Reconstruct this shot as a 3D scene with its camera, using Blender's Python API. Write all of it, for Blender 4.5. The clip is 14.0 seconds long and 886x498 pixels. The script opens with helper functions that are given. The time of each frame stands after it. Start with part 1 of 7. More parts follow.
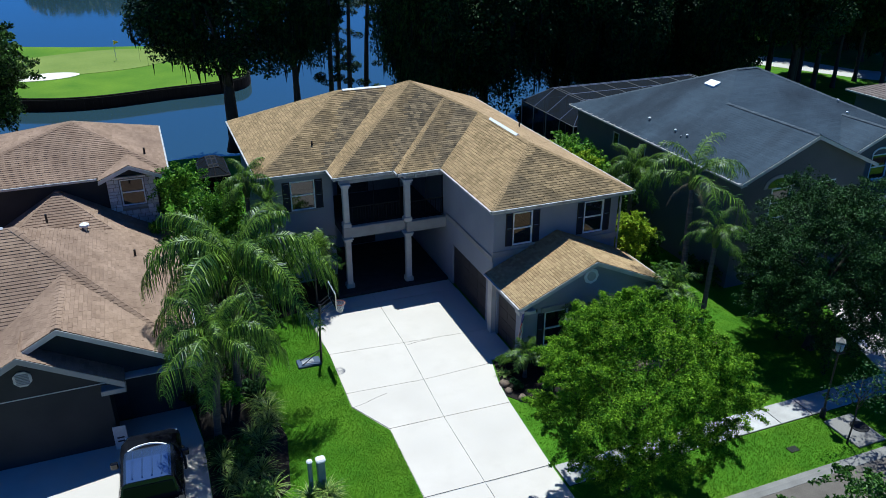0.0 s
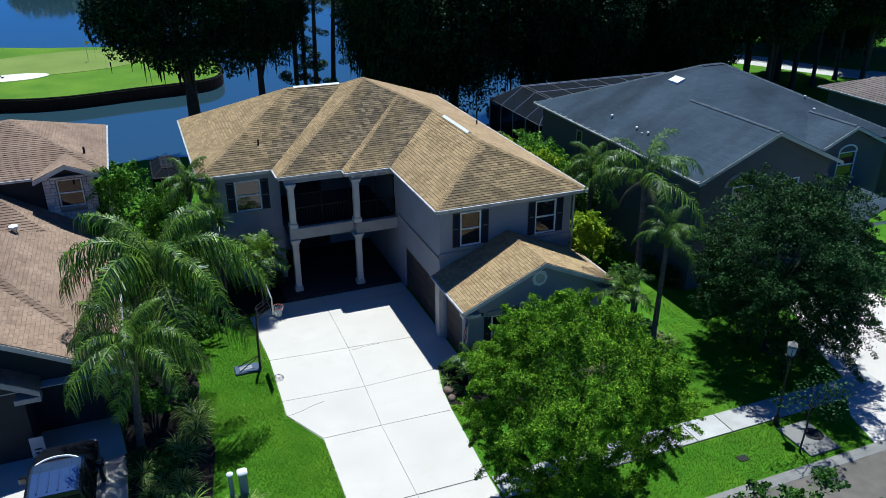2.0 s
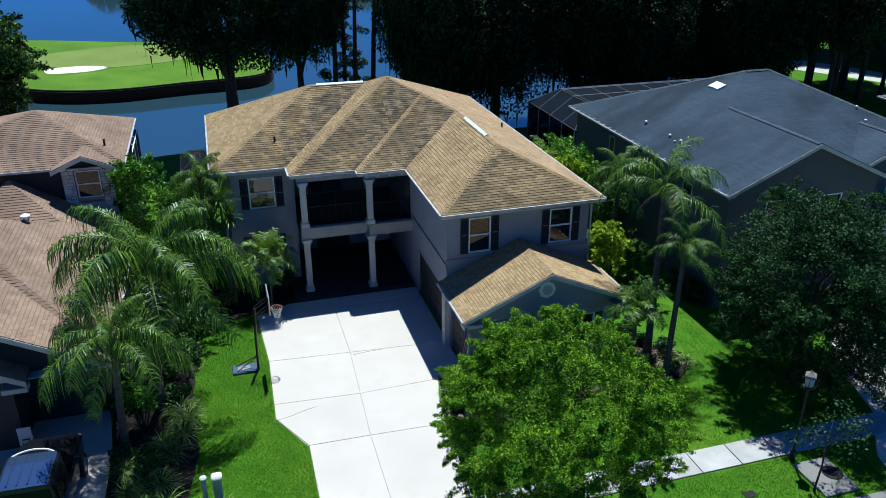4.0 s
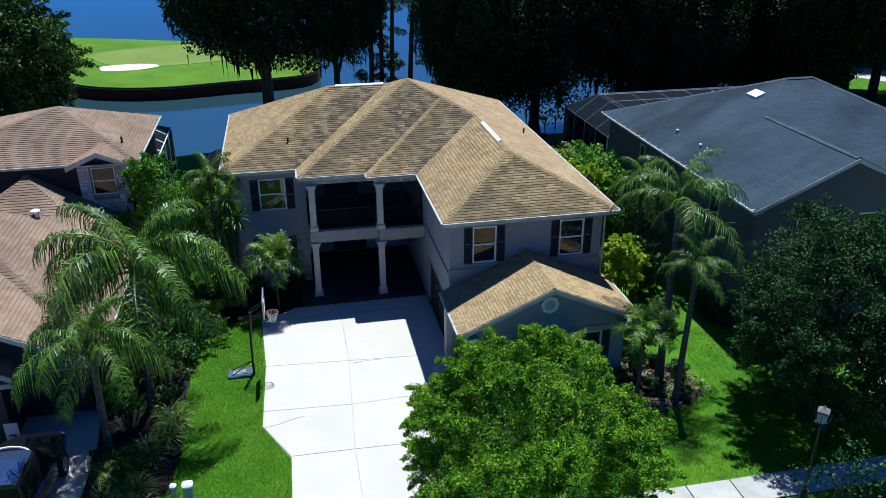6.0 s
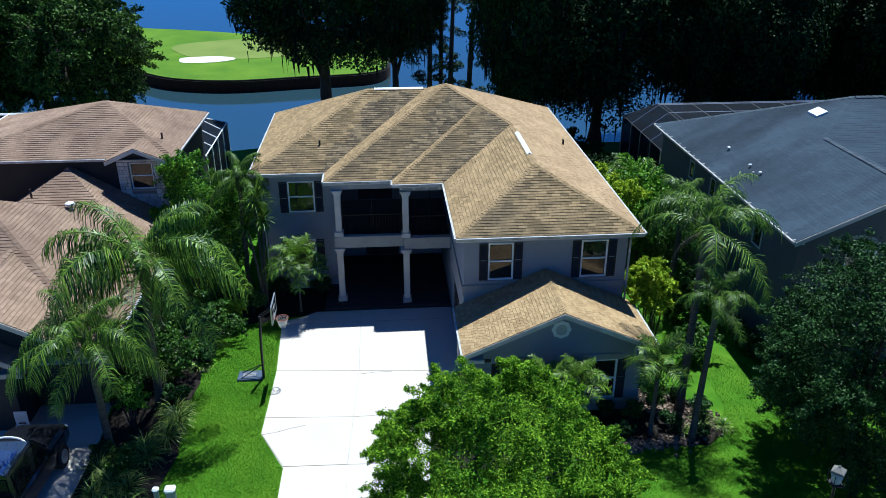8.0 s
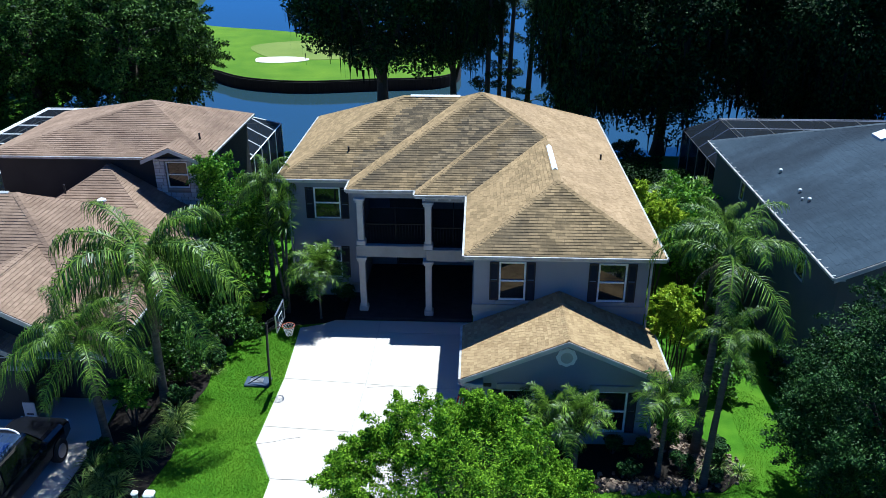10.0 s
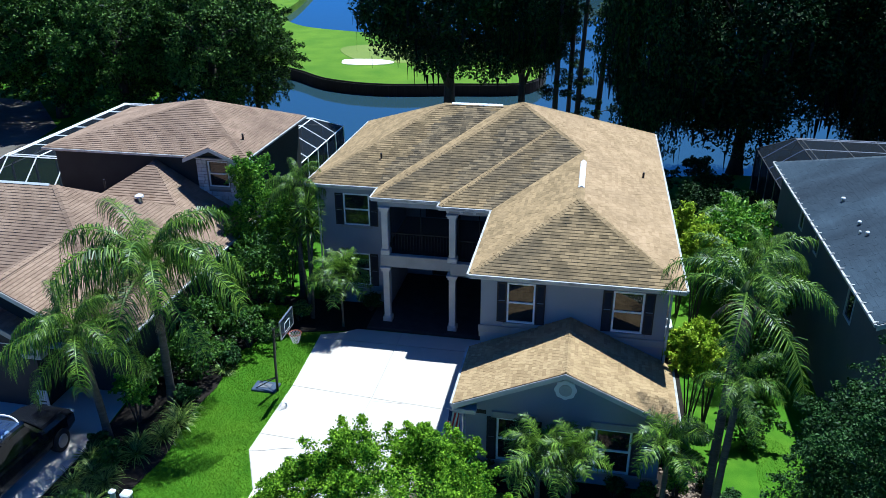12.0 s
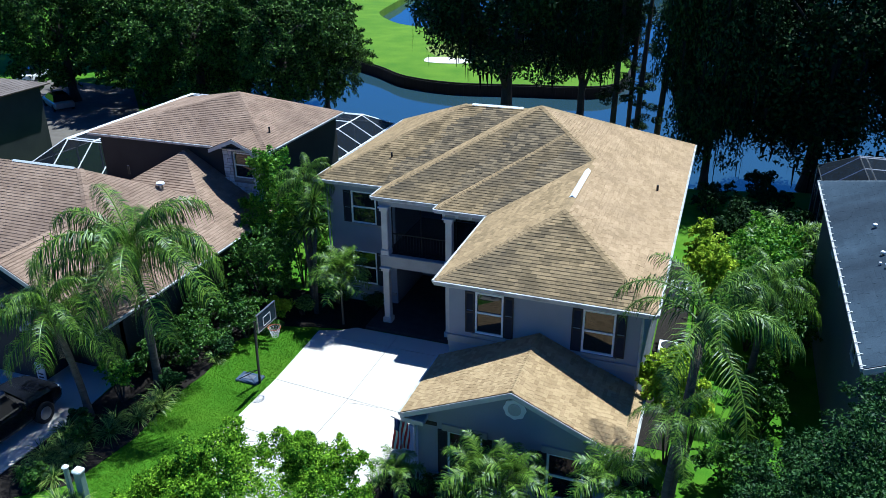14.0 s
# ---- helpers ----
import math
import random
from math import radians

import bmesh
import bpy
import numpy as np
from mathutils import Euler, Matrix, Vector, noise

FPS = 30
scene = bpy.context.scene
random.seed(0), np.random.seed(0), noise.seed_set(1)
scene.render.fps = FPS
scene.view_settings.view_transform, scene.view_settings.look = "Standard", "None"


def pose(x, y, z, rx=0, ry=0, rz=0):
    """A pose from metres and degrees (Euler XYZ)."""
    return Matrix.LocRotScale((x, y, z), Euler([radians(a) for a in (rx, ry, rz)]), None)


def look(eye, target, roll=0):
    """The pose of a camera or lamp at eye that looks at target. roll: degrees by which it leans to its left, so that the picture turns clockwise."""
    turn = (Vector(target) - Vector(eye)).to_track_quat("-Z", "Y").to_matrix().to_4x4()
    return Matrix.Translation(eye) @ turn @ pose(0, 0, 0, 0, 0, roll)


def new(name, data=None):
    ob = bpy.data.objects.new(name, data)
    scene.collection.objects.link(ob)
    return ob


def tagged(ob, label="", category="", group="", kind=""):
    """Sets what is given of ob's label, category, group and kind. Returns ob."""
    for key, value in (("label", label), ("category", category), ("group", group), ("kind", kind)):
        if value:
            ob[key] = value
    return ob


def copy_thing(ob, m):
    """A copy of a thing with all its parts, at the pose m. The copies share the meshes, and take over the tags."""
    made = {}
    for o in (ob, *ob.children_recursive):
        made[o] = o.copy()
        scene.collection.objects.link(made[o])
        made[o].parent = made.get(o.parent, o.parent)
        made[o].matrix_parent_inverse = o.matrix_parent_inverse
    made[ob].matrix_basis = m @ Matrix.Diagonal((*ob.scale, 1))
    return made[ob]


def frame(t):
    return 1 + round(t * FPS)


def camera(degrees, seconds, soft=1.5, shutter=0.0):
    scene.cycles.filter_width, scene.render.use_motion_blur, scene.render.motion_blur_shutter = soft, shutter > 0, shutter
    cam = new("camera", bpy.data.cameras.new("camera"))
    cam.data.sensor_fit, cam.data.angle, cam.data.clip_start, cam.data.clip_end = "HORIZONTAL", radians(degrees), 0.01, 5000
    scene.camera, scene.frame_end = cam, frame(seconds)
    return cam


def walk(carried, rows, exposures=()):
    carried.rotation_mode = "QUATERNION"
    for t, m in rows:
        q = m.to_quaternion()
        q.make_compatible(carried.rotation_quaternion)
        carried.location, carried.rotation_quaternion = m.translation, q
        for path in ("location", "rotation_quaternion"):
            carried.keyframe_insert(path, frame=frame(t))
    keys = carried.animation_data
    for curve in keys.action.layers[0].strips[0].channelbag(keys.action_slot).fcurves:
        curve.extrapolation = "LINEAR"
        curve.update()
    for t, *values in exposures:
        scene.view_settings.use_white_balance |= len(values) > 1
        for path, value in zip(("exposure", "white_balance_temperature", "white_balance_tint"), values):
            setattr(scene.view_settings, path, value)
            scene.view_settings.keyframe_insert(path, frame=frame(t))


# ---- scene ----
cam = camera(59.4, 14.0, soft=0.55)
PATH = [
    (0, (0.986, 0.087, 18.157), (1.648, 1.773, 17.309), -0.0),
    (0.5, (1.526, 0.146, 18.023), (2.19, 1.832, 17.176), 0.0),
    (1, (2.134, 0.166, 17.902), (2.8, 1.852, 17.057), -0.0),
    (1.5, (2.783, 0.205, 17.756), (3.453, 1.89, 16.912), -0.0),
    (2, (3.397, 0.288, 17.598), (4.067, 1.974, 16.756), -0.1),
    (2.5, (4.03, 0.37, 17.503), (4.685, 2.063, 16.662), -0.1),
    (3, (4.676, 0.399, 17.429), (5.297, 2.105, 16.59), -0.1),
    (3.5, (5.316, 0.473, 17.351), (5.892, 2.196, 16.513), -0.1),
    (4, (5.928, 0.552, 17.311), (6.444, 2.292, 16.472), -0.0),
    (4.2, (6.178, 0.596, 17.327), (6.672, 2.342, 16.485), -0.1),
    (6.5, (9.132, 1.184, 17.011), (9.449, 2.976, 16.18), -0.1),
    (7, (9.796, 1.315, 16.995), (10.056, 3.114, 16.163), -0.0),
    (7.5, (10.513, 1.5, 17.105), (10.712, 3.306, 16.268), -0.0),
    (8, (11.256, 1.746, 17.345), (11.4, 3.554, 16.502), 0.0),
    (8.2, (11.59, 1.838, 17.393), (11.709, 3.648, 16.551), -0.0),
    (10.3, (14.539, 2.973, 17.362), (14.427, 4.786, 16.526), -0.1),
    (10.5, (14.843, 3.1, 17.362), (14.71, 4.913, 16.527), -0.1),
    (11, (15.599, 3.462, 17.35), (15.408, 5.272, 16.52), -0.1),
    (11.5, (16.441, 3.895, 17.33), (16.179, 5.696, 16.501), -0.2),
    (12, (17.289, 4.362, 17.267), (16.943, 6.15, 16.439), -0.3),
    (12.5, (18.268, 4.81, 17.148), (17.836, 6.581, 16.324), -0.3),
    (13, (19.375, 5.266, 17.116), (18.863, 7.014, 16.292), -0.4),
    (13.5, (20.503, 5.755, 17.098), (19.929, 7.485, 16.273), -0.5),
    (14, (21.646, 6.351, 17.089), (21.021, 8.061, 16.262), -0.5),
]
walk(cam, [(t, look(eye, target, roll)) for t, eye, target, roll in PATH],
     exposures=[(0, 0.45, 5000, 4), (4, 0.48, 5000, 4), (8, 0.67, 4950, 4), (11, 0.84, 4850, 4), (14, 0.84, 4750, 4)])

# ---- world and sun ----
SUN_WAY = Vector((0.95, 2.25, 6.0)).normalized()
sky_world = bpy.data.worlds.new("sky")
scene.world = sky_world
sky_world.use_nodes = True
_wn = sky_world.node_tree.nodes
_sky = _wn.new("ShaderNodeTexSky")
_sky.sky_type = "NISHITA"
_sky.sun_disc = False
_sky.sun_elevation = math.asin(SUN_WAY.z)
_sky.sun_rotation = math.atan2(SUN_WAY.x, SUN_WAY.y)
_sky.air_density, _sky.dust_density, _sky.ozone_density = 0.5, 0.5, 4.0
_deep = _wn.new("ShaderNodeMix")
_deep.data_type, _deep.blend_type = "RGBA", "MULTIPLY"
_deep.inputs["Factor"].default_value = 1.0
_deep.inputs[7].default_value = (0.36, 0.83, 1.52, 1)
sky_world.node_tree.links.new(_sky.outputs[0], _deep.inputs[6])
sky_world.node_tree.links.new(_deep.outputs[2], _wn["Background"].inputs[0])
_wn["Background"].inputs[1].default_value = 0.052
sun_data = bpy.data.lights.new("sun", "SUN")
sun_data.energy, sun_data.angle, sun_data.color = 5.0, radians(0.53), (0.98, 0.885, 0.72)
sun = new("sun", sun_data)
sun.matrix_world = look((60, 140, 380), Vector((60, 140, 380)) - SUN_WAY * 100)

# ---- materials ----
def mat(name, low, high, scale=3.0, rough=0.8, fine=40.0, bump=0.15, metal=0.0, spec=0.3, island=0.0, each=0.0,
        stain=None, stain_scale=0.4, stain_amount=0.5, bump_scale=None, stretch=(1, 1, 1), sheen=0.0, through_light=0.0):
    """A surface that varies between two colours at two sizes, with stains, relief and a change from piece to piece."""
    m = bpy.data.materials.new(name)
    m.use_nodes = True
    nt = m.node_tree
    n, l = nt.nodes, nt.links
    p = n["Principled BSDF"]
    co = n.new("ShaderNodeTexCoord")
    mp = n.new("ShaderNodeMapping")
    mp.inputs["Scale"].default_value = stretch
    l.new(co.outputs["Object"], mp.inputs[0])
    a = n.new("ShaderNodeTexNoise")
    a.inputs["Scale"].default_value, a.inputs["Detail"].default_value = scale, 5
    b = n.new("ShaderNodeTexNoise")
    b.inputs["Scale"].default_value, b.inputs["Detail"].default_value = fine, 3
    l.new(mp.outputs[0], a.inputs[0])
    l.new(mp.outputs[0], b.inputs[0])
    mixn = n.new("ShaderNodeMath")
    mixn.operation = "MULTIPLY_ADD"
    l.new(b.outputs[0], mixn.inputs[0])
    mixn.inputs[1].default_value = 0.6
    half_a = n.new("ShaderNodeMath")
    half_a.operation = "MULTIPLY_ADD"
    l.new(a.outputs[0], half_a.inputs[0])
    half_a.inputs[1].default_value, half_a.inputs[2].default_value = 0.9, -0.25
    l.new(half_a.outputs[0], mixn.inputs[2])
    value = mixn.outputs[0]
    if island or each:
        src = n.new("ShaderNodeNewGeometry").outputs["Random Per Island"] if island else n.new("ShaderNodeObjectInfo").outputs["Random"]
        sh = n.new("ShaderNodeMath")
        sh.operation = "MULTIPLY_ADD"
        l.new(src, sh.inputs[0])
        sh.inputs[1].default_value = island or each
        ad = n.new("ShaderNodeMath")
        ad.operation = "SUBTRACT"
        l.new(value, ad.inputs[0])
        ad.inputs[1].default_value = (island or each) / 2
        l.new(ad.outputs[0], sh.inputs[2])
        value = sh.outputs[0]
    ramp = n.new("ShaderNodeValToRGB")
    ramp.color_ramp.elements[0].position, ramp.color_ramp.elements[1].position = 0.25, 0.8
    ramp.color_ramp.elements[0].color, ramp.color_ramp.elements[1].color = (*low, 1), (*high, 1)
    l.new(value, ramp.inputs[0])
    colour = ramp.outputs[0]
    if stain:
        s = n.new("ShaderNodeTexNoise")
        s.inputs["Scale"].default_value, s.inputs["Detail"].default_value = stain_scale, 6
        l.new(mp.outputs[0], s.inputs[0])
        sr = n.new("ShaderNodeValToRGB")
        sr.color_ramp.elements[0].position, sr.color_ramp.elements[1].position = 0.45, 0.7
        sr.color_ramp.elements[1].color = (stain_amount, stain_amount, stain_amount, 1)
        l.new(s.outputs[0], sr.inputs[0])
        mx = n.new("ShaderNodeMix")
        mx.data_type = "RGBA"
        l.new(sr.outputs[0], mx.inputs["Factor"])
        l.new(colour, mx.inputs[6])
        mx.inputs[7].default_value = (*stain, 1)
        colour = mx.outputs[2]
    l.new(colour, p.inputs["Base Color"])
    p.inputs["Roughness"].default_value, p.inputs["Metallic"].default_value = rough, metal
    p.inputs["Specular IOR Level"].default_value = spec
    if bump:
        bm_ = n.new("ShaderNodeBump")
        bm_.inputs["Strength"].default_value, bm_.inputs["Distance"].default_value = bump, 0.02
        src = b
        if bump_scale:
            src = n.new("ShaderNodeTexNoise")
            src.inputs["Scale"].default_value, src.inputs["Detail"].default_value = bump_scale, 4
            l.new(mp.outputs[0], src.inputs[0])
        l.new(src.outputs[0], bm_.inputs["Height"])
        l.new(bm_.outputs[0], p.inputs["Normal"])
    if through_light:
        tr = n.new("ShaderNodeBsdfTranslucent")
        l.new(colour, tr.inputs[0])
        ms = n.new("ShaderNodeMixShader")
        ms.inputs[0].default_value = through_light
        l.new(p.outputs[0], ms.inputs[1])
        l.new(tr.outputs[0], ms.inputs[2])
        l.new(ms.outputs[0], n["Material Output"].inputs[0])
    return m


M_GRASS = mat("lawn_grass", (0.038, 0.11, 0.003), (0.088, 0.208, 0.007), 1.4, 0.9, 30, 0.6, spec=0.1, stain=(0.112, 0.18, 0.009), stain_scale=0.35, stain_amount=0.5)
M_BLADE = mat("grass_blade", (0.085, 0.195, 0.005), (0.15, 0.285, 0.01), 0.8, 0.8, 20, 0, spec=0.1, island=0.3, through_light=0.3)
M_FAIRWAY = mat("fairway_grass", (0.072, 0.15, 0.008), (0.135, 0.225, 0.014), 0.35, 0.9, 6, 0.2, spec=0.1, stain=(0.06, 0.135, 0.008), stain_scale=0.12, stain_amount=0.6)
M_GREEN = mat("putting_green", (0.135, 0.185, 0.034), (0.185, 0.232, 0.05), 0.25, 0.9, 5, 0.1, spec=0.1)
M_SAND = mat("bunker_sand", (0.55, 0.5, 0.42), (0.72, 0.68, 0.6), 2, 0.95, 30, 0.3)
M_CONC = mat("driveway_concrete", (0.5, 0.45, 0.39), (0.58, 0.525, 0.46), 1.2, 0.85, 60, 0.2, each=0.12, stain=(0.43, 0.39, 0.34), stain_scale=0.6, stain_amount=0.35)
M_PAVE = mat("pavement_concrete", (0.36, 0.34, 0.31), (0.5, 0.48, 0.44), 1.5, 0.88, 60, 0.25, each=0.2, stain=(0.22, 0.2, 0.17), stain_scale=0.9, stain_amount=0.5)
M_ROAD = mat("road_asphalt", (0.1, 0.085, 0.07), (0.16, 0.14, 0.115), 2, 0.92, 90, 0.4, stain=(0.08, 0.07, 0.06), stain_scale=0.3)
M_FARROAD = mat("far_concrete", (0.4, 0.38, 0.34), (0.52, 0.5, 0.46), 1, 0.9, 20, 0.1)
M_MULCH = mat("bark_mulch", (0.006, 0.0045, 0.003), (0.022, 0.016, 0.011), 8, 0.95, 70, 0.8)
M_ROCKS = mat("river_rock", (0.09, 0.065, 0.048), (0.27, 0.2, 0.14), 9, 0.85, 60, 0.4, island=0.6)
M_STUCCO = mat("stucco_blue_grey_paint", (0.235, 0.25, 0.285), (0.295, 0.312, 0.348), 0.8, 0.9, 120, 0.25, stain=(0.24, 0.248, 0.265), stain_scale=0.7, stain_amount=0.3)
# stucco taken down to near black so the colour carries the walls' shade
M_STUCCO_L = mat("shade_dark_stucco", (0.025, 0.027, 0.028), (0.039, 0.041, 0.041), 0.8, 0.9, 120, 0.25, stain=(0.05, 0.05, 0.047), stain_amount=0.4)
# pale stucco darkened here: the shade on these walls is in the colour
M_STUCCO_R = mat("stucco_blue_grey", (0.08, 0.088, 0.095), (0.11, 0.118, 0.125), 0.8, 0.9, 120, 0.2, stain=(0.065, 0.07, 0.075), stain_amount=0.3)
M_TRIM = mat("painted_trim", (0.44, 0.43, 0.4), (0.54, 0.53, 0.5), 2, 0.6, 40, 0.1, stain=(0.33, 0.31, 0.28), stain_scale=1.5, stain_amount=0.45)
M_WHITE = mat("white_paint", (0.74, 0.74, 0.73), (0.82, 0.82, 0.8), 2, 0.5, 40, 0.05)
M_BAND = mat("trim_band", (0.27, 0.265, 0.25), (0.34, 0.335, 0.32), 2, 0.8, 50, 0.15, stain=(0.2, 0.19, 0.175), stain_scale=1.3, stain_amount=0.4)
M_SHUTTER = mat("dark_shutter", (0.012, 0.012, 0.016), (0.022, 0.022, 0.028), 4, 0.55, 40, 0.1)
M_DARKDOOR = mat("dark_brown_door", (0.02, 0.016, 0.014), (0.04, 0.032, 0.028), 5, 0.5, 40, 0.15, stretch=(1, 1, 4))
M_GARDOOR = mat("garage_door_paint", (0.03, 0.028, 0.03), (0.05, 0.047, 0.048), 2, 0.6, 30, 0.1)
# balcony floor colour with the recess's shade put in
M_RECESS_FLOOR = mat("recess_shade_floor", (0.03, 0.028, 0.027), (0.05, 0.047, 0.045), 1, 0.9, 40, 0.1)
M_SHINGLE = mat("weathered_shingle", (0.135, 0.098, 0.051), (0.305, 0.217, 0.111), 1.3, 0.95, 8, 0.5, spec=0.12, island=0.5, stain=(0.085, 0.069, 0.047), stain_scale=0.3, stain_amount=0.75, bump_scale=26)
# darker shingle that paints the shade along the roof valleys
M_SHINGLE_DARK = mat("valley_shade_shingle", (0.085, 0.067, 0.043), (0.225, 0.168, 0.096), 1.3, 0.95, 8, 0.5, spec=0.12, island=0.6, bump_scale=26)
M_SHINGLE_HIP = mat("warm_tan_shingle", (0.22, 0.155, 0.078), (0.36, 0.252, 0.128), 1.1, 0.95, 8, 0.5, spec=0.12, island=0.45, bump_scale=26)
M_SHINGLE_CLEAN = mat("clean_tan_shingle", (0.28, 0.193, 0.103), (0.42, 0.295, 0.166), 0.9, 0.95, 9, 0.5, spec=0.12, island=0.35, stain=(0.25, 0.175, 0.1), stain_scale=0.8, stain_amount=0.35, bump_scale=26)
M_SHINGLE_G = mat("golden_shingle", (0.27, 0.185, 0.092), (0.41, 0.292, 0.15), 1.1, 0.95, 40, 0.5, spec=0.12, island=0.5)
M_PIECE_G = mat("golden_shingle_piece", (0.27, 0.185, 0.092), (0.41, 0.292, 0.15), 1.1, 0.95, 40, 0.5, spec=0.12, each=0.5)
M_CAP = mat("ridge_cap", (0.23, 0.162, 0.083), (0.36, 0.255, 0.132), 2, 0.95, 30, 0.4, spec=0.12, island=0.3)
M_SHINGLE_L = mat("brown_pink_shingle", (0.2, 0.135, 0.092), (0.34, 0.24, 0.168), 0.9, 0.95, 26, 0.5, spec=0.12, island=0.25, stain=(0.14, 0.095, 0.07), stain_scale=0.3, stain_amount=0.5)
M_SHINGLE_R = mat("slate_grey_shingle", (0.022, 0.036, 0.053), (0.05, 0.073, 0.1), 0.5, 0.85, 26, 0.4, spec=0.2, island=0.12, stain=(0.006, 0.011, 0.02), stain_scale=0.17, stain_amount=1.0, stretch=(0.7, 1.5, 1))
M_CAP_R = mat("slate_ridge_cap", (0.05, 0.065, 0.082), (0.085, 0.105, 0.125), 2, 0.9, 30, 0.4, spec=0.15, island=0.3)
M_SHINGLE_FAR = mat("dusty_brown_shingle", (0.13, 0.105, 0.09), (0.2, 0.165, 0.145), 0.8, 0.95, 20, 0.3, spec=0.12, island=0.2)
M_DECK = mat("roof_deck", (0.1, 0.075, 0.045), (0.15, 0.11, 0.07), 2, 0.95, 30, 0.2)
# paving colour darkened to carry the porch's shade
M_PAVER = mat("shade_dark_paver", (0.03, 0.024, 0.022), (0.06, 0.05, 0.046), 3, 0.8, 40, 0.3)
M_STONE = mat("ledge_stone", (0.4, 0.395, 0.4), (0.66, 0.655, 0.65), 3, 0.9, 30, 0.6, each=0.5)
M_MORTAR = mat("mortar", (0.16, 0.15, 0.14), (0.22, 0.21, 0.19), 4, 0.95, 60, 0.4)
M_BARK = mat("tree_bark", (0.03, 0.024, 0.018), (0.085, 0.07, 0.055), 5, 0.95, 30, 0.9, stretch=(1, 1, 0.25))
M_PALMBARK = mat("palm_bark", (0.05, 0.045, 0.04), (0.14, 0.125, 0.11), 3, 0.95, 18, 0.7, stretch=(0.4, 0.4, 3))
M_SHAFT = mat("palm_crownshaft", (0.04, 0.07, 0.02), (0.1, 0.13, 0.045), 3, 0.8, 20, 0.2, spec=0.1)
M_LEAF_FRONT = mat("bright_oak_leaf", (0.02, 0.08, 0.004), (0.285, 0.48, 0.017), 1.9, 0.6, 7, 0, spec=0.08, island=0.5, through_light=0.2)
M_RAIL = mat("dark_bronze_rail", (0.008, 0.008, 0.009), (0.014, 0.014, 0.016), 4, 0.6, 40, 0, spec=0.15)
M_KERB = mat("weathered_kerb", (0.17, 0.16, 0.14), (0.27, 0.255, 0.23), 1.5, 0.9, 60, 0.25, stain=(0.12, 0.11, 0.1), stain_scale=0.9, stain_amount=0.5)
M_LEAF_DARK = mat("dark_oak_leaf", (0.007, 0.03, 0.006), (0.05, 0.11, 0.022), 0.6, 0.55, 5, 0, spec=0.15, island=0.85, through_light=0.08)
M_LEAF_MID = mat("mid_green_leaf", (0.016, 0.055, 0.005), (0.1, 0.2, 0.02), 0.7, 0.5, 6, 0, spec=0.25, island=0.7, through_light=0.16)
# oak leaf colour lowered so the trees' deep shade sits in it
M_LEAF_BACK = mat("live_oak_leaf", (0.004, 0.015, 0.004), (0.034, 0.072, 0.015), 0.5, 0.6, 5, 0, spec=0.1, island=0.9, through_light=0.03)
M_LEAF_SHRUB = mat("shrub_leaf", (0.03, 0.115, 0.006), (0.23, 0.42, 0.025), 1.0, 0.5, 6, 0, spec=0.2, island=0.8, through_light=0.22)
M_LEAF_YEL = mat("yellow_green_leaf", (0.2, 0.32, 0.01), (0.5, 0.6, 0.025), 1.0, 0.55, 6, 0, spec=0.15, island=0.7, through_light=0.25)
M_FROND = mat("palm_frond", (0.012, 0.046, 0.004), (0.2, 0.32, 0.026), 1.2, 0.42, 8, 0, spec=0.35, island=1.0, through_light=0.18)
M_DRYFROND = mat("dry_palm_frond", (0.1, 0.075, 0.045), (0.26, 0.21, 0.14), 1.2, 0.7, 8, 0, spec=0.15, island=0.6)
M_LEAF_WOOD = mat("woodland_leaf", (0.006, 0.022, 0.004), (0.11, 0.205, 0.028), 0.3, 0.6, 5, 0, spec=0.12, island=0.8, through_light=0.1)
M_RACHIS = mat("frond_stem", (0.1, 0.12, 0.04), (0.2, 0.21, 0.08), 3, 0.6, 20, 0)
M_STRAP = mat("strap_leaf", (0.02, 0.065, 0.006), (0.28, 0.37, 0.07), 2, 0.42, 8, 0, spec=0.25, island=1.0, through_light=0.18)
# moss coloured near black to carry the shade under the crowns
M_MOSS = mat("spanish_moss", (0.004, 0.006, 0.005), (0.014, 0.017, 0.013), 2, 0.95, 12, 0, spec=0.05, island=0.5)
M_BLACKPAINT = mat("black_car_paint", (0.006, 0.007, 0.01), (0.009, 0.01, 0.014), 2, 0.12, 60, 0, spec=0.6)
M_TYRE = mat("tyre_rubber", (0.012, 0.012, 0.012), (0.022, 0.022, 0.022), 6, 0.85, 60, 0.2)
M_METAL = mat("grey_metal", (0.4, 0.4, 0.41), (0.52, 0.52, 0.53), 5, 0.35, 60, 0.05, metal=0.9)
M_GUTTER = mat("white_gutter", (0.4, 0.4, 0.39), (0.52, 0.52, 0.51), 3, 0.5, 40, 0.05, stain=(0.2, 0.185, 0.16), stain_scale=2.5, stain_amount=0.7)
M_POLE = mat("black_pole", (0.012, 0.012, 0.014), (0.022, 0.022, 0.024), 5, 0.45, 40, 0)
M_BLUEBASE = mat("blue_grey_plastic", (0.04, 0.06, 0.1), (0.065, 0.09, 0.14), 3, 0.55, 30, 0.1)
M_RIM = mat("orange_rim", (0.3, 0.08, 0.04), (0.38, 0.11, 0.06), 5, 0.45, 40, 0)
M_NET = mat("white_net", (0.65, 0.64, 0.6), (0.78, 0.77, 0.74), 5, 0.8, 40, 0)
M_UTIL = mat("pale_green_steel", (0.16, 0.22, 0.2), (0.22, 0.29, 0.26), 2, 0.5, 30, 0.05)
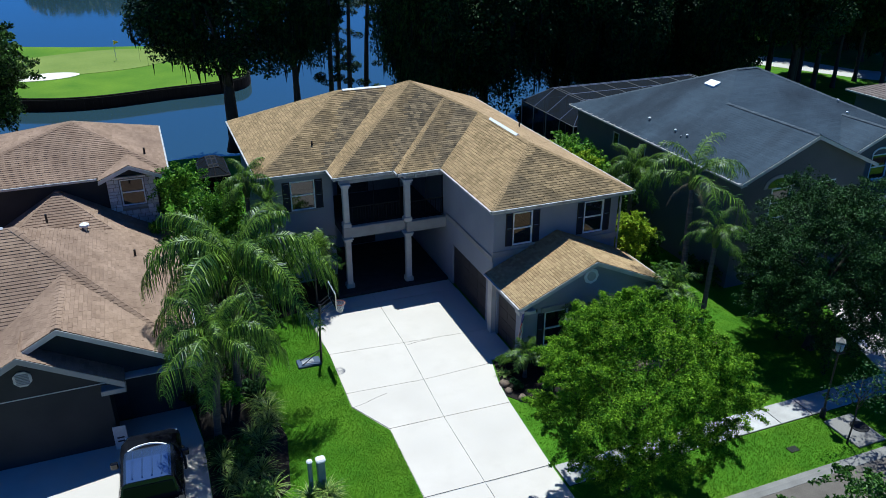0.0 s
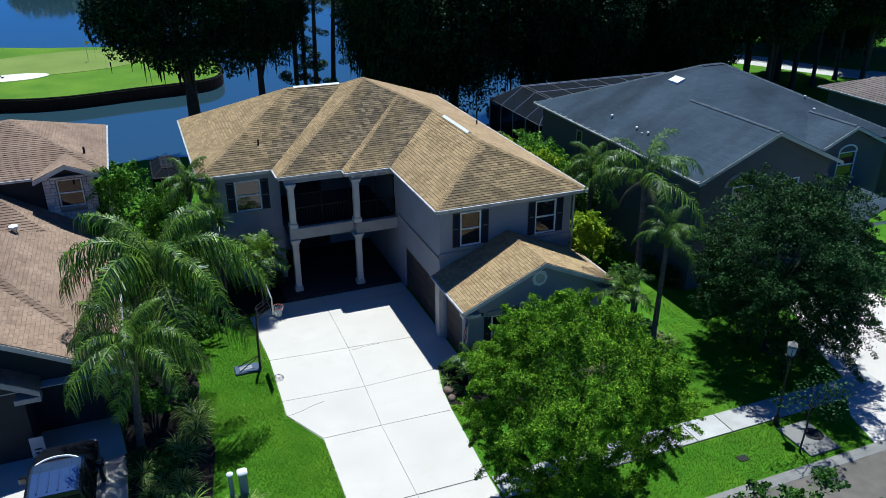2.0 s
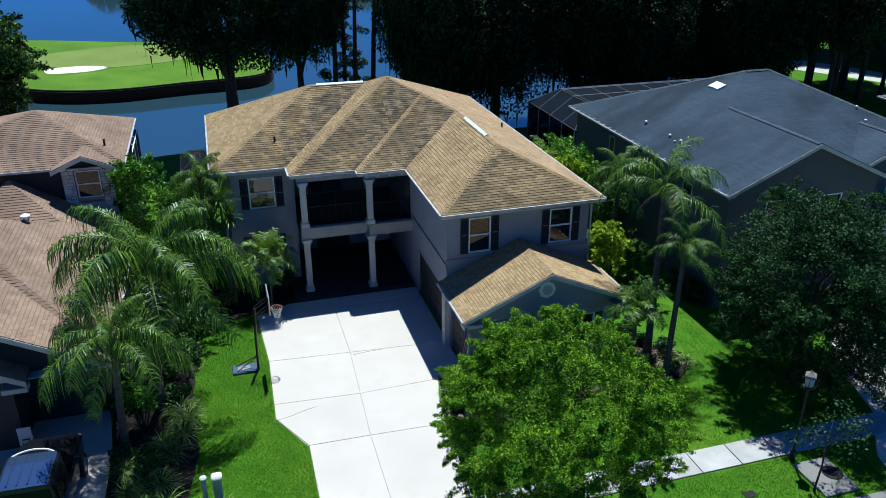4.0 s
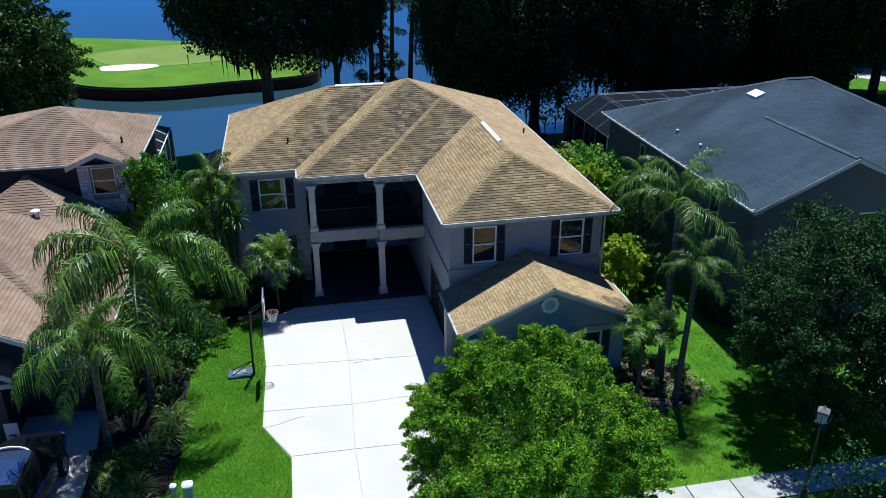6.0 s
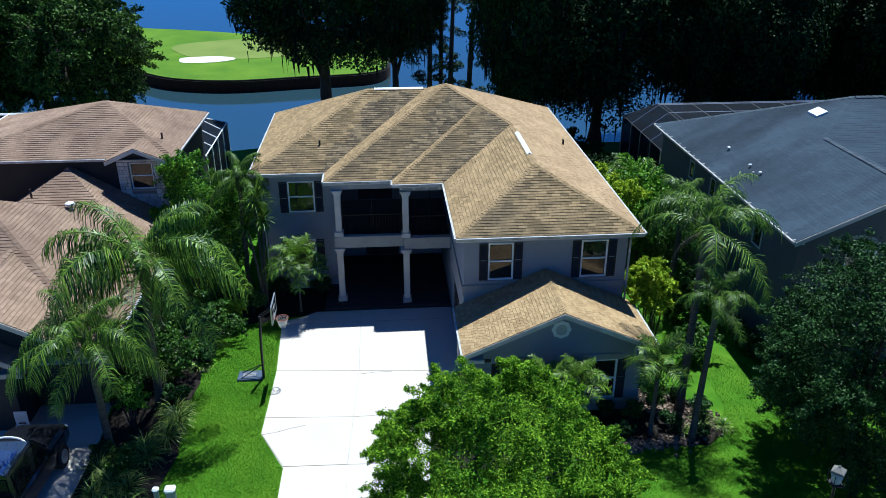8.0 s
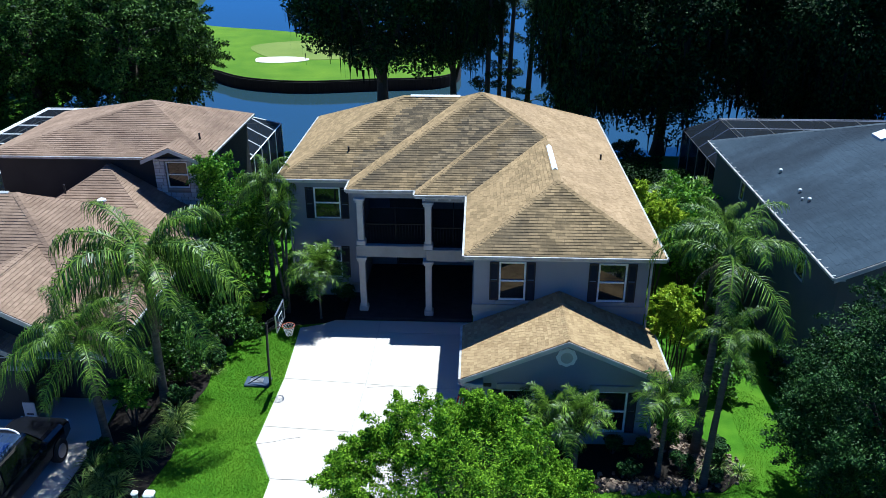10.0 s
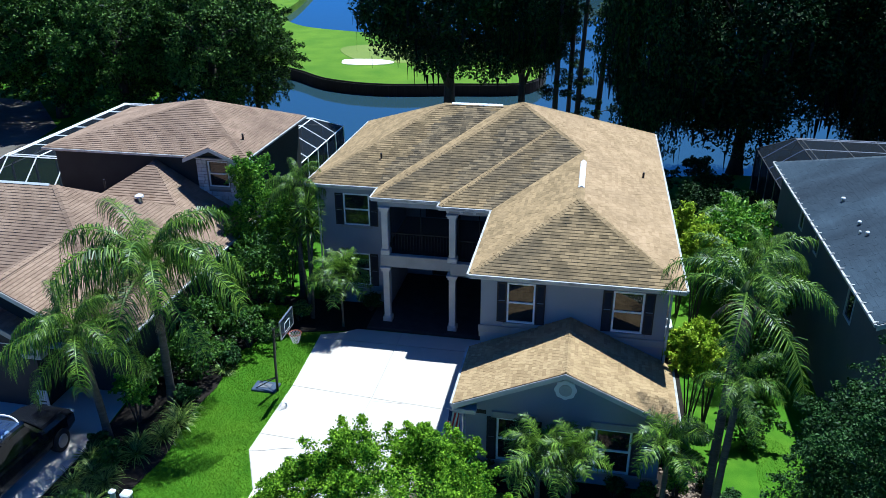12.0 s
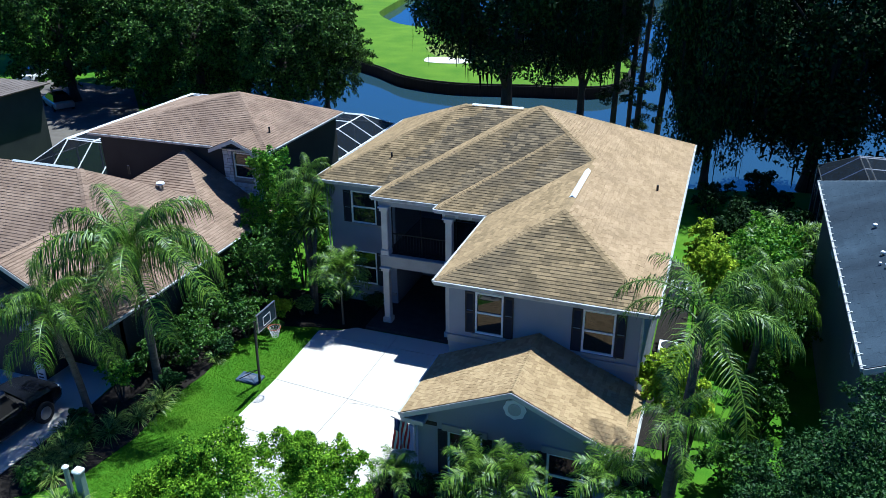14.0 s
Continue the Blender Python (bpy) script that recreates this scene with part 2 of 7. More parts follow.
M_RED = mat("flag_red", (0.42, 0.03, 0.035), (0.52, 0.05, 0.055), 6, 0.8, 60, 0.1)
M_FLAGWHITE = mat("flag_white", (0.7, 0.68, 0.66), (0.8, 0.78, 0.76), 6, 0.8, 60, 0.1)
M_FLAGBLUE = mat("flag_blue", (0.02, 0.03, 0.12), (0.03, 0.045, 0.17), 6, 0.8, 60, 0.1)
M_YELLOW = mat("yellow_flag", (0.7, 0.5, 0.03), (0.8, 0.6, 0.06), 6, 0.8, 60, 0.1)
M_SEAWALL = mat("timber_seawall", (0.006, 0.006, 0.005), (0.02, 0.018, 0.015), 2, 0.95, 15, 0.5, stretch=(3, 3, 0.4))
M_BRONZE = mat("bronze_frame", (0.02, 0.018, 0.016), (0.035, 0.032, 0.03), 4, 0.5, 40, 0, metal=0.4)
M_PLAQUE = mat("pale_panel", (0.4, 0.42, 0.44), (0.5, 0.52, 0.54), 2, 0.7, 20, 0.05)


def glassy(name, colour, rough=0.03, ior=1.6):
    m = bpy.data.materials.new(name)
    m.use_nodes = True
    p = m.node_tree.nodes["Principled BSDF"]
    p.inputs["Base Color"].default_value = (*colour, 1)
    p.inputs["Roughness"].default_value = rough
    p.inputs["IOR"].default_value = ior
    n = m.node_tree.nodes.new("ShaderNodeTexNoise")
    n.inputs["Scale"].default_value = 1.3
    b = m.node_tree.nodes.new("ShaderNodeBump")
    b.inputs["Strength"].default_value, b.inputs["Distance"].default_value = 0.04, 0.02
    m.node_tree.links.new(n.outputs[0], b.inputs["Height"])
    m.node_tree.links.new(b.outputs[0], p.inputs["Normal"])
    return m


M_GLASS = glassy("window_glass", (0.012, 0.014, 0.016), 0.02, 1.65)
# black truck roof; the blue sky reflection is put into its colour
M_ROOFSHEEN = mat("sky_sheen_black_paint", (0.08, 0.13, 0.26), (0.11, 0.17, 0.32), 2, 0.2, 60, 0, metal=0.75, spec=0.6)
M_CARGLASS = glassy("car_glass", (0.006, 0.008, 0.01), 0.04, 1.3)


def screen_material(name="insect_screen", thread=0.5):
    """Fine insect mesh: partly clear, partly dark thread."""
    m = bpy.data.materials.new(name)
    m.use_nodes = True
    n, l = m.node_tree.nodes, m.node_tree.links
    p = n["Principled BSDF"]
    p.inputs["Base Color"].default_value = (0.009, 0.012, 0.017, 1)
    p.inputs["Specular IOR Level"].default_value = 0.05
    p.inputs["Roughness"].default_value = 0.8
    t = n.new("ShaderNodeBsdfTransparent")
    mx = n.new("ShaderNodeMixShader")
    mx.inputs[0].default_value = thread
    l.new(t.outputs[0], mx.inputs[1])
    l.new(p.outputs[0], mx.inputs[2])
    l.new(mx.outputs[0], n["Material Output"].inputs[0])
    return m


M_SCREEN = screen_material()
M_SCREEN_DARK = screen_material("dark_insect_screen", 0.82)


def water_material():
    m = bpy.data.materials.new("lake_water")
    m.use_nodes = True
    n, l = m.node_tree.nodes, m.node_tree.links
    p = n["Principled BSDF"]
    p.inputs["Base Color"].default_value = (0.028, 0.058, 0.076, 1)
    p.inputs["Roughness"].default_value = 0.06
    p.inputs["IOR"].default_value = 3.4
    p.inputs["Specular Tint"].default_value = (1.0, 0.8, 0.64, 1)
    co = n.new("ShaderNodeTexCoord")
    a = n.new("ShaderNodeTexNoise")
    a.inputs["Scale"].default_value, a.inputs["Detail"].default_value = 1.6, 4
    b = n.new("ShaderNodeBump")
    b.inputs["Strength"].default_value, b.inputs["Distance"].default_value = 0.06, 0.05
    l.new(co.outputs["Object"], a.inputs[0])
    l.new(a.outputs[0], b.inputs["Height"])
    l.new(b.outputs[0], p.inputs["Normal"])
    return m


M_WATER = water_material()

# ---- builders ----
class Mesh:
    """Collects corners and faces of one mesh."""

    def __init__(self):
        self.v, self.f = [], []

    def poly(self, pts):
        k = len(self.v)
        self.v += [tuple(p) for p in pts]
        self.f.append(tuple(range(k, k + len(pts))))
        return self

    def box(self, x0, x1, y0, y1, z0, z1):
        k = len(self.v)
        self.v += [(x, y, z) for z in (z0, z1) for x, y in ((x0, y0), (x1, y0), (x1, y1), (x0, y1))]
        self.f += [(k, k + 3, k + 2, k + 1), (k + 4, k + 5, k + 6, k + 7), (k, k + 1, k + 5, k + 4), (k + 1, k + 2, k + 6, k + 5),
                   (k + 2, k + 3, k + 7, k + 6), (k + 3, k, k + 4, k + 7)]
        return self

    def soft_box(self, x0, x1, y0, y1, z0, z1, r=0.03):
        """A box with chamfered upright edges and a chamfered top."""
        ring = lambda d: [(x0 + d, y0), (x1 - d, y0), (x1, y0 + d), (x1, y1 - d), (x1 - d, y1), (x0 + d, y1), (x0, y1 - d), (x0, y0 + d)]
        k = len(self.v)
        self.v += [(x, y, z0) for x, y in ring(r)] + [(x, y, z1 - r) for x, y in ring(r)]
        tops = [(x0 + r, y0 + r), (x1 - r, y0 + r), (x1 - r, y1 - r), (x0 + r, y1 - r)]
        self.v += [(x, y, z1) for x, y in tops]
        for i in range(8):
            self.f.append((k + i, k + (i + 1) % 8, k + 8 + (i + 1) % 8, k + 8 + i))
        self.f.append(tuple(k + 7 - i for i in range(8)))
        t = k + 16
        self.f += [(k + 8, k + 9, t + 1, t), (k + 10, k + 11, t + 2, t + 1), (k + 12, k + 13, t + 3, t + 2), (k + 14, k + 15, t, t + 3),
                   (k + 9, k + 10, t + 1), (k + 11, k + 12, t + 2), (k + 13, k + 14, t + 3), (k + 15, k + 8, t), (t, t + 1, t + 2, t + 3)]
        return self

    def prism(self, pts, way):
        """A flat outline pushed along a way."""
        k, c = len(self.v), len(pts)
        w = Vector(way)
        self.v += [tuple(Vector(p)) for p in pts] + [tuple(Vector(p) + w) for p in pts]
        self.f += [tuple(range(k + c - 1, k - 1, -1)), tuple(range(k + c, k + 2 * c))]
        self.f += [(k + i, k + (i + 1) % c, k + c + (i + 1) % c, k + c + i) for i in range(c)]
        return self

    def tube(self, pts, radii, sides=8, closed=False):
        """A round bar along points; radii: one or one for each point."""
        pts = [Vector(p) for p in pts]
        if not hasattr(radii, "__len__"):
            radii = [radii] * len(pts)
        k, c = len(self.v), len(pts)
        for i, p in enumerate(pts):
            if closed:
                d = pts[(i + 1) % c] - pts[i - 1]
            else:
                d = pts[min(i + 1, c - 1)] - pts[max(i - 1, 0)]
            d.normalize()
            side = d.cross(Vector((0, 0, 1)) if abs(d.z) < 0.9 else Vector((0, 1, 0))).normalized()
            up = side.cross(d)
            for s in range(sides):
                a = 2 * math.pi * s / sides
                self.v.append(tuple(p + (side * math.cos(a) + up * math.sin(a)) * radii[i]))
        for i in range(c if closed else c - 1):
            j = (i + 1) % c
            for s in range(sides):
                t = (s + 1) % sides
                self.f.append((k + i * sides + s, k + i * sides + t, k + j * sides + t, k + j * sides + s))
        if not closed:
            self.f.append(tuple(k + s for s in range(sides - 1, -1, -1)))
            self.f.append(tuple(k + (c - 1) * sides + s for s in range(sides)))
        return self

    def data(self, name, material, smooth=False):
        d = bpy.data.meshes.new(name)
        d.from_pydata(self.v, [], self.f)
        d.materials.append(material)
        if smooth:
            d.polygons.foreach_set("use_smooth", [True] * len(d.polygons))
        d.update()
        return d


def part(name, mesh, material=None, parent=None, label="", kind="", smooth=False):
    """One mesh object, under a thing or a part."""
    d = mesh.data(name, material, smooth) if isinstance(mesh, Mesh) else mesh  # ready mesh data is shared
    ob = new(name, d)
    if parent is not None:
        ob.parent = parent
    return tagged(ob, label, kind=kind)


def thing(name, label, category, at=(0, 0, 0), group="", kind="", turn=0.0):
    ob = new(name)
    ob.empty_display_size = 0.3
    ob.matrix_basis = pose(*at, 0, 0, turn)
    return tagged(ob, label, category, group, kind)


def structure(name, mesh, material, label, category, smooth=False):
    return tagged(part(name, mesh, material, smooth=smooth), label, category, kind="structure")


def placed(ob):
    """The pose of a thing or part in the world."""
    own = ob.matrix_basis
    return placed(ob.parent) @ ob.matrix_parent_inverse @ own if ob.parent else own.copy()


def wpart(name, mesh, material, parent, label="", kind="", smooth=False):
    """A part whose mesh is written in world metres."""
    inv = placed(parent).inverted()
    ob = part(name, mesh, material, parent, label, kind, smooth)
    ob.matrix_parent_inverse = inv
    return ob


def clip(poly, a, b, c):
    """The part of a convex outline where a*x + b*y + c >= 0."""
    out = []
    for i, p in enumerate(poly):
        q = poly[(i + 1) % len(poly)]
        dp, dq = a * p[0] + b * p[1] + c, a * q[0] + b * q[1] + c
        if dp >= 0:
            out.append(p)
        if (dp > 0 > dq) or (dp < 0 < dq):
            t = dp / (dp - dq)
            out.append((p[0] + (q[0] - p[0]) * t, p[1] + (q[1] - p[1]) * t))
    return out


def area(poly):
    return abs(sum(p[0] * poly[i - 1][1] - poly[i - 1][0] * p[1] for i, p in enumerate(poly))) / 2


def roof_faces(wings, z, slope):
    """Wings: (x0, x1, y0, y1, kind), hip or gable with its ridge along y. The faces of the roof over all of them, as (outline, a, b, c)."""
    sets = []
    for x0, x1, y0, y1, kind, *own in wings:
        sl, sr, sf, sb = own[0] if own else (slope,) * 4
        pl = [(sl, 0, z - sl * x0), (-sr, 0, z + sr * x1)]
        if kind == "hip":
            pl += [(0, sf, z - sf * y0), (0, -sb, z + sb * y1)]
        if kind == "hip_front":
            pl += [(0, sf, z - sf * y0)]
        sets.append((pl, [(x0, y0), (x1, y0), (x1, y1), (x0, y1)], [(1, 0, -x0), (-1, 0, x1), (0, 1, -y0), (0, -1, y1)]))
    faces = []
    for i, (planes, rect, _) in enumerate(sets):
        for k, (a, b, c) in enumerate(planes):
            poly = rect
            for m, (a2, b2, c2) in enumerate(planes):
                if m != k and len(poly) > 2:
                    poly = clip(poly, a2 - a, b2 - b, c2 - c)
            pieces = [poly] if len(poly) > 2 else []
            for j, (pl2, _, edges) in enumerate(sets):
                if j == i:
                    continue
                eps = 1e-4 if j < i else -1e-4
                halves = list(edges) + [(a2 - a, b2 - b, c2 - c + eps) for a2, b2, c2 in pl2]
                left = []
                for poly in pieces:
                    for h in halves:
                        if len(poly) < 3:
                            break
                        outside = clip(poly, -h[0], -h[1], -h[2])
                        if len(outside) > 2 and area(outside) > 2e-3:
                            left.append(outside)
                        poly = clip(poly, *h)
                pieces = left
            faces += [(p, a, b, c) for p in pieces if area(p) > 5e-3]
    return faces


def shingled(mesh, face, tab=0.32, course=0.135, lift=0.022, rng=None, keep=None, seen=None):
    """Lapped shingles over one face of a roof. keep: a list that takes the outlines instead, one a shingle."""
    poly, a, b, c = face
    s = math.hypot(a, b)
    gx, gy = a / s, b / s
    ux, uy = -gy, gx
    ccw = sum(p[0] * poly[i - 1][1] - poly[i - 1][0] * p[1] for i, p in enumerate(poly)) < 0
    pts = poly if ccw else poly[::-1]
    halves = []
    for i, p in enumerate(pts):
        q = pts[(i + 1) % len(pts)]
        nx, ny = -(q[1] - p[1]), q[0] - p[0]
        ln = math.hypot(nx, ny)
        if ln > 1e-6:
            halves.append((nx / ln, ny / ln, -(nx * p[0] + ny * p[1]) / ln))
    vs = [p[0] * gx + p[1] * gy for p in pts]
    us = [p[0] * ux + p[1] * uy for p in pts]
    v = math.floor(min(vs) / course) * course
    while v < max(vs):
        shift = (math.sin(v * 37.7) * 0.5 + 0.5) * tab
        u = math.floor(min(us) / tab) * tab - shift
        while u < max(us):
            quad = [(gx * vv + ux * uu, gy * vv + uy * uu) for uu, vv in ((u + 0.004, v), (u + tab - 0.004, v), (u + tab - 0.004, v + course), (u + 0.004, v + course))]
            inside = all(h[0] * p[0] + h[1] * p[1] + h[2] >= -1e-6 for h in halves for p in quad)
            if not inside:
                for h in halves:
                    if len(quad) > 2:
                        quad = clip(quad, *h)
            if len(quad) > 2 and area(quad) > 1e-3:
                up = lift * (0.8 + 0.5 * rng.random())
                top = []
                for x, y in quad:
                    k = (x * gx + y * gy - v) / course
                    top.append((x, y, a * x + b * y + c + 0.004 + up * (1 - k)))
                if ccw_of(top):
                    top = top[::-1]
                if keep is not None and seen(sum(p[0] for p in top) / len(top), sum(p[1] for p in top) / len(top)):
                    keep.append(top)
                else:
                    shingle_into(mesh, top)
            u += tab
        v += course


def ccw_of(pts):
    return sum(p[0] * pts[i - 1][1] - pts[i - 1][0] * p[1] for i, p in enumerate(pts)) > 0


def shingle_into(mesh, top):
    k, n = len(mesh.v), len(top)
    mesh.v += list(top) + [(x, y, z - 0.05) for x, y, z in top]
    mesh.f.append(tuple(range(k, k + n)))
    mesh.f += [(k + i, k + n + i, k + n + (i + 1) % n, k + (i + 1) % n) for i in range(n)]


def caps(mesh, p, q, rng, width=0.135, step=0.2):
    """Folded cap shingles along a hip or ridge from the low end p to the high end q."""
    p, q = Vector(p), Vector(q)
    d = q - p
    n = max(1, int(d.length / step))
    d /= n
    flat = Vector((-d.y, d.x, 0)).normalized() * width
    for i in range(n):
        s = p + d * i
        e = s + d * 1.08
        drop = Vector((0, 0, 0.05 + rng.random() * 0.01))
        up = Vector((0, 0, 0.034))
        k = len(mesh.v)
        mesh.v += [tuple(w) for w in (s - flat - drop + up, s + up, s + flat - drop + up, e - flat - drop + up * 0.6, e + up * 0.6, e + flat - drop + up * 0.6)]
        mesh.f += [(k, k + 1, k + 4, k + 3), (k + 1, k + 2, k + 5, k + 4), (k, k + 2, k + 1)]


def holed_wall(mesh, axis, at, thick, u0, u1, z0, z1, holes=()):
    """A wall along x (axis 'x', its outer face at y = at) or along y, with openings (ua, ub, za, zb) right through."""
    us = sorted({u0, u1, *[h[0] for h in holes], *[h[1] for h in holes]})
    zs = sorted({z0, z1, *[max(h[2], z0) for h in holes], *[h[3] for h in holes]})
    solid = {}
    for i in range(len(us) - 1):
        for j in range(len(zs) - 1):
            um, zm = (us[i] + us[i + 1]) / 2, (zs[j] + zs[j + 1]) / 2
            solid[i, j] = not any(h[0] < um < h[1] and h[2] < zm < h[3] for h in holes)
    index = {}

    def corner(i, j, side):
        if (i, j, side) not in index:
            index[i, j, side] = len(mesh.v)
            d = at + (thick if side else 0)
            mesh.v.append((us[i], d, zs[j]) if axis == "x" else (d, us[i], zs[j]))
        return index[i, j, side]

    for (i, j), full in solid.items():
        if not full:
            continue
        a, b, c, d = (i, j), (i + 1, j), (i + 1, j + 1), (i, j + 1)
        mesh.f.append(tuple(corner(*q, 0) for q in (a, b, c, d)))
        mesh.f.append(tuple(corner(*q, 1) for q in (d, c, b, a)))
        for q, w, nb in ((a, b, (i, j - 1)), (b, c, (i + 1, j)), (c, d, (i, j + 1)), (d, a, (i - 1, j))):
            if not solid.get(nb, False):
                mesh.f.append((corner(*w, 0), corner(*q, 0), corner(*q, 1), corner(*w, 1)))
    return mesh


def deck_mesh(fs, thick=0.05):
    """The boarding under a roof's faces, one closed sheet."""
    m, index, edges = Mesh(), {}, {}

    def corner(x, y, z):
        key = (round(x, 3), round(y, 3), round(z, 3))
        if key not in index:
            index[key] = len(m.v)
            m.v.append((x, y, z))
        return index[key]

    tops = []
    for poly, a, b, c in fs:
        top = [(x, y, a * x + b * y + c) for x, y in poly]
        if ccw_of(top):
            top = top[::-1]
        ring = []
        for p in top:
            k = corner(*p)
            if not ring or ring[-1] != k:
                ring.append(k)
        if len(ring) > 2 and ring[0] != ring[-1]:
            tops.append(tuple(ring))
    n = len(m.v)
    m.v += [(x, y, z - thick) for x, y, z in m.v]
    for ring in tops:
        m.f.append(ring)
        m.f.append(tuple(k + n for k in ring[::-1]))
        for p, q in zip(ring, ring[1:] + ring[:1]):
            edges[p, q] = True
    for p, q in list(edges):
        if (q, p) not in edges:
            m.f.append((q, p, p + n, q + n))
    return m


def sash_window(parent, u0, u1, y, z0, z1, shutters=0.36, lintel=False, sill=True, frame_mat=None, way=-1):
    """A single-hung window facing -y in a wall whose outer face is at y."""
    fm = frame_mat or M_WHITE
    w = Mesh()
    t = 0.055
    for a, b, c, d in ((u0, u0 + t, z0, z1), (u1 - t, u1, z0, z1), (u0 + t, u1 - t, z1 - t, z1), (u0 + t, u1 - t, z0, z0 + t)):
        w.box(a, b, y - 0.02, y + 0.09, c, d)
    zm = (z0 + z1) / 2
    w.box(u0 + t, u1 - t, y + 0.01, y + 0.07, zm - 0.03, zm + 0.03)
    win = wpart("window", w, fm, parent, "white single-hung window with dark reflecting panes")
    wpart("pane", Mesh().box(u0 + t, u1 - t, y + 0.055, y + 0.063, zm + 0.03, z1 - t), M_GLASS, win)
    wpart("pane", Mesh().box(u0 + t, u1 - t, y + 0.035, y + 0.043, z0 + t, zm - 0.03), M_GLASS, win)
    if sill:
        wpart("sill", Mesh().soft_box(u0 - 0.12, u1 + 0.12, y - 0.09, y - 0.002, z0 - 0.11, z0 - 0.005, 0.015), M_BAND, win)
    if lintel:
        wpart("lintel", Mesh().soft_box(u0 - 0.18, u1 + 0.18, y - 0.06, y - 0.002, z1 + 0.01, z1 + 0.24, 0.015), M_BAND, win)
    if shutters:
        for a in (u0 - shutters - 0.02, u1 + 0.02):
            s = Mesh()
            b = a + shutters
            s.box(a, a + 0.05, y - 0.04, y - 0.003, z0, z1).box(b - 0.05, b, y - 0.04, y - 0.003, z0, z1)
            for za, zb in ((z0, z0 + 0.07), (zm - 0.035, zm + 0.035), (z1 - 0.07, z1)):
                s.box(a + 0.05, b - 0.05, y - 0.04, y - 0.003, za, zb)
            z = z0 + 0.07
            while z < z1 - 0.1:
                if not (zm - 0.08 < z < zm + 0.035):
                    s.prism([(a + 0.05, y - 0.035, z), (a + 0.05, y - 0.028, z), (a + 0.05, y - 0.006, z + 0.05), (a + 0.05, y - 0.013, z + 0.05)], (shutters - 0.1, 0, 0))
                z += 0.055
            wpart("shutter", s, M_SHUTTER, parent, "near-black louvred shutter")


def gutter(parent, p, q, out, material=None):
    """A K-shaped gutter below an eave from p to q; out: the way away from the wall."""
    p, q, o = Vector(p), Vector(q), Vector(out).normalized()
    g = Mesh()
    sec = [(0.0, -0.005), (0.072, -0.005), (0.08, -0.025), (0.068, -0.05), (0.06, -0.11), (0.0, -0.11)]
    g.prism([p + o * a + Vector((0, 0, b)) for a, b in sec], q - p)
    return wpart("gutter", g, material or M_GUTTER, parent, "white aluminium gutter along the eave")


# ---- the ground ----
def bank(x, y):
    """How far a place lies inside the lake, in metres; negative on land."""
    wave = 0.7 * math.sin(x * 0.21 + 0.6) + 0.4 * math.sin(x * 0.53)
    side = 3 * math.sin(y * 0.09)
    return min(y - 56.6 - wave, 54 + side - x, x + 26 + side + 3 * max(0.0, y - 86), 330 - y)


def ground_height(x, y):
    d = bank(x, y)
    z = -2.4 if d > 6 else (0.0 if d < 0 else -0.4 * d)
    return z


gx = [-3000, -800, -250, -120, -80] + [float(v) for v in range(-60, 91)] + [110, 150, 300, 900, 3000]
gy = [-3000, -600, -150, -40, 0, 14, 30, 46, 52] + [53 + 0.5 * k for k in range(30)] + [float(v) for v in range(68, 120, 4)] + [130, 180, 250, 310, 322, 326, 329, 332, 340, 500, 1200, 3000]
g = Mesh()
g.v = [(x, y, ground_height(x, y)) for y in gy for x in gx]
nx_ = len(gx)
g.f = [(j * nx_ + i, j * nx_ + i + 1, (j + 1) * nx_ + i + 1, (j + 1) * nx_ + i) for j in range(len(gy) - 1) for i in range(nx_ - 1)]
structure("ground", g, M_GRASS, "green lawn grass sloping down to the lake bank", "ground")
structure("water", Mesh().poly([(-70, 50, -0.85), (95, 50, -0.85), (95, 335, -0.85), (-70, 335, -0.85)]), M_WATER, "calm blue lake water reflecting the sky", "lake")

GOLF = [(-75, 99), (-30, 94), (-22, 89.5), (-18.3, 86.9), (-15.6, 85.2), (-13, 83.3), (-10.8, 81.3), (-8.7, 80), (-5.6, 79), (-2.5, 78.8), (0.5, 79.3), (3.6, 80),
        (7.2, 80.5), (9.8, 81.2), (11.3, 82.6), (12, 85), (12.1, 89), (11.6, 95), (9.2, 100), (3.2, 103.2), (-5.8, 106), (-13.6, 109.4), (-22.6, 112.6), (-27.7, 117.4),
        (-31.4, 123), (-33, 129), (-35.8, 144), (-42, 170), (-50, 200), (-75, 200)]


def smooth_outline(pts, steps=4, closed=True):
    out = []
    n = len(pts)
    for i in range(n):
        p0, p1, p2, p3 = (Vector((*pts[(i + k) % n], 0)) for k in (-1, 0, 1, 2))
        for s in range(steps):
            t = s / steps
            q = 0.5 * ((2 * p1) + (p2 - p0) * t + (2 * p0 - 5 * p1 + 4 * p2 - p3) * t * t + (3 * p1 - p0 - 3 * p2 + p3) * t ** 3)
            out.append((q.x, q.y))
    return out


golf_line = smooth_outline(GOLF, 4)
structure("fairway", Mesh().prism([(x, y, -1.3) for x, y in golf_line], (0, 0, 1.6)), M_FAIRWAY, "mown green fairway on a raised peninsula", "golf course")
wall = Mesh()
for i in range(len(golf_line)):
    (xa, ya), (xb, yb) = golf_line[i], golf_line[(i + 1) % len(golf_line)]
    if max(xa, xb) < -24 or max(ya, yb) > 101:
        continue
    d = Vector((xb - xa, yb - ya, 0))
    o = Vector((d.y, -d.x, 0)).normalized()
    wall.prism([Vector((xa, ya, -2.3)), Vector((xb, yb, -2.3)), Vector((xb, yb, 0.2)), Vector((xa, ya, 0.2))], o * 0.18)
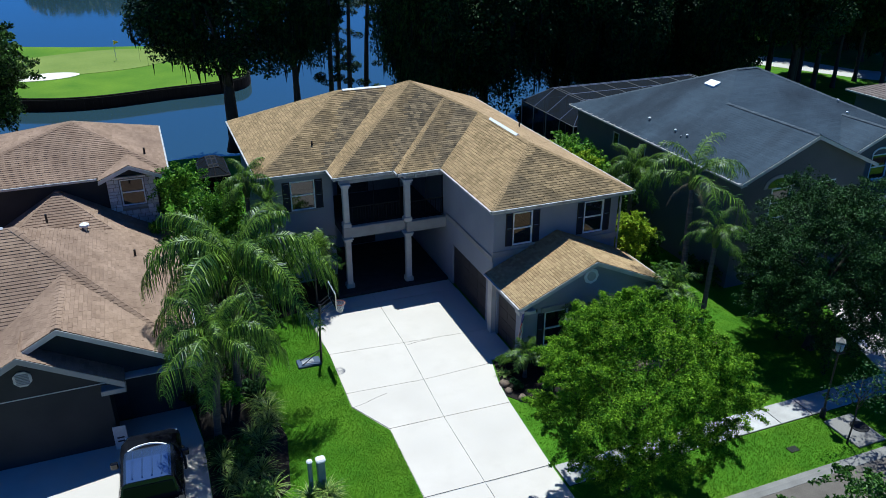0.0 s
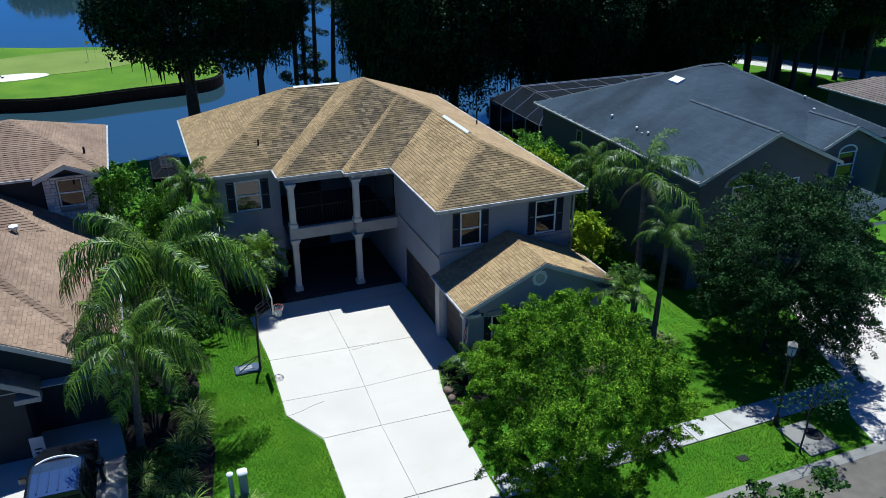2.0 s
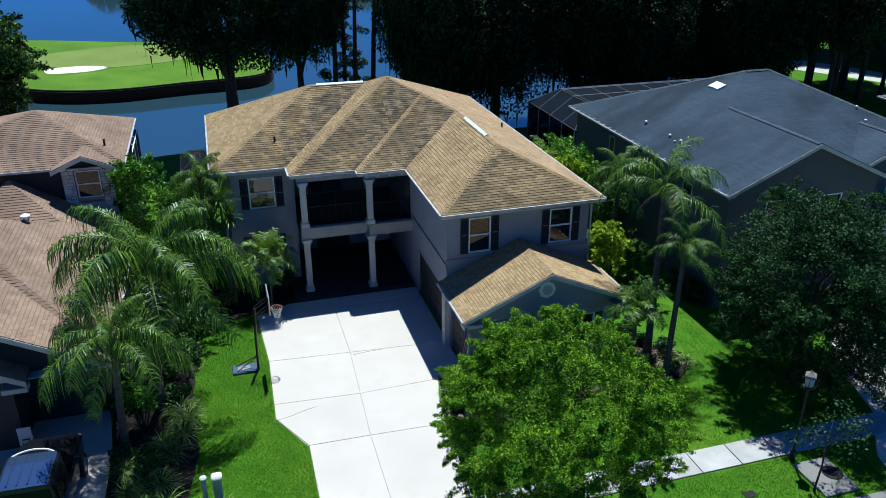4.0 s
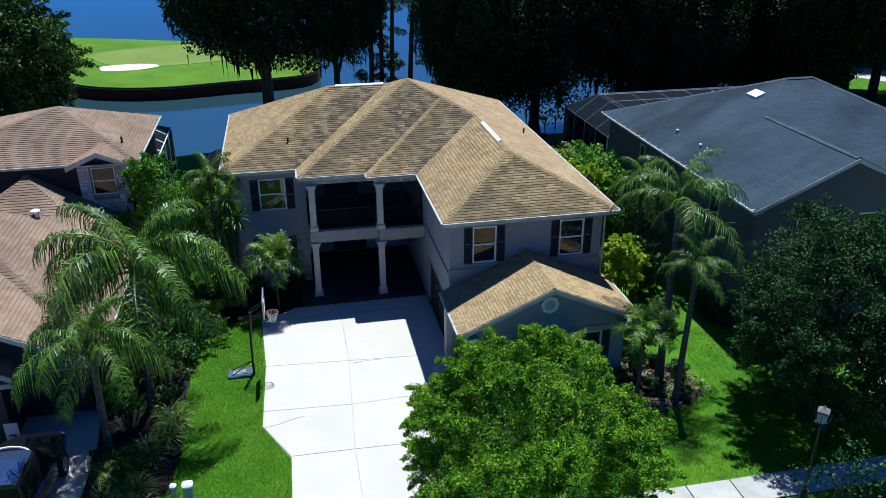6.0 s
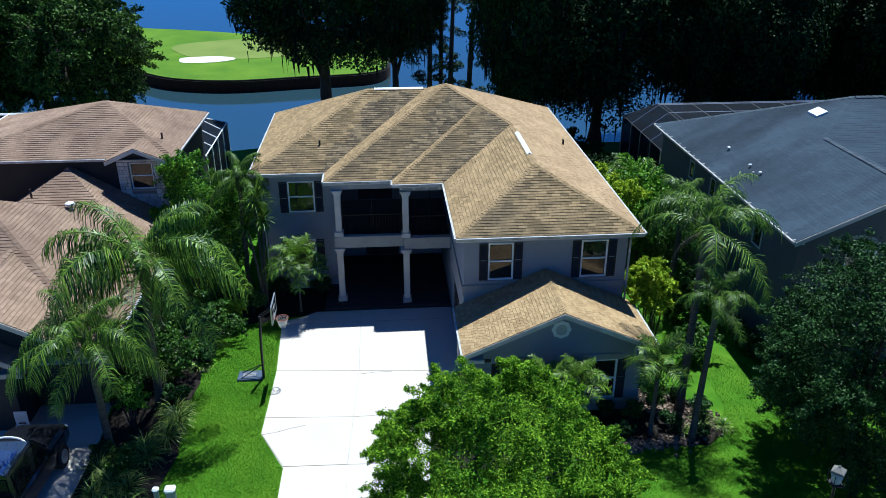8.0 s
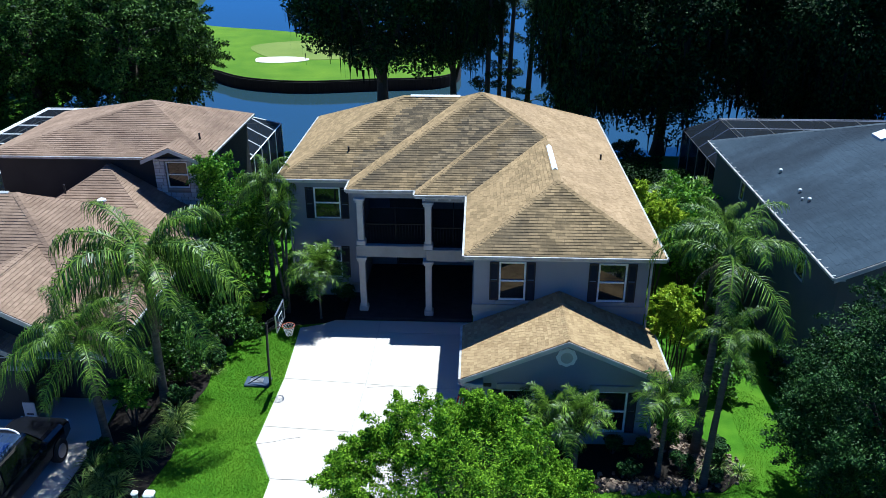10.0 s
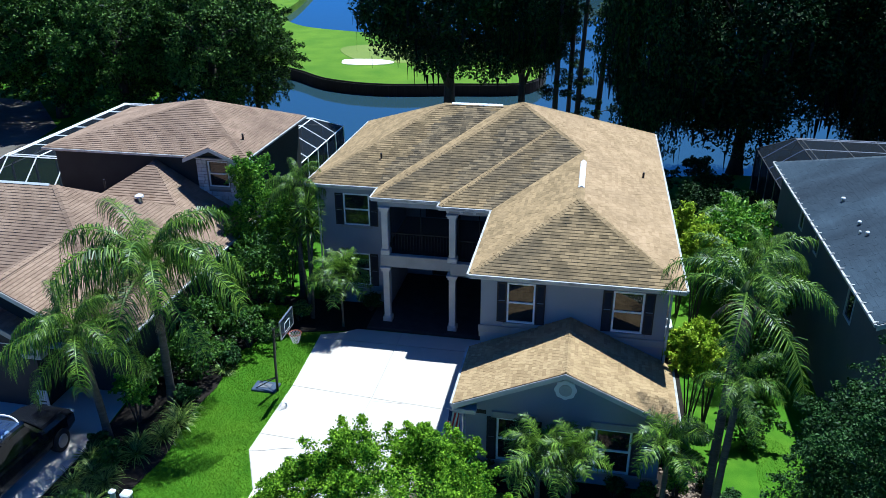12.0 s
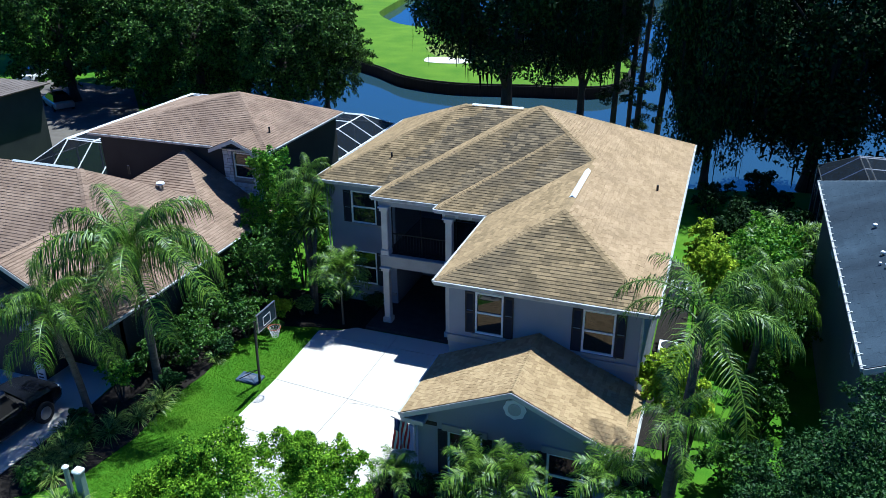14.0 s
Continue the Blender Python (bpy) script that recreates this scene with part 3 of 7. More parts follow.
seawall = structure("seawall", wall, M_SEAWALL, "dark timber seawall round the golf peninsula", "seawall")
cap = Mesh()
cap.tube([(x, y, 0.3) for x, y in golf_line[8:76]], 0.07, 5)
part("cap", cap, M_SEAWALL, seawall, "worn timber cap rail")


def oval(cx, cy, rx, ry, n=40, wob=0.06, ph=0.0):
    return [(cx + rx * math.cos(a) * (1 + wob * math.sin(3 * a + ph)), cy + ry * math.sin(a) * (1 + wob * math.sin(2 * a + ph))) for a in (2 * math.pi * k / n for k in range(n))]


structure("putting_green", Mesh().prism([(x, y, 0.28) for x, y in oval(-3.5, 96, 9.5, 6.5, 48, 0.08)], (0, 0, 0.05)), M_GREEN, "pale close-mown putting green", "golf green")
structure("bunker", Mesh().prism([(x, y, 0.28) for x, y in oval(-7.9, 89.3, 3.0, 1.9, 40, 0.1, 1.0)], (0, 0, 0.06)), M_SAND, "white sand bunker beside the green", "sand bunker")
pin = thing("golf_flag", "yellow golf flag on a thin pole standing in the green", "golf flag", (-1.0, 95.5, 0.33))
part("pole", Mesh().tube([(0, 0, 0), (0, 0, 2.2)], 0.03, 6), M_WHITE, pin)
part("flag", Mesh().prism([(0.03, -0.01, 2.2), (0.33, -0.01, 2.1), (0.6, -0.01, 1.98), (0.3, -0.01, 1.9), (0.03, -0.01, 1.75)], (0, 0.02, 0)), M_YELLOW, pin)

# ---- paving ----
DRIVE = [(6.55, 31.9), (6.75, 28.0), (6.65, 24.1), (7.6, 22.25), (7.55, 18.4), (7.5, 14.9), (12.1, 14.9), (12.2, 18.4), (12.45, 22.2), (12.6, 23.5), (13.0, 25.1),
         (14.08, 25.1), (14.08, 32.65), (8.0, 32.65), (7.6, 32.3)]


def inside(poly, x, y):
    hit = False
    for i, (xa, ya) in enumerate(poly):
        xb, yb = poly[i - 1]
        if (ya > y) != (yb > y) and x < (xb - xa) * (y - ya) / (yb - ya) + xa:
            hit = not hit
    return hit


drive = structure("driveway", Mesh().prism([(x, y, -0.1) for x, y in DRIVE], (0, 0, 0.115)), M_PAVE, "white broom-finished concrete driveway slabs with tooled joints", "driveway")
# slabs: each bay between the joints, laid 2.5 cm above the bed
BAYS = [
    [(6.62, 30.7), (6.74, 28.0), (10.0, 27.75), (10.0, 31.6), (6.6, 31.6)],
    [(10.0, 27.75), (14.1, 27.45), (14.1, 31.6), (10.0, 31.6)],
    [(6.74, 28.0), (6.67, 25.0), (9.85, 24.8), (10.0, 27.75)],
    [(10.0, 27.75), (9.85, 24.8), (12.98, 24.9), (13.0, 25.15), (14.1, 25.15), (14.1, 27.45)],
    [(6.67, 25.0), (6.65, 24.1), (7.6, 22.3), (9.72, 22.25), (9.85, 24.8)],
    [(9.85, 24.8), (9.72, 22.25), (12.42, 22.15), (12.58, 23.5), (12.95, 24.9)],
    [(7.6, 22.3), (7.56, 18.5), (9.7, 18.45), (9.72, 22.25)],
    [(9.72, 22.25), (9.7, 18.45), (12.18, 18.4), (12.42, 22.15)],
    [(7.55, 18.45), (7.52, 16.9), (9.7, 16.85), (9.7, 18.4)],
    [(9.7, 18.4), (9.7, 16.85), (12.13, 16.8), (12.18, 18.35)],
    [(6.65, 31.62), (10.0, 31.62), (10.0, 32.62), (8.0, 32.62)],
    [(10.0, 31.62), (14.06, 31.62), (14.06, 32.62), (10.0, 32.62)],
]
for bay in BAYS:
    c = Vector((sum(p[0] for p in bay) / len(bay), sum(p[1] for p in bay) / len(bay)))
    pts = []
    for p in bay:
        d = Vector(p) - c
        pts.append(c + d * (1 - 0.016 / max(d.length, 0.2)))
    part("slab", Mesh().prism([(p.x, p.y, 0.0) for p in pts], (0, 0, 0.04)), M_CONC, drive)

crack = Mesh()
r = random.Random(31)
for pts in ([(6.7, 24.04), (7.2, 24.12), (7.7, 24.34), (8.17, 24.42)], [(10.1, 27.5), (10.63, 27.62), (11.3, 27.6)]):
    line = [Vector((x + r.uniform(-0.03, 0.03), y + r.uniform(-0.03, 0.03), 0.038)) for x, y in pts]
    crack.tube(line, 0.009, 4)
part("crack", crack, M_MULCH, drive, "dark hairline crack in the concrete")

walkline = structure("pavement", Mesh().box(12.25, 60, 17.25, 18.35, -0.1, 0.012), M_MULCH, "pale concrete pavement squares along the street", "pavement")
x = 12.27
while x < 40:
    if not (28.3 < x < 33.0):
        part("slab", Mesh().soft_box(x, x + 1.47, 17.27, 18.33, -0.02, 0.04, 0.01), M_PAVE, walkline)
    x += 1.5
left_walk = structure("pavement", Mesh().box(-30, 7.5, 17.25, 18.35, -0.1, 0.02), M_PAVE, "pale concrete pavement along the street", "pavement")
kerb = Mesh()
kerb.prism([(-60, 14.9, -0.15), (-60, 14.5, -0.15), (-60, 14.5, 0.02), (-60, 14.7, 0.06), (-60, 14.9, 0.06)], (150, 0, 0))
structure("kerb", kerb, M_KERB, "rolled concrete kerb along the street", "kerb")
kerb = Mesh()
kerb.prism([(-60, 8.4, -0.15), (-60, 8.8, -0.15), (-60, 8.8, 0.02), (-60, 8.6, 0.06), (-60, 8.4, 0.06)], (150, 0, 0))
structure("kerb", kerb, M_KERB, "rolled concrete kerb on the far side of the street", "kerb")
structure("road", Mesh().box(-90, 120, 8.7, 14.6, -0.15, 0.012), M_ROAD, "worn brown-grey asphalt street", "road")
structure("neighbour_driveway", Mesh().prism([(x, y, -0.1) for x, y in [(-7.5, 14.9), (0.6, 14.9), (1.1, 20.0), (1.15, 24.0), (0.9, 26.4), (-7.5, 26.4)]], (0, 0, 0.13)),
          M_CONC, "pale concrete driveway of the neighbouring house", "driveway")
structure("neighbour_driveway", Mesh().prism([(x, y, -0.1) for x, y in [(25.4, 14.9), (35.5, 14.9), (35.0, 17.0), (34.6, 24.9), (30.6, 24.9), (28.3, 20.4), (27.6, 18.4), (25.9, 16.4)]], (0, 0, 0.132)),
          M_CONC, "bright concrete driveway of the grey-roofed house", "driveway")
structure("far_driveway", Mesh().prism([(x, y, -0.05) for x, y in [(-44, 69), (-46, 64), (-36, 56), (-30, 49), (-23.5, 49.5), (-26, 60), (-33, 67.5)]], (0, 0, 0.08)), M_ROAD, "dark asphalt drive beyond the enclosure", "driveway")
structure("far_road", Mesh().prism([(x, y, -0.05) for x, y in [(61, 76), (66.5, 67.3), (70.5, 59.5), (75, 54), (95, 46), (95, 52), (78, 58), (73.5, 63), (71.5, 69.5), (66, 78)]], (0, 0, 0.07)), M_FARROAD, "pale far road between the trees", "road")
bed = [(12.65, 23.4), (12.5, 22.6), (13.0, 21.9), (14.6, 21.6), (20.0, 22.4), (22.1, 22.3), (22.8, 22.9), (22.7, 23.9), (22.2, 24.9), (21.5, 26.0), (20.9, 27.2), (20.25, 27.6), (20.25, 24.5), (14.1, 24.5), (14.1, 25.0), (13.05, 25.0)]
structure("planting_bed", Mesh().prism([(x, y, -0.05) for x, y in bed], (0, 0, 0.075)), M_MULCH, "dark mulch planting bed along the house front", "planting bed")
bed2 = [(1.2, 19.0), (2.2, 19.4), (3.6, 20.6), (4.0, 23.2), (3.7, 25.8), (3.9, 27.4), (3.6, 29.8), (4.4, 31.6), (6.2, 32.1), (7.6, 32.4), (8.38, 32.7), (8.38, 35.0), (1.08, 35.0), (1.02, 26.3), (1.17, 24.0), (1.12, 20.0)]
structure("planting_bed", Mesh().prism([(x, y, -0.05) for x, y in bed2], (0, 0, 0.07)), M_MULCH, "dark mulch bed under the palms", "planting bed")
structure("planting_bed", Mesh().box(20.3, 21.5, 28.6, 44, -0.05, 0.02), M_MULCH, "dark mulch strip beside the house", "planting bed")

# ---- the main house ----
EAVE, PITCH = 5.92, 0.46
rng = random.Random(4)
house = thing("house", "two-storey grey stucco house with a weathered tan shingle hip roof", "house", (14, 36, 0))
XE, YK = 20.7, 45.0
WINGS = [(13.75, XE, 27.07, YK, "hip", (0.46, 0.45, 0.46, 0.48)), (11.58, XE, 32.88, YK, "hip", (0.52, 0.45, 0.465, 0.48)),
         (8.62, XE, 33.42, YK, "hip", (0.505, 0.45, 0.52, 0.48)), (5.3, XE, 34.65, YK, "hip", (0.465, 0.45, 0.465, 0.48))]
faces = roof_faces(WINGS, EAVE, PITCH)
roof = wpart("roof", deck_mesh(faces), M_DECK, house, "weathered tan and grey shingle hip roof")


def peak_of(w):
    """Where the left, right and front slopes of a wing meet."""
    sl, sr, sf, sb = w[5]
    rise = min((w[1] - w[0]) / (1 / sl + 1 / sr), (w[3] - w[2]) / (1 / sf + 1 / sb))
    return Vector((w[0] + rise / sl, w[2] + rise / sf, EAVE + rise))


pD, pC, pB, pA = (peak_of(w) for w in WINGS)
# where a front slope runs into the side slope of the next wing: the start of the valley and its way
VALLEYS = [((WINGS[k - 1][0], WINGS[k][2]), (WINGS[k][5][2] / WINGS[k - 1][5][0], 1.0)) for k in (1, 2, 3)]


def by_valley(x, y):
    """Whether a place on a front slope lies in the shade painted beside a valley."""
    for (xa, ya), (dx, dy) in VALLEYS:
        ln = math.hypot(dx, dy)
        off = ((y - ya) * dx - (x - xa) * dy) / ln
        along = ((x - xa) * dx + (y - ya) * dy) / ln
        wide = 0.35 + 0.2 * along + 0.5 * noise.noise((x * 0.9, y * 0.9, 3.0))
        if -0.3 < along < 6.5 and -0.1 < off < wide:
            return True
    return False


sh, sh_clean, sh_hip, sh_dark, valley_tops = Mesh(), Mesh(), Mesh(), Mesh(), []
# tone follows the slope's facing: front darkest, left warmer, right palest
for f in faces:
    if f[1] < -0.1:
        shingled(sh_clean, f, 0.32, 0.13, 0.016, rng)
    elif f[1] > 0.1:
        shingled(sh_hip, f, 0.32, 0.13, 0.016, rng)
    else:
        shingled(sh, f, 0.32, 0.13, 0.016, rng, valley_tops, by_valley)
for top in valley_tops:
    shingle_into(sh_dark, top)
wpart("shingles", sh_dark, M_SHINGLE_DARK, roof, "darker shingles with painted shade beside the valleys", kind="stuff")
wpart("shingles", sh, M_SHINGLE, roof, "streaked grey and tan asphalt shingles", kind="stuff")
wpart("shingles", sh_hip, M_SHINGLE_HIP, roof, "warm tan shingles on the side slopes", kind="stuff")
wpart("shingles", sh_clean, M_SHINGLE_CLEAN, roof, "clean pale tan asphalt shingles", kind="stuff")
cp = Mesh()

for w, p in zip(WINGS, (pD, pC, pB, pA)):
    caps(cp, (w[0] + 0.05, w[2] + 0.05, EAVE + 0.02), p, rng, 0.12, 0.15)
caps(cp, (XE - 0.05, 27.12, EAVE + 0.02), pD, rng)
caps(cp, (pD.x, pD.y + 5.0, pD.z), pD, rng)
caps(cp, (pD.x, 32.88 + (pD.z - EAVE) / 0.465, pD.z), pC, rng)
caps(cp, (pC.x, 33.42 + (pC.z - EAVE) / 0.52, pC.z), pB, rng)
caps(cp, (XE - 0.05, YK - 0.05, EAVE + 0.02), pB, rng)
caps(cp, (5.35, YK - 0.05, EAVE + 0.02), pA, rng)
caps(cp, pA, (13.6, pA.y, pA.z), rng)
wpart("ridge_cap", cp, M_CAP, roof, "paler cap shingles along hips and ridges", kind="stuff")
v = Mesh()
v.prism([(pD.x - 0.11, 31.7, pD.z), (pD.x, 31.7, pD.z + 0.085), (pD.x + 0.11, 31.7, pD.z)], (0, 3.1, 0))
wpart("ridge_vent", v, M_WHITE, roof, "white metal ridge vent")
v = Mesh()
v.prism([(10.9, pA.y - 0.1, pA.z), (10.9, pA.y, pA.z + 0.07), (10.9, pA.y + 0.1, pA.z)], (2.4, 0, 0))
wpart("ridge_vent", v, M_WHITE, roof, "white metal ridge vent")
for x, y in ((8.35, 36.3), (19.7, 36.5)):
    z = EAVE + 0.455 * min(x - 5.3, XE - x, y - 34.65 if x < 9 else 99)
    wpart("vent_pipe", Mesh().tube([(x, y, z - 0.1), (x, y, z + 0.24)], 0.045, 8), M_POLE, roof, "dark plumbing vent pipe")

# soffits, fascia and gutters
SOFF = EAVE - 0.14


def soffit(x0, x1, y0, y1):
    wpart("soffit", Mesh().box(x0, x1, y0, y1, SOFF - 0.03, SOFF), M_TRIM, house, "pale painted soffit")


soffit(5.35, 8.9, 34.7, 35.1)
soffit(8.7, 11.75, 33.46, 38.2)
soffit(11.75, 14.1, 32.92, 38.2)
soffit(13.8, 20.65, 27.11, 27.7)
soffit(13.8, 14.2, 27.7, 33.0)
soffit(20.15, 20.6, 27.7, 44.9)
soffit(5.4, 5.85, 35.1, 44.9)
for p, q, o in (((5.3, 34.65), (8.62, 34.65), (0, -1)), ((8.62, 34.54), (8.62, 33.42), (-1, 0)), ((8.62, 33.42), (11.58, 33.42), (0, -1)), ((11.58, 33.31), (11.58, 32.88), (-1, 0)),
                ((11.58, 32.88), (13.75, 32.88), (0, -1)), ((13.75, 32.77), (13.75, 27.07), (-1, 0)), ((13.75, 27.07), (XE, 27.07), (0, -1)), ((XE, 27.07), (XE, YK), (1, 0)),
                ((5.3, YK), (5.3, 34.65), (-1, 0)), ((XE, YK), (5.3, YK), (0, 1))):
    o3 = Vector((*o, 0))
    a, b = Vector((*p, 0)), Vector((*q, 0))
    m = Mesh()
    m.prism([a - o3 * 0.03 + Vector((0, 0, SOFF - 0.03)), b - o3 * 0.03 + Vector((0, 0, SOFF - 0.03)), b - o3 * 0.03 + Vector((0, 0, EAVE - 0.005)), a - o3 * 0.03 + Vector((0, 0, EAVE - 0.005))], o3 * 0.026)
    wpart("fascia", m, M_TRIM, house, "pale fascia board")
    gutter(house, (a.x, a.y, EAVE + 0.005), (b.x, b.y, EAVE + 0.005), o3)

# walls
WT = 0.2
win_l_up = (6.88, 8.06, 3.92, 5.4)
win_l_lo = (6.8, 7.98, 0.95, 2.55)
wpart("wall", holed_wall(Mesh(), "x", 35.05, WT, 5.8, 8.95, 0, SOFF - 0.03, [win_l_up, win_l_lo]), M_STUCCO, house, "grey stucco front wall with two windows")
win_1 = (15.0, 15.94, 3.97, 5.48)
win_2 = (18.5, 19.5, 3.97, 5.48)
wpart("wall", holed_wall(Mesh(), "x", 27.55, WT, 14.1, 20.25, 0, SOFF - 0.03, [win_1, win_2]), M_STUCCO, house, "grey stucco wing front wall")
garage_hole = (28.2, 32.2, 0.0, 2.2)
wpart("wall", holed_wall(Mesh(), "y", 14.1, WT, 27.75, 38.4, 0, SOFF - 0.03, [garage_hole]), M_STUCCO, house, "grey stucco wing side wall")
wpart("wall", holed_wall(Mesh(), "y", 20.25, -WT, 27.75, 44.5, 0, SOFF - 0.03, []), M_STUCCO, house)
wpart("wall", holed_wall(Mesh(), "y", 5.8, WT, 35.25, 44.5, 0, SOFF - 0.03, []), M_STUCCO, house)
wpart("wall", holed_wall(Mesh(), "x", 44.5, -WT, 6.0, 20.05, 0, SOFF - 0.03, []), M_STUCCO, house)
# recessed entry and balcony, deepened and with dark doors to deepen its shade
wpart("wall", holed_wall(Mesh(), "y", 8.95, -WT, 35.25, 38.2, 0, SOFF - 0.03, []), M_STUCCO, house)
door_hole = (10.2, 11.9, 0.15, 2.4)
bal_hole = (9.9, 11.6, 3.2, 5.3)
bal_win = (12.5, 13.5, 4.0, 5.3)
low_win = (12.7, 13.6, 0.9, 2.4)
wpart("wall", holed_wall(Mesh(), "x", 38.2, WT, 8.75, 14.1, 0, SOFF - 0.03, [door_hole, bal_hole, bal_win, low_win]), M_STUCCO, house, "grey stucco wall at the back of the porch")
for u in (win_l_up, win_l_lo):
    sash_window(house, u[0], u[1], 35.05, u[2], u[3], 0.36)
for u in (win_1, win_2):
    sash_window(house, u[0], u[1], 27.55, u[2], u[3], 0.32)
sash_window(house, bal_win[0], bal_win[1], 38.2, bal_win[2], bal_win[3], 0)
sash_window(house, low_win[0], low_win[1], 38.2, low_win[2], low_win[3], 0)
for hole, lab in ((door_hole, "dark double entry door"), (bal_hole, "dark balcony door with glass")):
    u0, u1, z0, z1 = hole
    um = (u0 + u1) / 2
    fr = Mesh().box(u0, u0 + 0.06, 38.22, 38.33, z0, z1).box(u1 - 0.06, u1, 38.22, 38.33, z0, z1).box(u0 + 0.06, u1 - 0.06, 38.22, 38.33, z1 - 0.06, z1)
    dr = wpart("door", fr, M_DARKDOOR, house, lab)
    for a, b in ((u0 + 0.07, um - 0.005), (um + 0.005, u1 - 0.07)):
        leaf = Mesh().box(a, b, 38.26, 38.3, z0, z0 + 0.5).box(a, a + 0.1, 38.26, 38.3, z0 + 0.5, z1 - 0.07).box(b - 0.1, b, 38.26, 38.3, z0 + 0.5, z1 - 0.07).box(a + 0.1, b - 0.1, 38.26, 38.3, z1 - 0.17, z1 - 0.07)
        wpart("leaf", leaf, M_DARKDOOR, dr)
        wpart("pane", Mesh().box(a + 0.1, b - 0.1, 38.275, 38.285, z0 + 0.5, z1 - 0.17), M_GLASS, dr)
# balcony slab, porch floor and their band; both floors coloured dark as shade
wpart("balcony", Mesh().box(8.96, 14.09, 33.5, 38.19, 2.9, 3.2), M_RECESS_FLOOR, house, "balcony floor over the entry porch, darkened for its shade")
wpart("beam", Mesh().soft_box(8.95, 12.02, 33.35, 33.62, 2.82, 3.36, 0.02), M_BAND, house, "pale stucco balcony beam")
wpart("beam", Mesh().soft_box(12.03, 14.09, 33.0, 33.3, 2.82, 3.36, 0.02), M_BAND, house, "pale stucco balcony beam")
wpart("beam", Mesh().box(11.98, 12.3, 33.3, 33.5, 2.83, 3.2), M_BAND, house)
wpart("beam", Mesh().soft_box(8.9, 11.9, 33.45, 33.75, 5.55, SOFF - 0.03, 0.02), M_BAND, house, "pale beam above the balcony")
wpart("beam", Mesh().soft_box(11.95, 14.09, 33.05, 33.35, 5.55, SOFF - 0.03, 0.02), M_BAND, house, "pale beam above the balcony")
wpart("porch_floor", Mesh().soft_box(8.4, 14.07, 32.7, 38.19, 0.0, 0.15, 0.02), M_PAVER, house, "paved porch step coloured dark for the recess's shade")


def column(x, y, z0, z1):
    col = wpart("column", Mesh().soft_box(x - 0.14, x + 0.14, y - 0.14, y + 0.14, z0 + 0.22, z1 - 0.2, 0.02), M_TRIM, house, "pale square porch column")
    wpart("base", Mesh().soft_box(x - 0.2, x + 0.2, y - 0.2, y + 0.2, z0, z0 + 0.22, 0.03), M_TRIM, col)
    wpart("capital", Mesh().soft_box(x - 0.19, x + 0.19, y - 0.19, y + 0.19, z1 - 0.2, z1 - 0.08, 0.02), M_TRIM, col)
    wpart("capital", Mesh().soft_box(x - 0.24, x + 0.24, y - 0.24, y + 0.24, z1 - 0.08, z1 - 0.001, 0.02), M_TRIM, col)


column(9.17, 33.5, 0.15, 2.81)
column(12.12, 33.16, 0.15, 2.81)
column(9.17, 33.55, 3.37, 5.54)
column(12.12, 33.2, 3.37, 5.54)
# balcony railing of metal, blackened to sink into the recess's shade
for x0, x1, y in ((9.35, 11.95, 33.75), (12.32, 14.08, 33.42)):
    r = Mesh().box(x0, x1, y - 0.02, y + 0.02, 4.2, 4.25).box(x0, x1, y - 0.02, y + 0.02, 3.3, 3.33)
    rail = wpart("railing", r, M_RAIL, house, "black metal balcony railing")
    x = x0 + 0.06
    while x < x1:
        wpart("baluster", Mesh().box(x - 0.01, x + 0.01, y - 0.01, y + 0.01, 3.331, 4.199), M_RAIL, rail)
        x += 0.13
# insect screens set behind the balcony railing
for x0, x1, y in ((9.32, 11.97, 33.82), (12.27, 14.09, 33.5)):
    fr = Mesh().box(x0, x0 + 0.04, y, y + 0.03, 3.36, 5.54).box(x1 - 0.04, x1, y, y + 0.03, 3.36, 5.54)
    fr.box(x0 + 0.04, x1 - 0.04, y, y + 0.03, 5.5, 5.54).box(x0 + 0.04, x1 - 0.04, y, y + 0.03, 3.36, 3.4)
    xm = (x0 + x1) / 2
    fr.box(xm - 0.015, xm + 0.015, y, y + 0.03, 3.4, 5.5)
    scr = wpart("screen_frame", fr, M_RAIL, house, "dark framed balcony insect screen")
    wpart("screen", Mesh().poly([(x0 + 0.04, y + 0.015, 3.4), (x1 - 0.04, y + 0.015, 3.4), (x1 - 0.04, y + 0.015, 5.5), (x0 + 0.04, y + 0.015, 5.5)]), M_SCREEN, scr, "dark see-through insect mesh")
# rafter tails under the balcony eave
for k in range(9):
    x = 9.2 + k * 0.55
    y = 33.47 if x < 11.6 else 32.94
    wpart("rafter_tail", Mesh().box(x - 0.05, x + 0.05, y, y + 0.16, SOFF - 0.14, SOFF - 0.035), M_TRIM, house)
# bands at the first floor line
wpart("trim_band", Mesh().soft_box(14.04, 20.3, 27.5, 27.549, 3.52, 3.78, 0.01), M_BAND, house, "pale stucco band")
wpart("trim_band", Mesh().soft_box(14.05, 14.099, 27.55, 33.0, 3.3, 3.55, 0.01), M_BAND, house, "pale stucco band")
wpart("trim_band", Mesh().soft_box(5.75, 8.9, 35.0, 35.049, 0.55, 0.68, 0.01), M_BAND, house, "pale stucco band")
# side-loading garage door in the wing
gd = wpart("garage_door", Mesh().box(14.2, 14.24, 28.2, 32.2, 0.02, 2.2), M_GARDOOR, house, "dark sectional garage door")
for i in range(4):
    for j in range(4):
        wpart("panel", Mesh().soft_box(14.18, 14.199, 28.3 + j, 29.1 + j, 0.12 + i * 0.53, 0.5 + i * 0.53, 0.008), M_GARDOOR, gd)

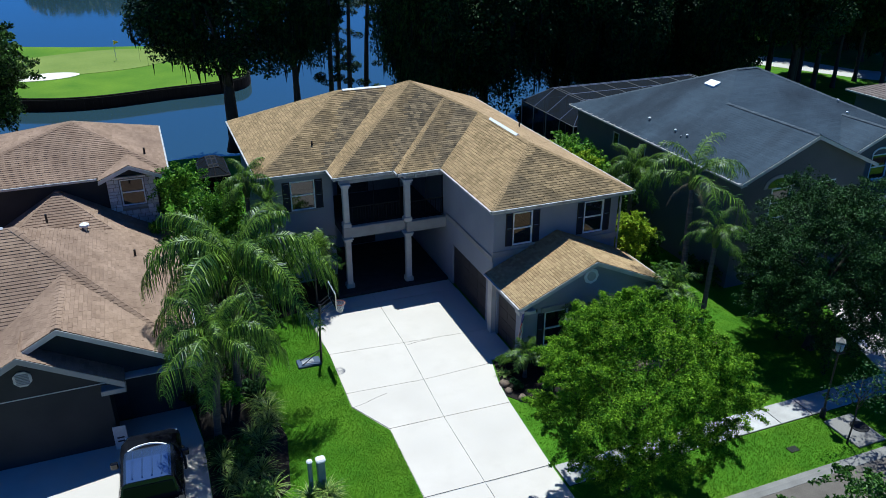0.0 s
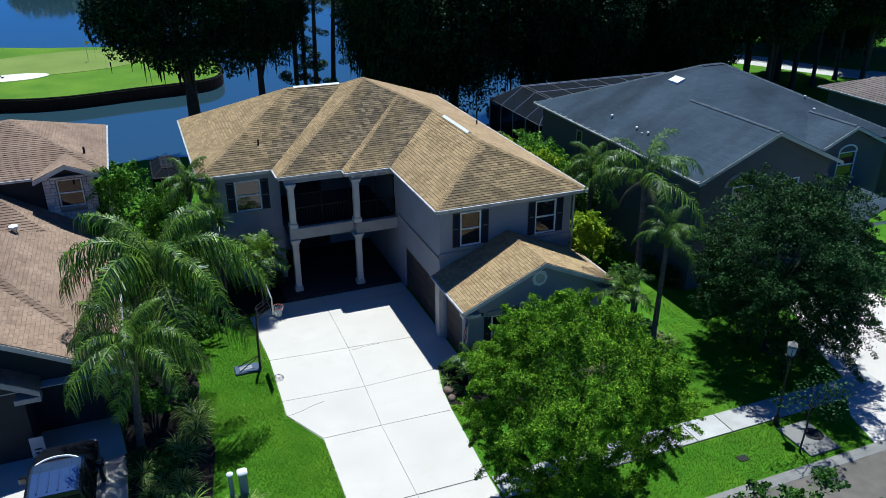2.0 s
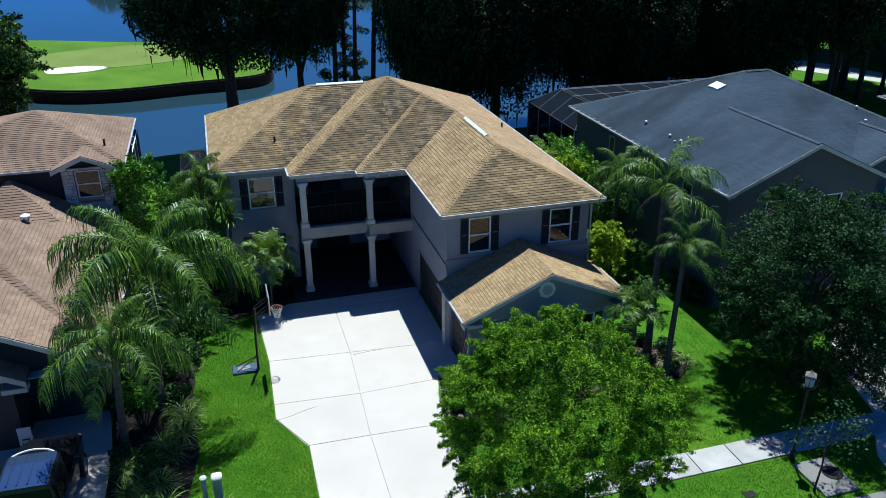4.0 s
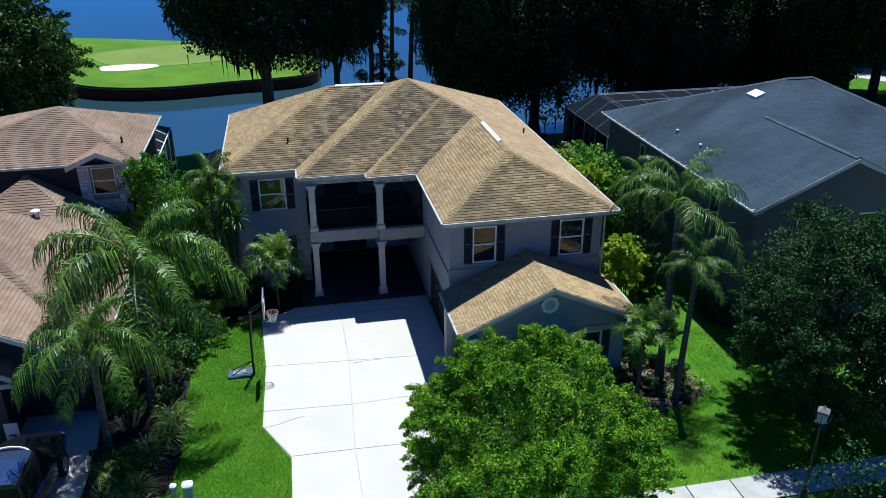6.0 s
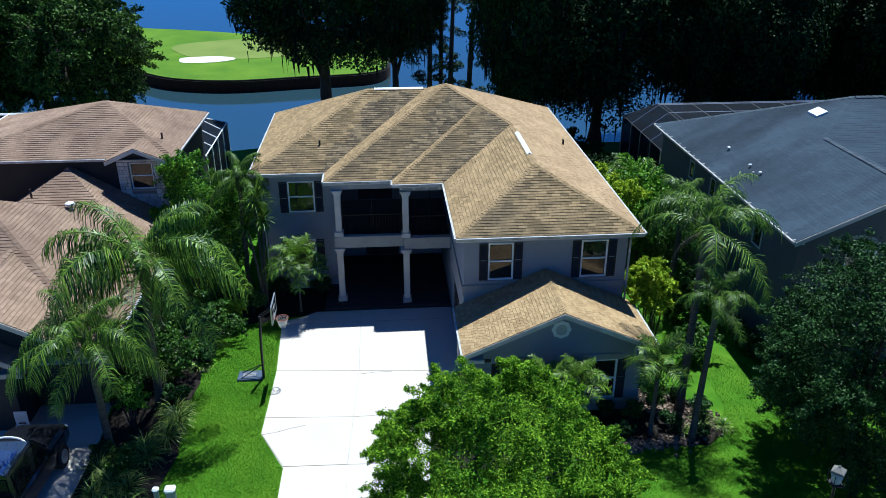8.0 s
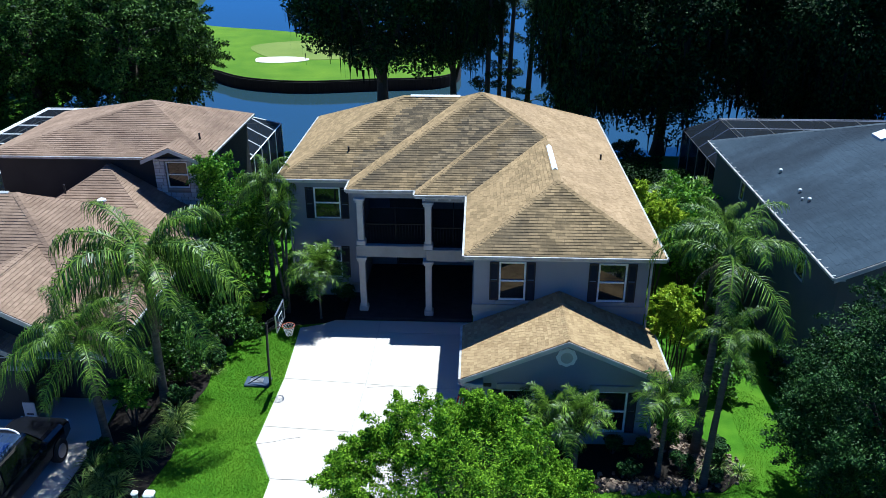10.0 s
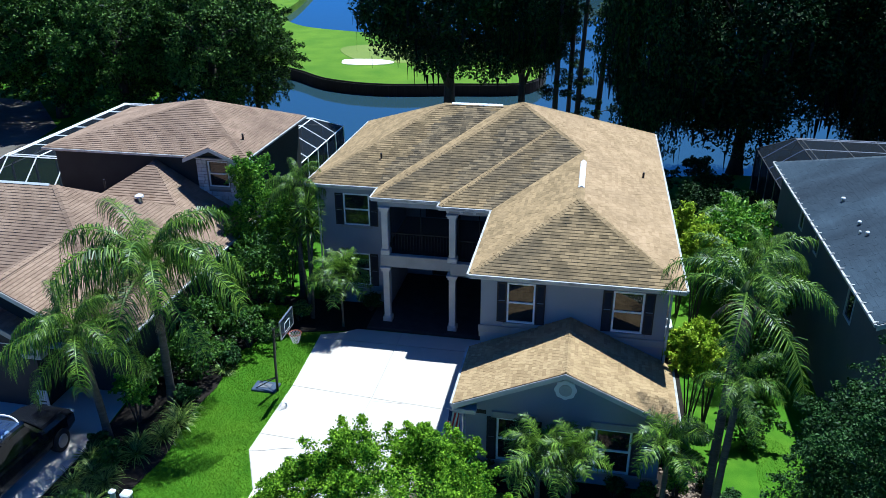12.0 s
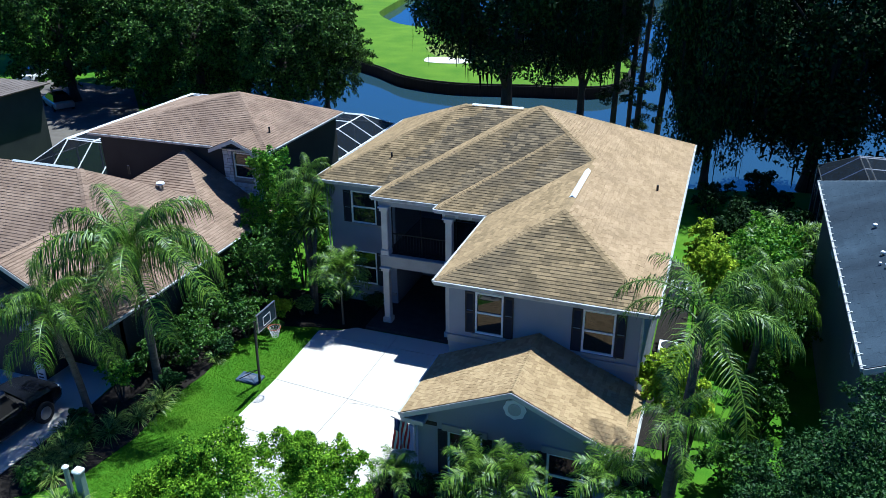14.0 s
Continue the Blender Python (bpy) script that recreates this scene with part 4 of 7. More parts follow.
# front garage block with its gable
GE, GX0, GX1, GY0, GS = 2.85, 13.72, 20.6, 24.12, 0.44
gfaces = roof_faces([(GX0, GX1, GY0, 27.54, "gable")], GE, GS)
groof = wpart("garage_roof", deck_mesh(gfaces), M_DECK, house, "golden tan shingle gable roof over the garage")
gs, near = Mesh(), []
for f in gfaces:
    shingled(gs, f, 0.18, 0.115, 0.016, rng, near, lambda x, y: y < 25.75)
wpart("shingles", gs, M_SHINGLE_G, groof, "golden tan asphalt shingles", kind="stuff")
gcap = Mesh()
xr = (GX0 + GX1) / 2
caps(gcap, (xr, GY0 + 0.02, GE + GS * (xr - GX0) + 0.005), (xr, 27.5, GE + GS * (xr - GX0) + 0.006), rng, 0.1, 0.14)
wpart("ridge_cap", gcap, M_SHINGLE_G, groof, kind="stuff")
zr = GE + GS * (xr - GX0)
for sx, x0 in ((1, GX0), (-1, GX1)):
    m = Mesh()
    m.prism([(x0, GY0 - 0.03, GE - 0.02), (xr, GY0 - 0.03, zr - 0.02), (xr, GY0 - 0.03, zr - 0.2), (x0, GY0 - 0.03, GE - 0.2)], (0, 0.028, 0))
    wpart("rake_board", m, M_TRIM, house, "pale rake board along the gable")
    gutter(house, (x0, GY0, GE + 0.0), (x0, 27.5, GE + 0.0), (-sx, 0, 0))
    wpart("fascia", Mesh().box(x0 - 0.0 if sx > 0 else x0 - 0.025, x0 + 0.025 if sx > 0 else x0, GY0, 27.5, GE - 0.18, GE - 0.06), M_TRIM, house)
    wpart("soffit", Mesh().box(min(x0 + sx * 0.03, x0 + sx * 0.38), max(x0 + sx * 0.03, x0 + sx * 0.38), GY0, 27.5, GE - 0.2, GE - 0.17), M_TRIM, house)
    wpart("eave_return", Mesh().soft_box(min(x0, x0 + sx * 0.75), max(x0, x0 + sx * 0.75), GY0 + 0.0, GY0 + 0.42, GE - 0.34, GE - 0.2, 0.02), M_TRIM, house, "pale eave return")
gw_1 = (15.1, 16.2, 0.55, 2.2)
gw_2 = (18.2, 19.3, 0.55, 2.2)
gwall = holed_wall(Mesh(), "x", 24.55, WT, 14.1, 20.2, 0, GE - 0.2, [gw_1, gw_2])
wpart("wall", gwall, M_STUCCO, house, "grey stucco garage front wall")
z0 = GE - 0.2
wpart("gable_wall", Mesh().prism([(14.1, 24.55, z0), (20.2, 24.55, z0), (20.2, 24.55, GE + GS * (GX1 - 20.2) - 0.06), (xr, 24.55, zr - 0.06), (14.1, 24.55, GE + GS * (14.1 - GX0) - 0.06)], (0, 0.2, 0)), M_STUCCO, house,
      "grey stucco gable above the garage")
single = (25.15, 27.0, 0.0, 2.15)
wpart("wall", holed_wall(Mesh(), "y", 14.1, WT, 24.75, 27.54, 0, GE - 0.2, [single]), M_STUCCO, house)
wpart("wall", holed_wall(Mesh(), "y", 20.2, -WT, 24.75, 27.54, 0, GE - 0.2, []), M_STUCCO, house)
gd = wpart("garage_door", Mesh().box(14.2, 14.24, 25.15, 27.0, 0.02, 2.15), M_GARDOOR, house, "dark single garage door")
for i in range(4):
    for j in range(2):
        wpart("panel", Mesh().soft_box(14.18, 14.199, 25.22 + j * 0.9, 26.0 + j * 0.9, 0.1 + i * 0.52, 0.48 + i * 0.52, 0.008), M_GARDOOR, gd)
wpart("pilaster", Mesh().soft_box(13.86, 14.098, 27.1, 27.5, 0, GE - 0.2, 0.02), M_TRIM, house, "pale square post between the garage doors")
for u in (gw_1, gw_2):
    sash_window(house, u[0], u[1], 24.55, u[2], u[3], 0.3, lintel=True)
wpart("trim_band", Mesh().soft_box(14.05, 20.25, 24.48, 24.549, 0.36, 0.5, 0.012), M_BAND, house, "pale stucco band")
md = Mesh()
ring = [(17.18 + math.cos(a) * 0.33 * (1 + 0.05 * math.cos(8 * a)), 24.5, 3.5 + math.sin(a) * 0.33 * (1 + 0.05 * math.cos(8 * a))) for a in (2 * math.pi * k / 40 for k in range(40))]
md.prism(ring, (0, 0.048, 0))
med = wpart("medallion", md, M_WHITE, house, "white scalloped round gable medallion")
wpart("louvre", Mesh().prism([(17.18 + math.cos(a) * 0.2, 24.47, 3.5 + math.sin(a) * 0.2) for a in (2 * math.pi * k / 24 for k in range(24))], (0, 0.029, 0)), M_TRIM, med)
wpart("number_plate", Mesh().box(14.3, 14.75, 24.535, 24.549, 2.28, 2.42).box(14.35, 14.45, 24.525, 24.536, 2.3, 2.4).box(14.5, 14.55, 24.525, 24.536, 2.3, 2.4).box(14.6, 14.7, 24.525, 24.536, 2.3, 2.4), M_SHUTTER, house, "small dark plate with plain bars")
wpart("downspout", Mesh().tube([(14.04, 24.5, GE - 0.2), (14.04, 24.46, 2.3), (14.04, 24.46, 0.1)], 0.04, 6), M_GUTTER, house)
wpart("downspout", Mesh().tube([(20.31, 27.45, SOFF), (20.31, 27.45, 0.1)], 0.045, 6), M_GUTTER, house, "white downspout at the corner")
wpart("downspout", Mesh().tube([(5.74, 34.98, SOFF), (5.74, 34.98, 0.1)], 0.045, 6), M_GUTTER, house)


def plain_roof(parent, wings, z, slope, material, label, tab=0.33, course=0.13, name="roof", lift=0.02):
    fs = roof_faces(wings, z, slope)
    rf = wpart(name, deck_mesh(fs), M_DECK, parent, label)
    s = Mesh()
    for f in fs:
        shingled(s, f, tab, course, lift, rng)
    wpart("shingles", s, material, rf, kind="stuff")
    return rf


def hip_caps(rf, lines, material):
    m = Mesh()
    for p, q in lines:
        caps(m, p, q, rng, 0.16, 0.25)
    wpart("ridge_cap", m, material, rf, kind="stuff")


# ---- the brown-roofed neighbour ----
left_house = thing("house", "brown-roofed stucco house with a low garage front and a two-storey rear", "house", (-4, 33, 0))
LZ, LS, LX1 = 2.8, 0.6, 1.5
l_wings = [(-26.0, LX1, 25.5, 37.3, "hip"), (-8.0, LX1, 32.2, 37.28, "hip_front"), (-7.1, LX1, 24.97, 31.0, "gable", (0.53,) * 4)]
lroof = plain_roof(left_house, l_wings, LZ, LS, M_SHINGLE_L, "brown-pink shingle roof of the low front part")
hip_caps(lroof, [((LX1 - 0.05, 25.55, LZ), (-4.4, 31.4, LZ + 5.9 * LS)), ((-2.8, 24.99, LZ + 4.3 * 0.53), (-2.8, 29.3, LZ + 4.3 * 0.53)),
                 ((-3.25, 36.9, LZ + 4.75 * LS), (-3.25, 37.2, LZ + 4.75 * LS))], M_SHINGLE_L)
L2Z, L2S = 6.05, 0.43
l2roof = plain_roof(left_house, [(-9.2, 1.6, 37.0, 45.0, "hip", (L2S * 4 / 6.8, L2S, L2S, L2S)), (-1.45, 1.3, 36.55, 40.0, "gable")], L2Z, L2S, M_SHINGLE_L, "brown-pink shingle roof of the upper storey")
hip_caps(l2roof, [((1.55, 37.05, L2Z), (-2.4, 41, 7.77)), ((1.55, 44.95, L2Z), (-2.4, 41, 7.77)), ((-9.15, 37.05, L2Z), (-2.4, 41, 7.77)), ((-9.15, 44.95, L2Z), (-2.4, 41, 7.77))], M_SHINGLE_L)
wpart("wall", holed_wall(Mesh(), "x", 37.4, 0.2, -8.8, 1.2, 0, L2Z - 0.1, [(-0.6, 0.45, 4.45, 5.75)]), M_STUCCO_L, left_house, "stucco upper wall with its shade in the dark colour")
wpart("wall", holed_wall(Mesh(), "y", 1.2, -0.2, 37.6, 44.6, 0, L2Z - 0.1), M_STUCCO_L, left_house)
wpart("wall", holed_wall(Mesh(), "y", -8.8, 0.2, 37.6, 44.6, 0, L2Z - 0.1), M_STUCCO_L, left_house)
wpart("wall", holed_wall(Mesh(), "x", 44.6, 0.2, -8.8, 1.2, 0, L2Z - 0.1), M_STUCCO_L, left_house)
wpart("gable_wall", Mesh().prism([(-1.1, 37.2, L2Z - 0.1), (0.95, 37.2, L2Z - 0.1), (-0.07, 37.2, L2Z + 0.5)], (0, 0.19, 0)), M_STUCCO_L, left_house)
stone_wall = wpart("stone_front", holed_wall(Mesh(), "x", 37.24, 0.155, -1.15, 1.0, 2.9, L2Z - 0.1, [(-0.6, 0.45, 4.45, 5.75)]), M_MORTAR, left_house, "pale ledge-stone facing round the window")
z = 3.0
while z < L2Z - 0.2:
    h = rng.uniform(0.13, 0.24)
    x = -1.15
    while x < 0.97:
        w = min(rng.uniform(0.22, 0.5), 1.0 - x)
        if w > 0.05 and not (x + w > -0.62 and x < 0.47 and z + h > 4.4 and z < 5.8):
            wpart("stone", Mesh().soft_box(x + 0.012, x + w - 0.012, 37.24 - rng.uniform(0.03, 0.07), 37.238, z + 0.01, min(z + h - 0.012, L2Z - 0.11), 0.012), M_STONE, stone_wall)
        elif w > 0.05:
            for a, b in ((x, min(x + w, -0.63)), (max(x, 0.48), x + w)):
                if b - a > 0.06:
                    wpart("stone", Mesh().soft_box(a + 0.012, b - 0.012, 37.24 - rng.uniform(0.03, 0.07), 37.238, z + 0.01, z + h - 0.012, 0.012), M_STONE, stone_wall)
        x += w
    z += h
sash_window(left_house, -0.6, 0.45, 37.3, 4.45, 5.75, 0, lintel=False)
for p, q, o in (((-9.2, 37.0), (-1.5, 37.0), (0, -1)), ((1.6, 37.0), (1.6, 45.0), (1, 0)), ((1.32, 37.0), (1.6, 37.0), (0, -1))):
    gutter(left_house, (*p, L2Z), (*q, L2Z), (*o, 0))
wpart("soffit", Mesh().box(-9.1, 1.55, 37.05, 37.4, L2Z - 0.13, L2Z - 0.1), M_TRIM, left_house)
wpart("soffit", Mesh().box(1.2, 1.55, 37.4, 44.95, L2Z - 0.13, L2Z - 0.1), M_TRIM, left_house)
for s, x0 in ((1, -1.45), (-1, 1.3)):
    zt = L2Z + L2S * 1.375
    wpart("rake_board", Mesh().prism([(x0, 36.52, L2Z - 0.02), (-0.075, 36.52, zt - 0.02), (-0.075, 36.52, zt - 0.2), (x0, 36.52, L2Z - 0.2)], (0, 0.028, 0)), M_TRIM, left_house)
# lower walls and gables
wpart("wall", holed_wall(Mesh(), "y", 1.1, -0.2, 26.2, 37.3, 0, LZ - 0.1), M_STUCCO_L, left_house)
wpart("wall", holed_wall(Mesh(), "x", 26.4, 0.2, -7.0, 1.1, 0, LZ - 0.1, [(-6.5, -1.2, 0, 2.2)]), M_STUCCO_L, left_house, "stucco garage wall with its shade in the dark colour")
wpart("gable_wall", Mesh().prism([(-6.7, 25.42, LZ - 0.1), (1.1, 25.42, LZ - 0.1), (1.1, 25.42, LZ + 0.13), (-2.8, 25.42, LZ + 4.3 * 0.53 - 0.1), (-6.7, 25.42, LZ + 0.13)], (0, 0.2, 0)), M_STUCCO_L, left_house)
for x0 in (-7.1, LX1):
    zt = LZ + 4.3 * 0.53
    wpart("rake_board", Mesh().prism([(x0, 24.94, LZ - 0.02), (-2.8, 24.94, zt - 0.02), (-2.8, 24.94, zt - 0.22), (x0, 24.94, LZ - 0.22)], (0, 0.028, 0)), M_TRIM, left_house, "pale rake board along the gable")
wpart("soffit", Mesh().box(-7.2, 1.45, 24.98, 25.41, LZ - 0.13, LZ - 0.1), M_TRIM, left_house)
gutter(left_house, (LX1, 24.97, LZ), (LX1, 37.3, LZ), (1, 0, 0))
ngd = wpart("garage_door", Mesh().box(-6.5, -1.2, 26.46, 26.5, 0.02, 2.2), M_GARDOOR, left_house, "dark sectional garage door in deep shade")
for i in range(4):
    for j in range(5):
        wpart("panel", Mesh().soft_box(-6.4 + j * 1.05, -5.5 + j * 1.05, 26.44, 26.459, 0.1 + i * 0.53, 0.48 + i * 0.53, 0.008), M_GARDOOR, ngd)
# projecting front gable with a round vent
GX, GY, GZ, GS = -4.05, 24.55, 2.87, 0.545
plain_roof(left_house, [(GX - 3.0, GX + 3.0, GY, 26.3, "gable")], GZ, GS, M_SHINGLE_L, "small brown gable roof", name="roof")
wpart("wall", Mesh().box(GX - 2.6, GX + 2.4, GY + 0.45, GY + 0.65, 0, GZ - 0.05), M_STUCCO_L, left_house, "stucco front wall with its shade in the dark colour")
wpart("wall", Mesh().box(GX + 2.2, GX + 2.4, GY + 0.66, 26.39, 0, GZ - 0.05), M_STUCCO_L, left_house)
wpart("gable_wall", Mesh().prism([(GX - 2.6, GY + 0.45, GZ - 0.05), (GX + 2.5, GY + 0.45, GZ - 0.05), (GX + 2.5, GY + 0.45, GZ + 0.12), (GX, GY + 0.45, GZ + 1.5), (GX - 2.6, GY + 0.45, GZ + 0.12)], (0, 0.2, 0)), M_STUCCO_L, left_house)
for s in (-3.0, 3.0):
    wpart("rake_board", Mesh().prism([(GX + s, GY - 0.03, GZ - 0.01), (GX, GY - 0.03, GZ + 3 * GS - 0.01), (GX, GY - 0.03, GZ + 3 * GS - 0.23), (GX + s, GY - 0.03, GZ - 0.23)], (0, 0.028, 0)), M_BAND, left_house, "pale rake board")
wpart("eave_return", Mesh().soft_box(GX + 2.2, GX + 3.0, GY, GY + 0.42, GZ - 0.42, GZ - 0.24, 0.02), M_BAND, left_house, "pale eave return")
vent = wpart("gable_vent", Mesh().prism([(GX - 0.05 + 0.3 * math.cos(a), GY + 0.4, 3.45 + 0.3 * math.sin(a)) for a in (2 * math.pi * k / 8 + math.pi / 8 for k in range(8))], (0, 0.048, 0)), M_TRIM, left_house, "pale eight-sided louvred gable vent")
for k in range(7):
    wpart("slat", Mesh().box(GX - 0.25, GX + 0.15, GY + 0.37, GY + 0.399, 3.25 + k * 0.06, 3.28 + k * 0.06), M_BAND, vent)
for x, y, r in ((-2.1, 33.6, 0.16),):
    z = LZ + LS * (LX1 - x)
    tv = wpart("roof_vent", Mesh().tube([(x, y, z - 0.1), (x, y, z + 0.2)], 0.11, 10), M_METAL, lroof, "round white roof vent")
    wpart("hood", Mesh().tube([(x, y, z + 0.2), (x, y, z + 0.27), (x, y, z + 0.34)], [0.2, 0.19, 0.06], 12), M_WHITE, tv)
for x, y in ((-3.4, 33.2), (-0.3, 32.6)):
    z = LZ + LS * (LX1 - x)
    wpart("vent_pipe", Mesh().tube([(x, y, z - 0.1), (x, y, z + 0.3)], 0.045, 8), M_POLE, lroof)
wpart("vent_pipe", Mesh().tube([(0.7, 38.7, 6.3), (0.7, 38.7, 6.75)], 0.05, 8), M_POLE, l2roof)
wpart("ridge_vent", Mesh().prism([(-8.2, 31.33, 6.33), (-8.2, 31.4, 6.41), (-8.2, 31.47, 6.33)], (3.5, 0, 0)), M_WHITE, lroof)
sg = thing("yard_sign", "pale upright panel with plain bars at the garage corner", "sign", (-1.55, 24.75, 0.03))
part("board", Mesh().soft_box(-0.22, 0.22, -0.02, 0.02, 0.0, 0.95, 0.01), M_PLAQUE, sg)
part("bar", Mesh().box(-0.12, 0.12, -0.028, -0.0205, 0.3, 0.36).box(-0.12, 0.12, -0.028, -0.0205, 0.45, 0.51), M_SHUTTER, sg)


def cage(x0, x1, y0, y1, z, rise, nx, ny, frame_mat, label, bar=0.045, screen=None):
    """A screened pool enclosure: posts, beams and mesh panels, with a mansard top."""
    c = thing("pool_cage", label, "pool enclosure", ((x0 + x1) / 2, (y0 + y1) / 2, 0))
    xs = [x0 + (x1 - x0) * k / nx for k in range(nx + 1)]
    ys = [y0 + (y1 - y0) * k / ny for k in range(ny + 1)]
    m = min(1.6, (y1 - y0) / 3, (x1 - x0) / 3)
    zt = z + rise
    for x in xs:
        for y in (y0, y1):
            wpart("post", Mesh().box(x - bar, x + bar, y - bar, y + bar, 0, z), frame_mat, c)
    for y in ys[1:-1]:
        for x in (x0, x1):
            wpart("post", Mesh().box(x - bar, x + bar, y - bar, y + bar, 0, z), frame_mat, c)
    tx0, tx1, ty0, ty1 = x0 + m, x1 - m, y0 + m, y1 - m
    clampx = lambda x: min(max(x, tx0), tx1)
    clampy = lambda y: min(max(y, ty0), ty1)
    bars = [[(x0, y0, z), (x1, y0, z)], [(x1, y0, z), (x1, y1, z)], [(x1, y1, z), (x0, y1, z)], [(x0, y1, z), (x0, y0, z)],
            [(tx0, ty0, zt), (tx1, ty0, zt)], [(tx1, ty0, zt), (tx1, ty1, zt)], [(tx1, ty1, zt), (tx0, ty1, zt)], [(tx0, ty1, zt), (tx0, ty0, zt)]]
    bars += [[(x, y0, z), (clampx(x), ty0, zt)] for x in xs] + [[(x, y1, z), (clampx(x), ty1, zt)] for x in xs]
    bars += [[(x0, y, z), (tx0, clampy(y), zt)] for y in ys[1:-1]] + [[(x1, y, z), (tx1, clampy(y), zt)] for y in ys[1:-1]]
    bars += [[(x, ty0, zt), (x, ty1, zt)] for x in xs if tx0 < x < tx1] + [[(tx0, y, zt), (tx1, y, zt)] for y in ys if ty0 < y < ty1]
    for b in bars:
        wpart("beam", Mesh().tube(b, bar, 4), frame_mat, c)
    top = Mesh()
    top.poly([(tx0, ty0, zt), (tx1, ty0, zt), (tx1, ty1, zt), (tx0, ty1, zt)])
    top.poly([(x0, y0, z), (x1, y0, z), (tx1, ty0, zt), (tx0, ty0, zt)]).poly([(x1, y0, z), (x1, y1, z), (tx1, ty1, zt), (tx1, ty0, zt)])
    top.poly([(x1, y1, z), (x0, y1, z), (tx0, ty1, zt), (tx1, ty1, zt)]).poly([(x0, y1, z), (x0, y0, z), (tx0, ty0, zt), (tx0, ty1, zt)])
    for (xa, ya), (xb, yb) in (((x0, y0), (x1, y0)), ((x1, y0), (x1, y1)), ((x1, y1), (x0, y1)), ((x0, y1), (x0, y0))):
        top.poly([(xa, ya, 0.05), (xb, yb, 0.05), (xb, yb, z), (xa, ya, z)])
    wpart("screen", top, screen or M_SCREEN, c, "dark see-through insect mesh")
    wpart("deck", Mesh().box(x0, x1, y0, y1, 0.0, 0.04), M_PAVER if screen else M_PAVE, c)


cage(-16.2, -9.0, 39.0, 54.3, 2.9, 1.3, 4, 8, M_WHITE, "white-framed screened pool enclosure beside the brown-roofed house", screen=M_SCREEN_DARK)
cage(-8.6, 0.7, 45.3, 54.2, 2.9, 0.9, 6, 5, M_WHITE, "white-framed screened pool enclosure by the lake", screen=M_SCREEN_DARK)
cage(3.5, 5.2, 45.6, 49.0, 2.5, 0.4, 2, 3, M_BRONZE, "dark-framed screened enclosure behind the house", screen=M_SCREEN_DARK)
cage(26.9, 42, 42.8, 50.2, 3.9, 1.15, 8, 4, M_METAL, "dark screened pool enclosure with thin grey beams behind the grey-roofed house", 0.03, M_SCREEN_DARK)

# ---- the grey-roofed neighbour ----
right_house = thing("house", "pale stucco two-storey house with a slate-grey shingle roof", "house", (34, 34, 0))
RZ, RS = 5.65, 0.45
r_wings = [(26.1, 41.0, 28.6, 42.1, "hip"), (26.1, 34.6, 26.4, 36.0, "gable"), (34.3, 39.3, 27.8, 34.0, "gable")]
rroof = plain_roof(right_house, r_wings, RZ, RS, M_SHINGLE_R, "slate-grey shingle roof with dark streaks", 0.9, 0.145, lift=0.003)
RT = RZ + 6.75 * RS
hip_caps(rroof, [((30.35, 26.45, RZ + 4.25 * RS), (30.35, 32.8, RZ + 4.25 * RS)), ((26.15, 42.05, RZ), (32.85, 35.35, RT)), ((32.85, 35.35, RT), (34.2, 35.35, RT + 0.001)),
                 ((36.8, 27.9, RZ + 2.5 * RS), (36.8, 31.0, RZ + 2.5 * RS)), ((40.95, 42.05, RZ), (34.25, 35.35, RT)), ((40.95, 28.65, RZ), (34.25, 35.35, RT))], M_CAP_R)
wpart("wall", holed_wall(Mesh(), "y", 26.5, 0.2, 26.8, 41.7, 0, RZ - 0.1, [(37.0, 37.6, 4.2, 5.1), (34.4, 35.0, 4.2, 5.1), (29.5, 30.3, 3.9, 5.0)]), M_STUCCO_R, right_house, "stucco side wall, darkened in colour for its shade")
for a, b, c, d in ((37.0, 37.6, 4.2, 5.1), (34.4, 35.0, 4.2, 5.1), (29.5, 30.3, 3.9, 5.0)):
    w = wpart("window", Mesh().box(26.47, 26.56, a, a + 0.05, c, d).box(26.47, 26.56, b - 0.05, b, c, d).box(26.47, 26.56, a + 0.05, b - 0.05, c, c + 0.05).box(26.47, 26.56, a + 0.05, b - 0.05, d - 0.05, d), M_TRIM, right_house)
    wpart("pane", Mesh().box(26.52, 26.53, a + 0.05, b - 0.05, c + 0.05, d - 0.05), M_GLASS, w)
wpart("wall", holed_wall(Mesh(), "x", 26.8, 0.2, 26.7, 34.2, 0, RZ - 0.1, [(28.4, 29.6, 3.4, 5.0), (31.2, 32.4, 3.4, 5.0)]), M_STUCCO_R, right_house, "stucco front wall, darkened in colour for its shade")
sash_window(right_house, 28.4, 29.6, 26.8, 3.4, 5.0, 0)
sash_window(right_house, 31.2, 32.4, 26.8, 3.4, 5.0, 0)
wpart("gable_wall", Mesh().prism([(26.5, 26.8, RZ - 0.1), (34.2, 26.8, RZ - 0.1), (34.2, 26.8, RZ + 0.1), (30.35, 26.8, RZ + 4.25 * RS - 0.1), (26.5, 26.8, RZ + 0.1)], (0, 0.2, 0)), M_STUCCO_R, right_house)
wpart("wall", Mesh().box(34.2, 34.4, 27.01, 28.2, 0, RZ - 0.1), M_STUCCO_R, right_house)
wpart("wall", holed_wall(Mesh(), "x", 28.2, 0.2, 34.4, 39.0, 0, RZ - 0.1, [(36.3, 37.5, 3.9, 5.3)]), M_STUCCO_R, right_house)
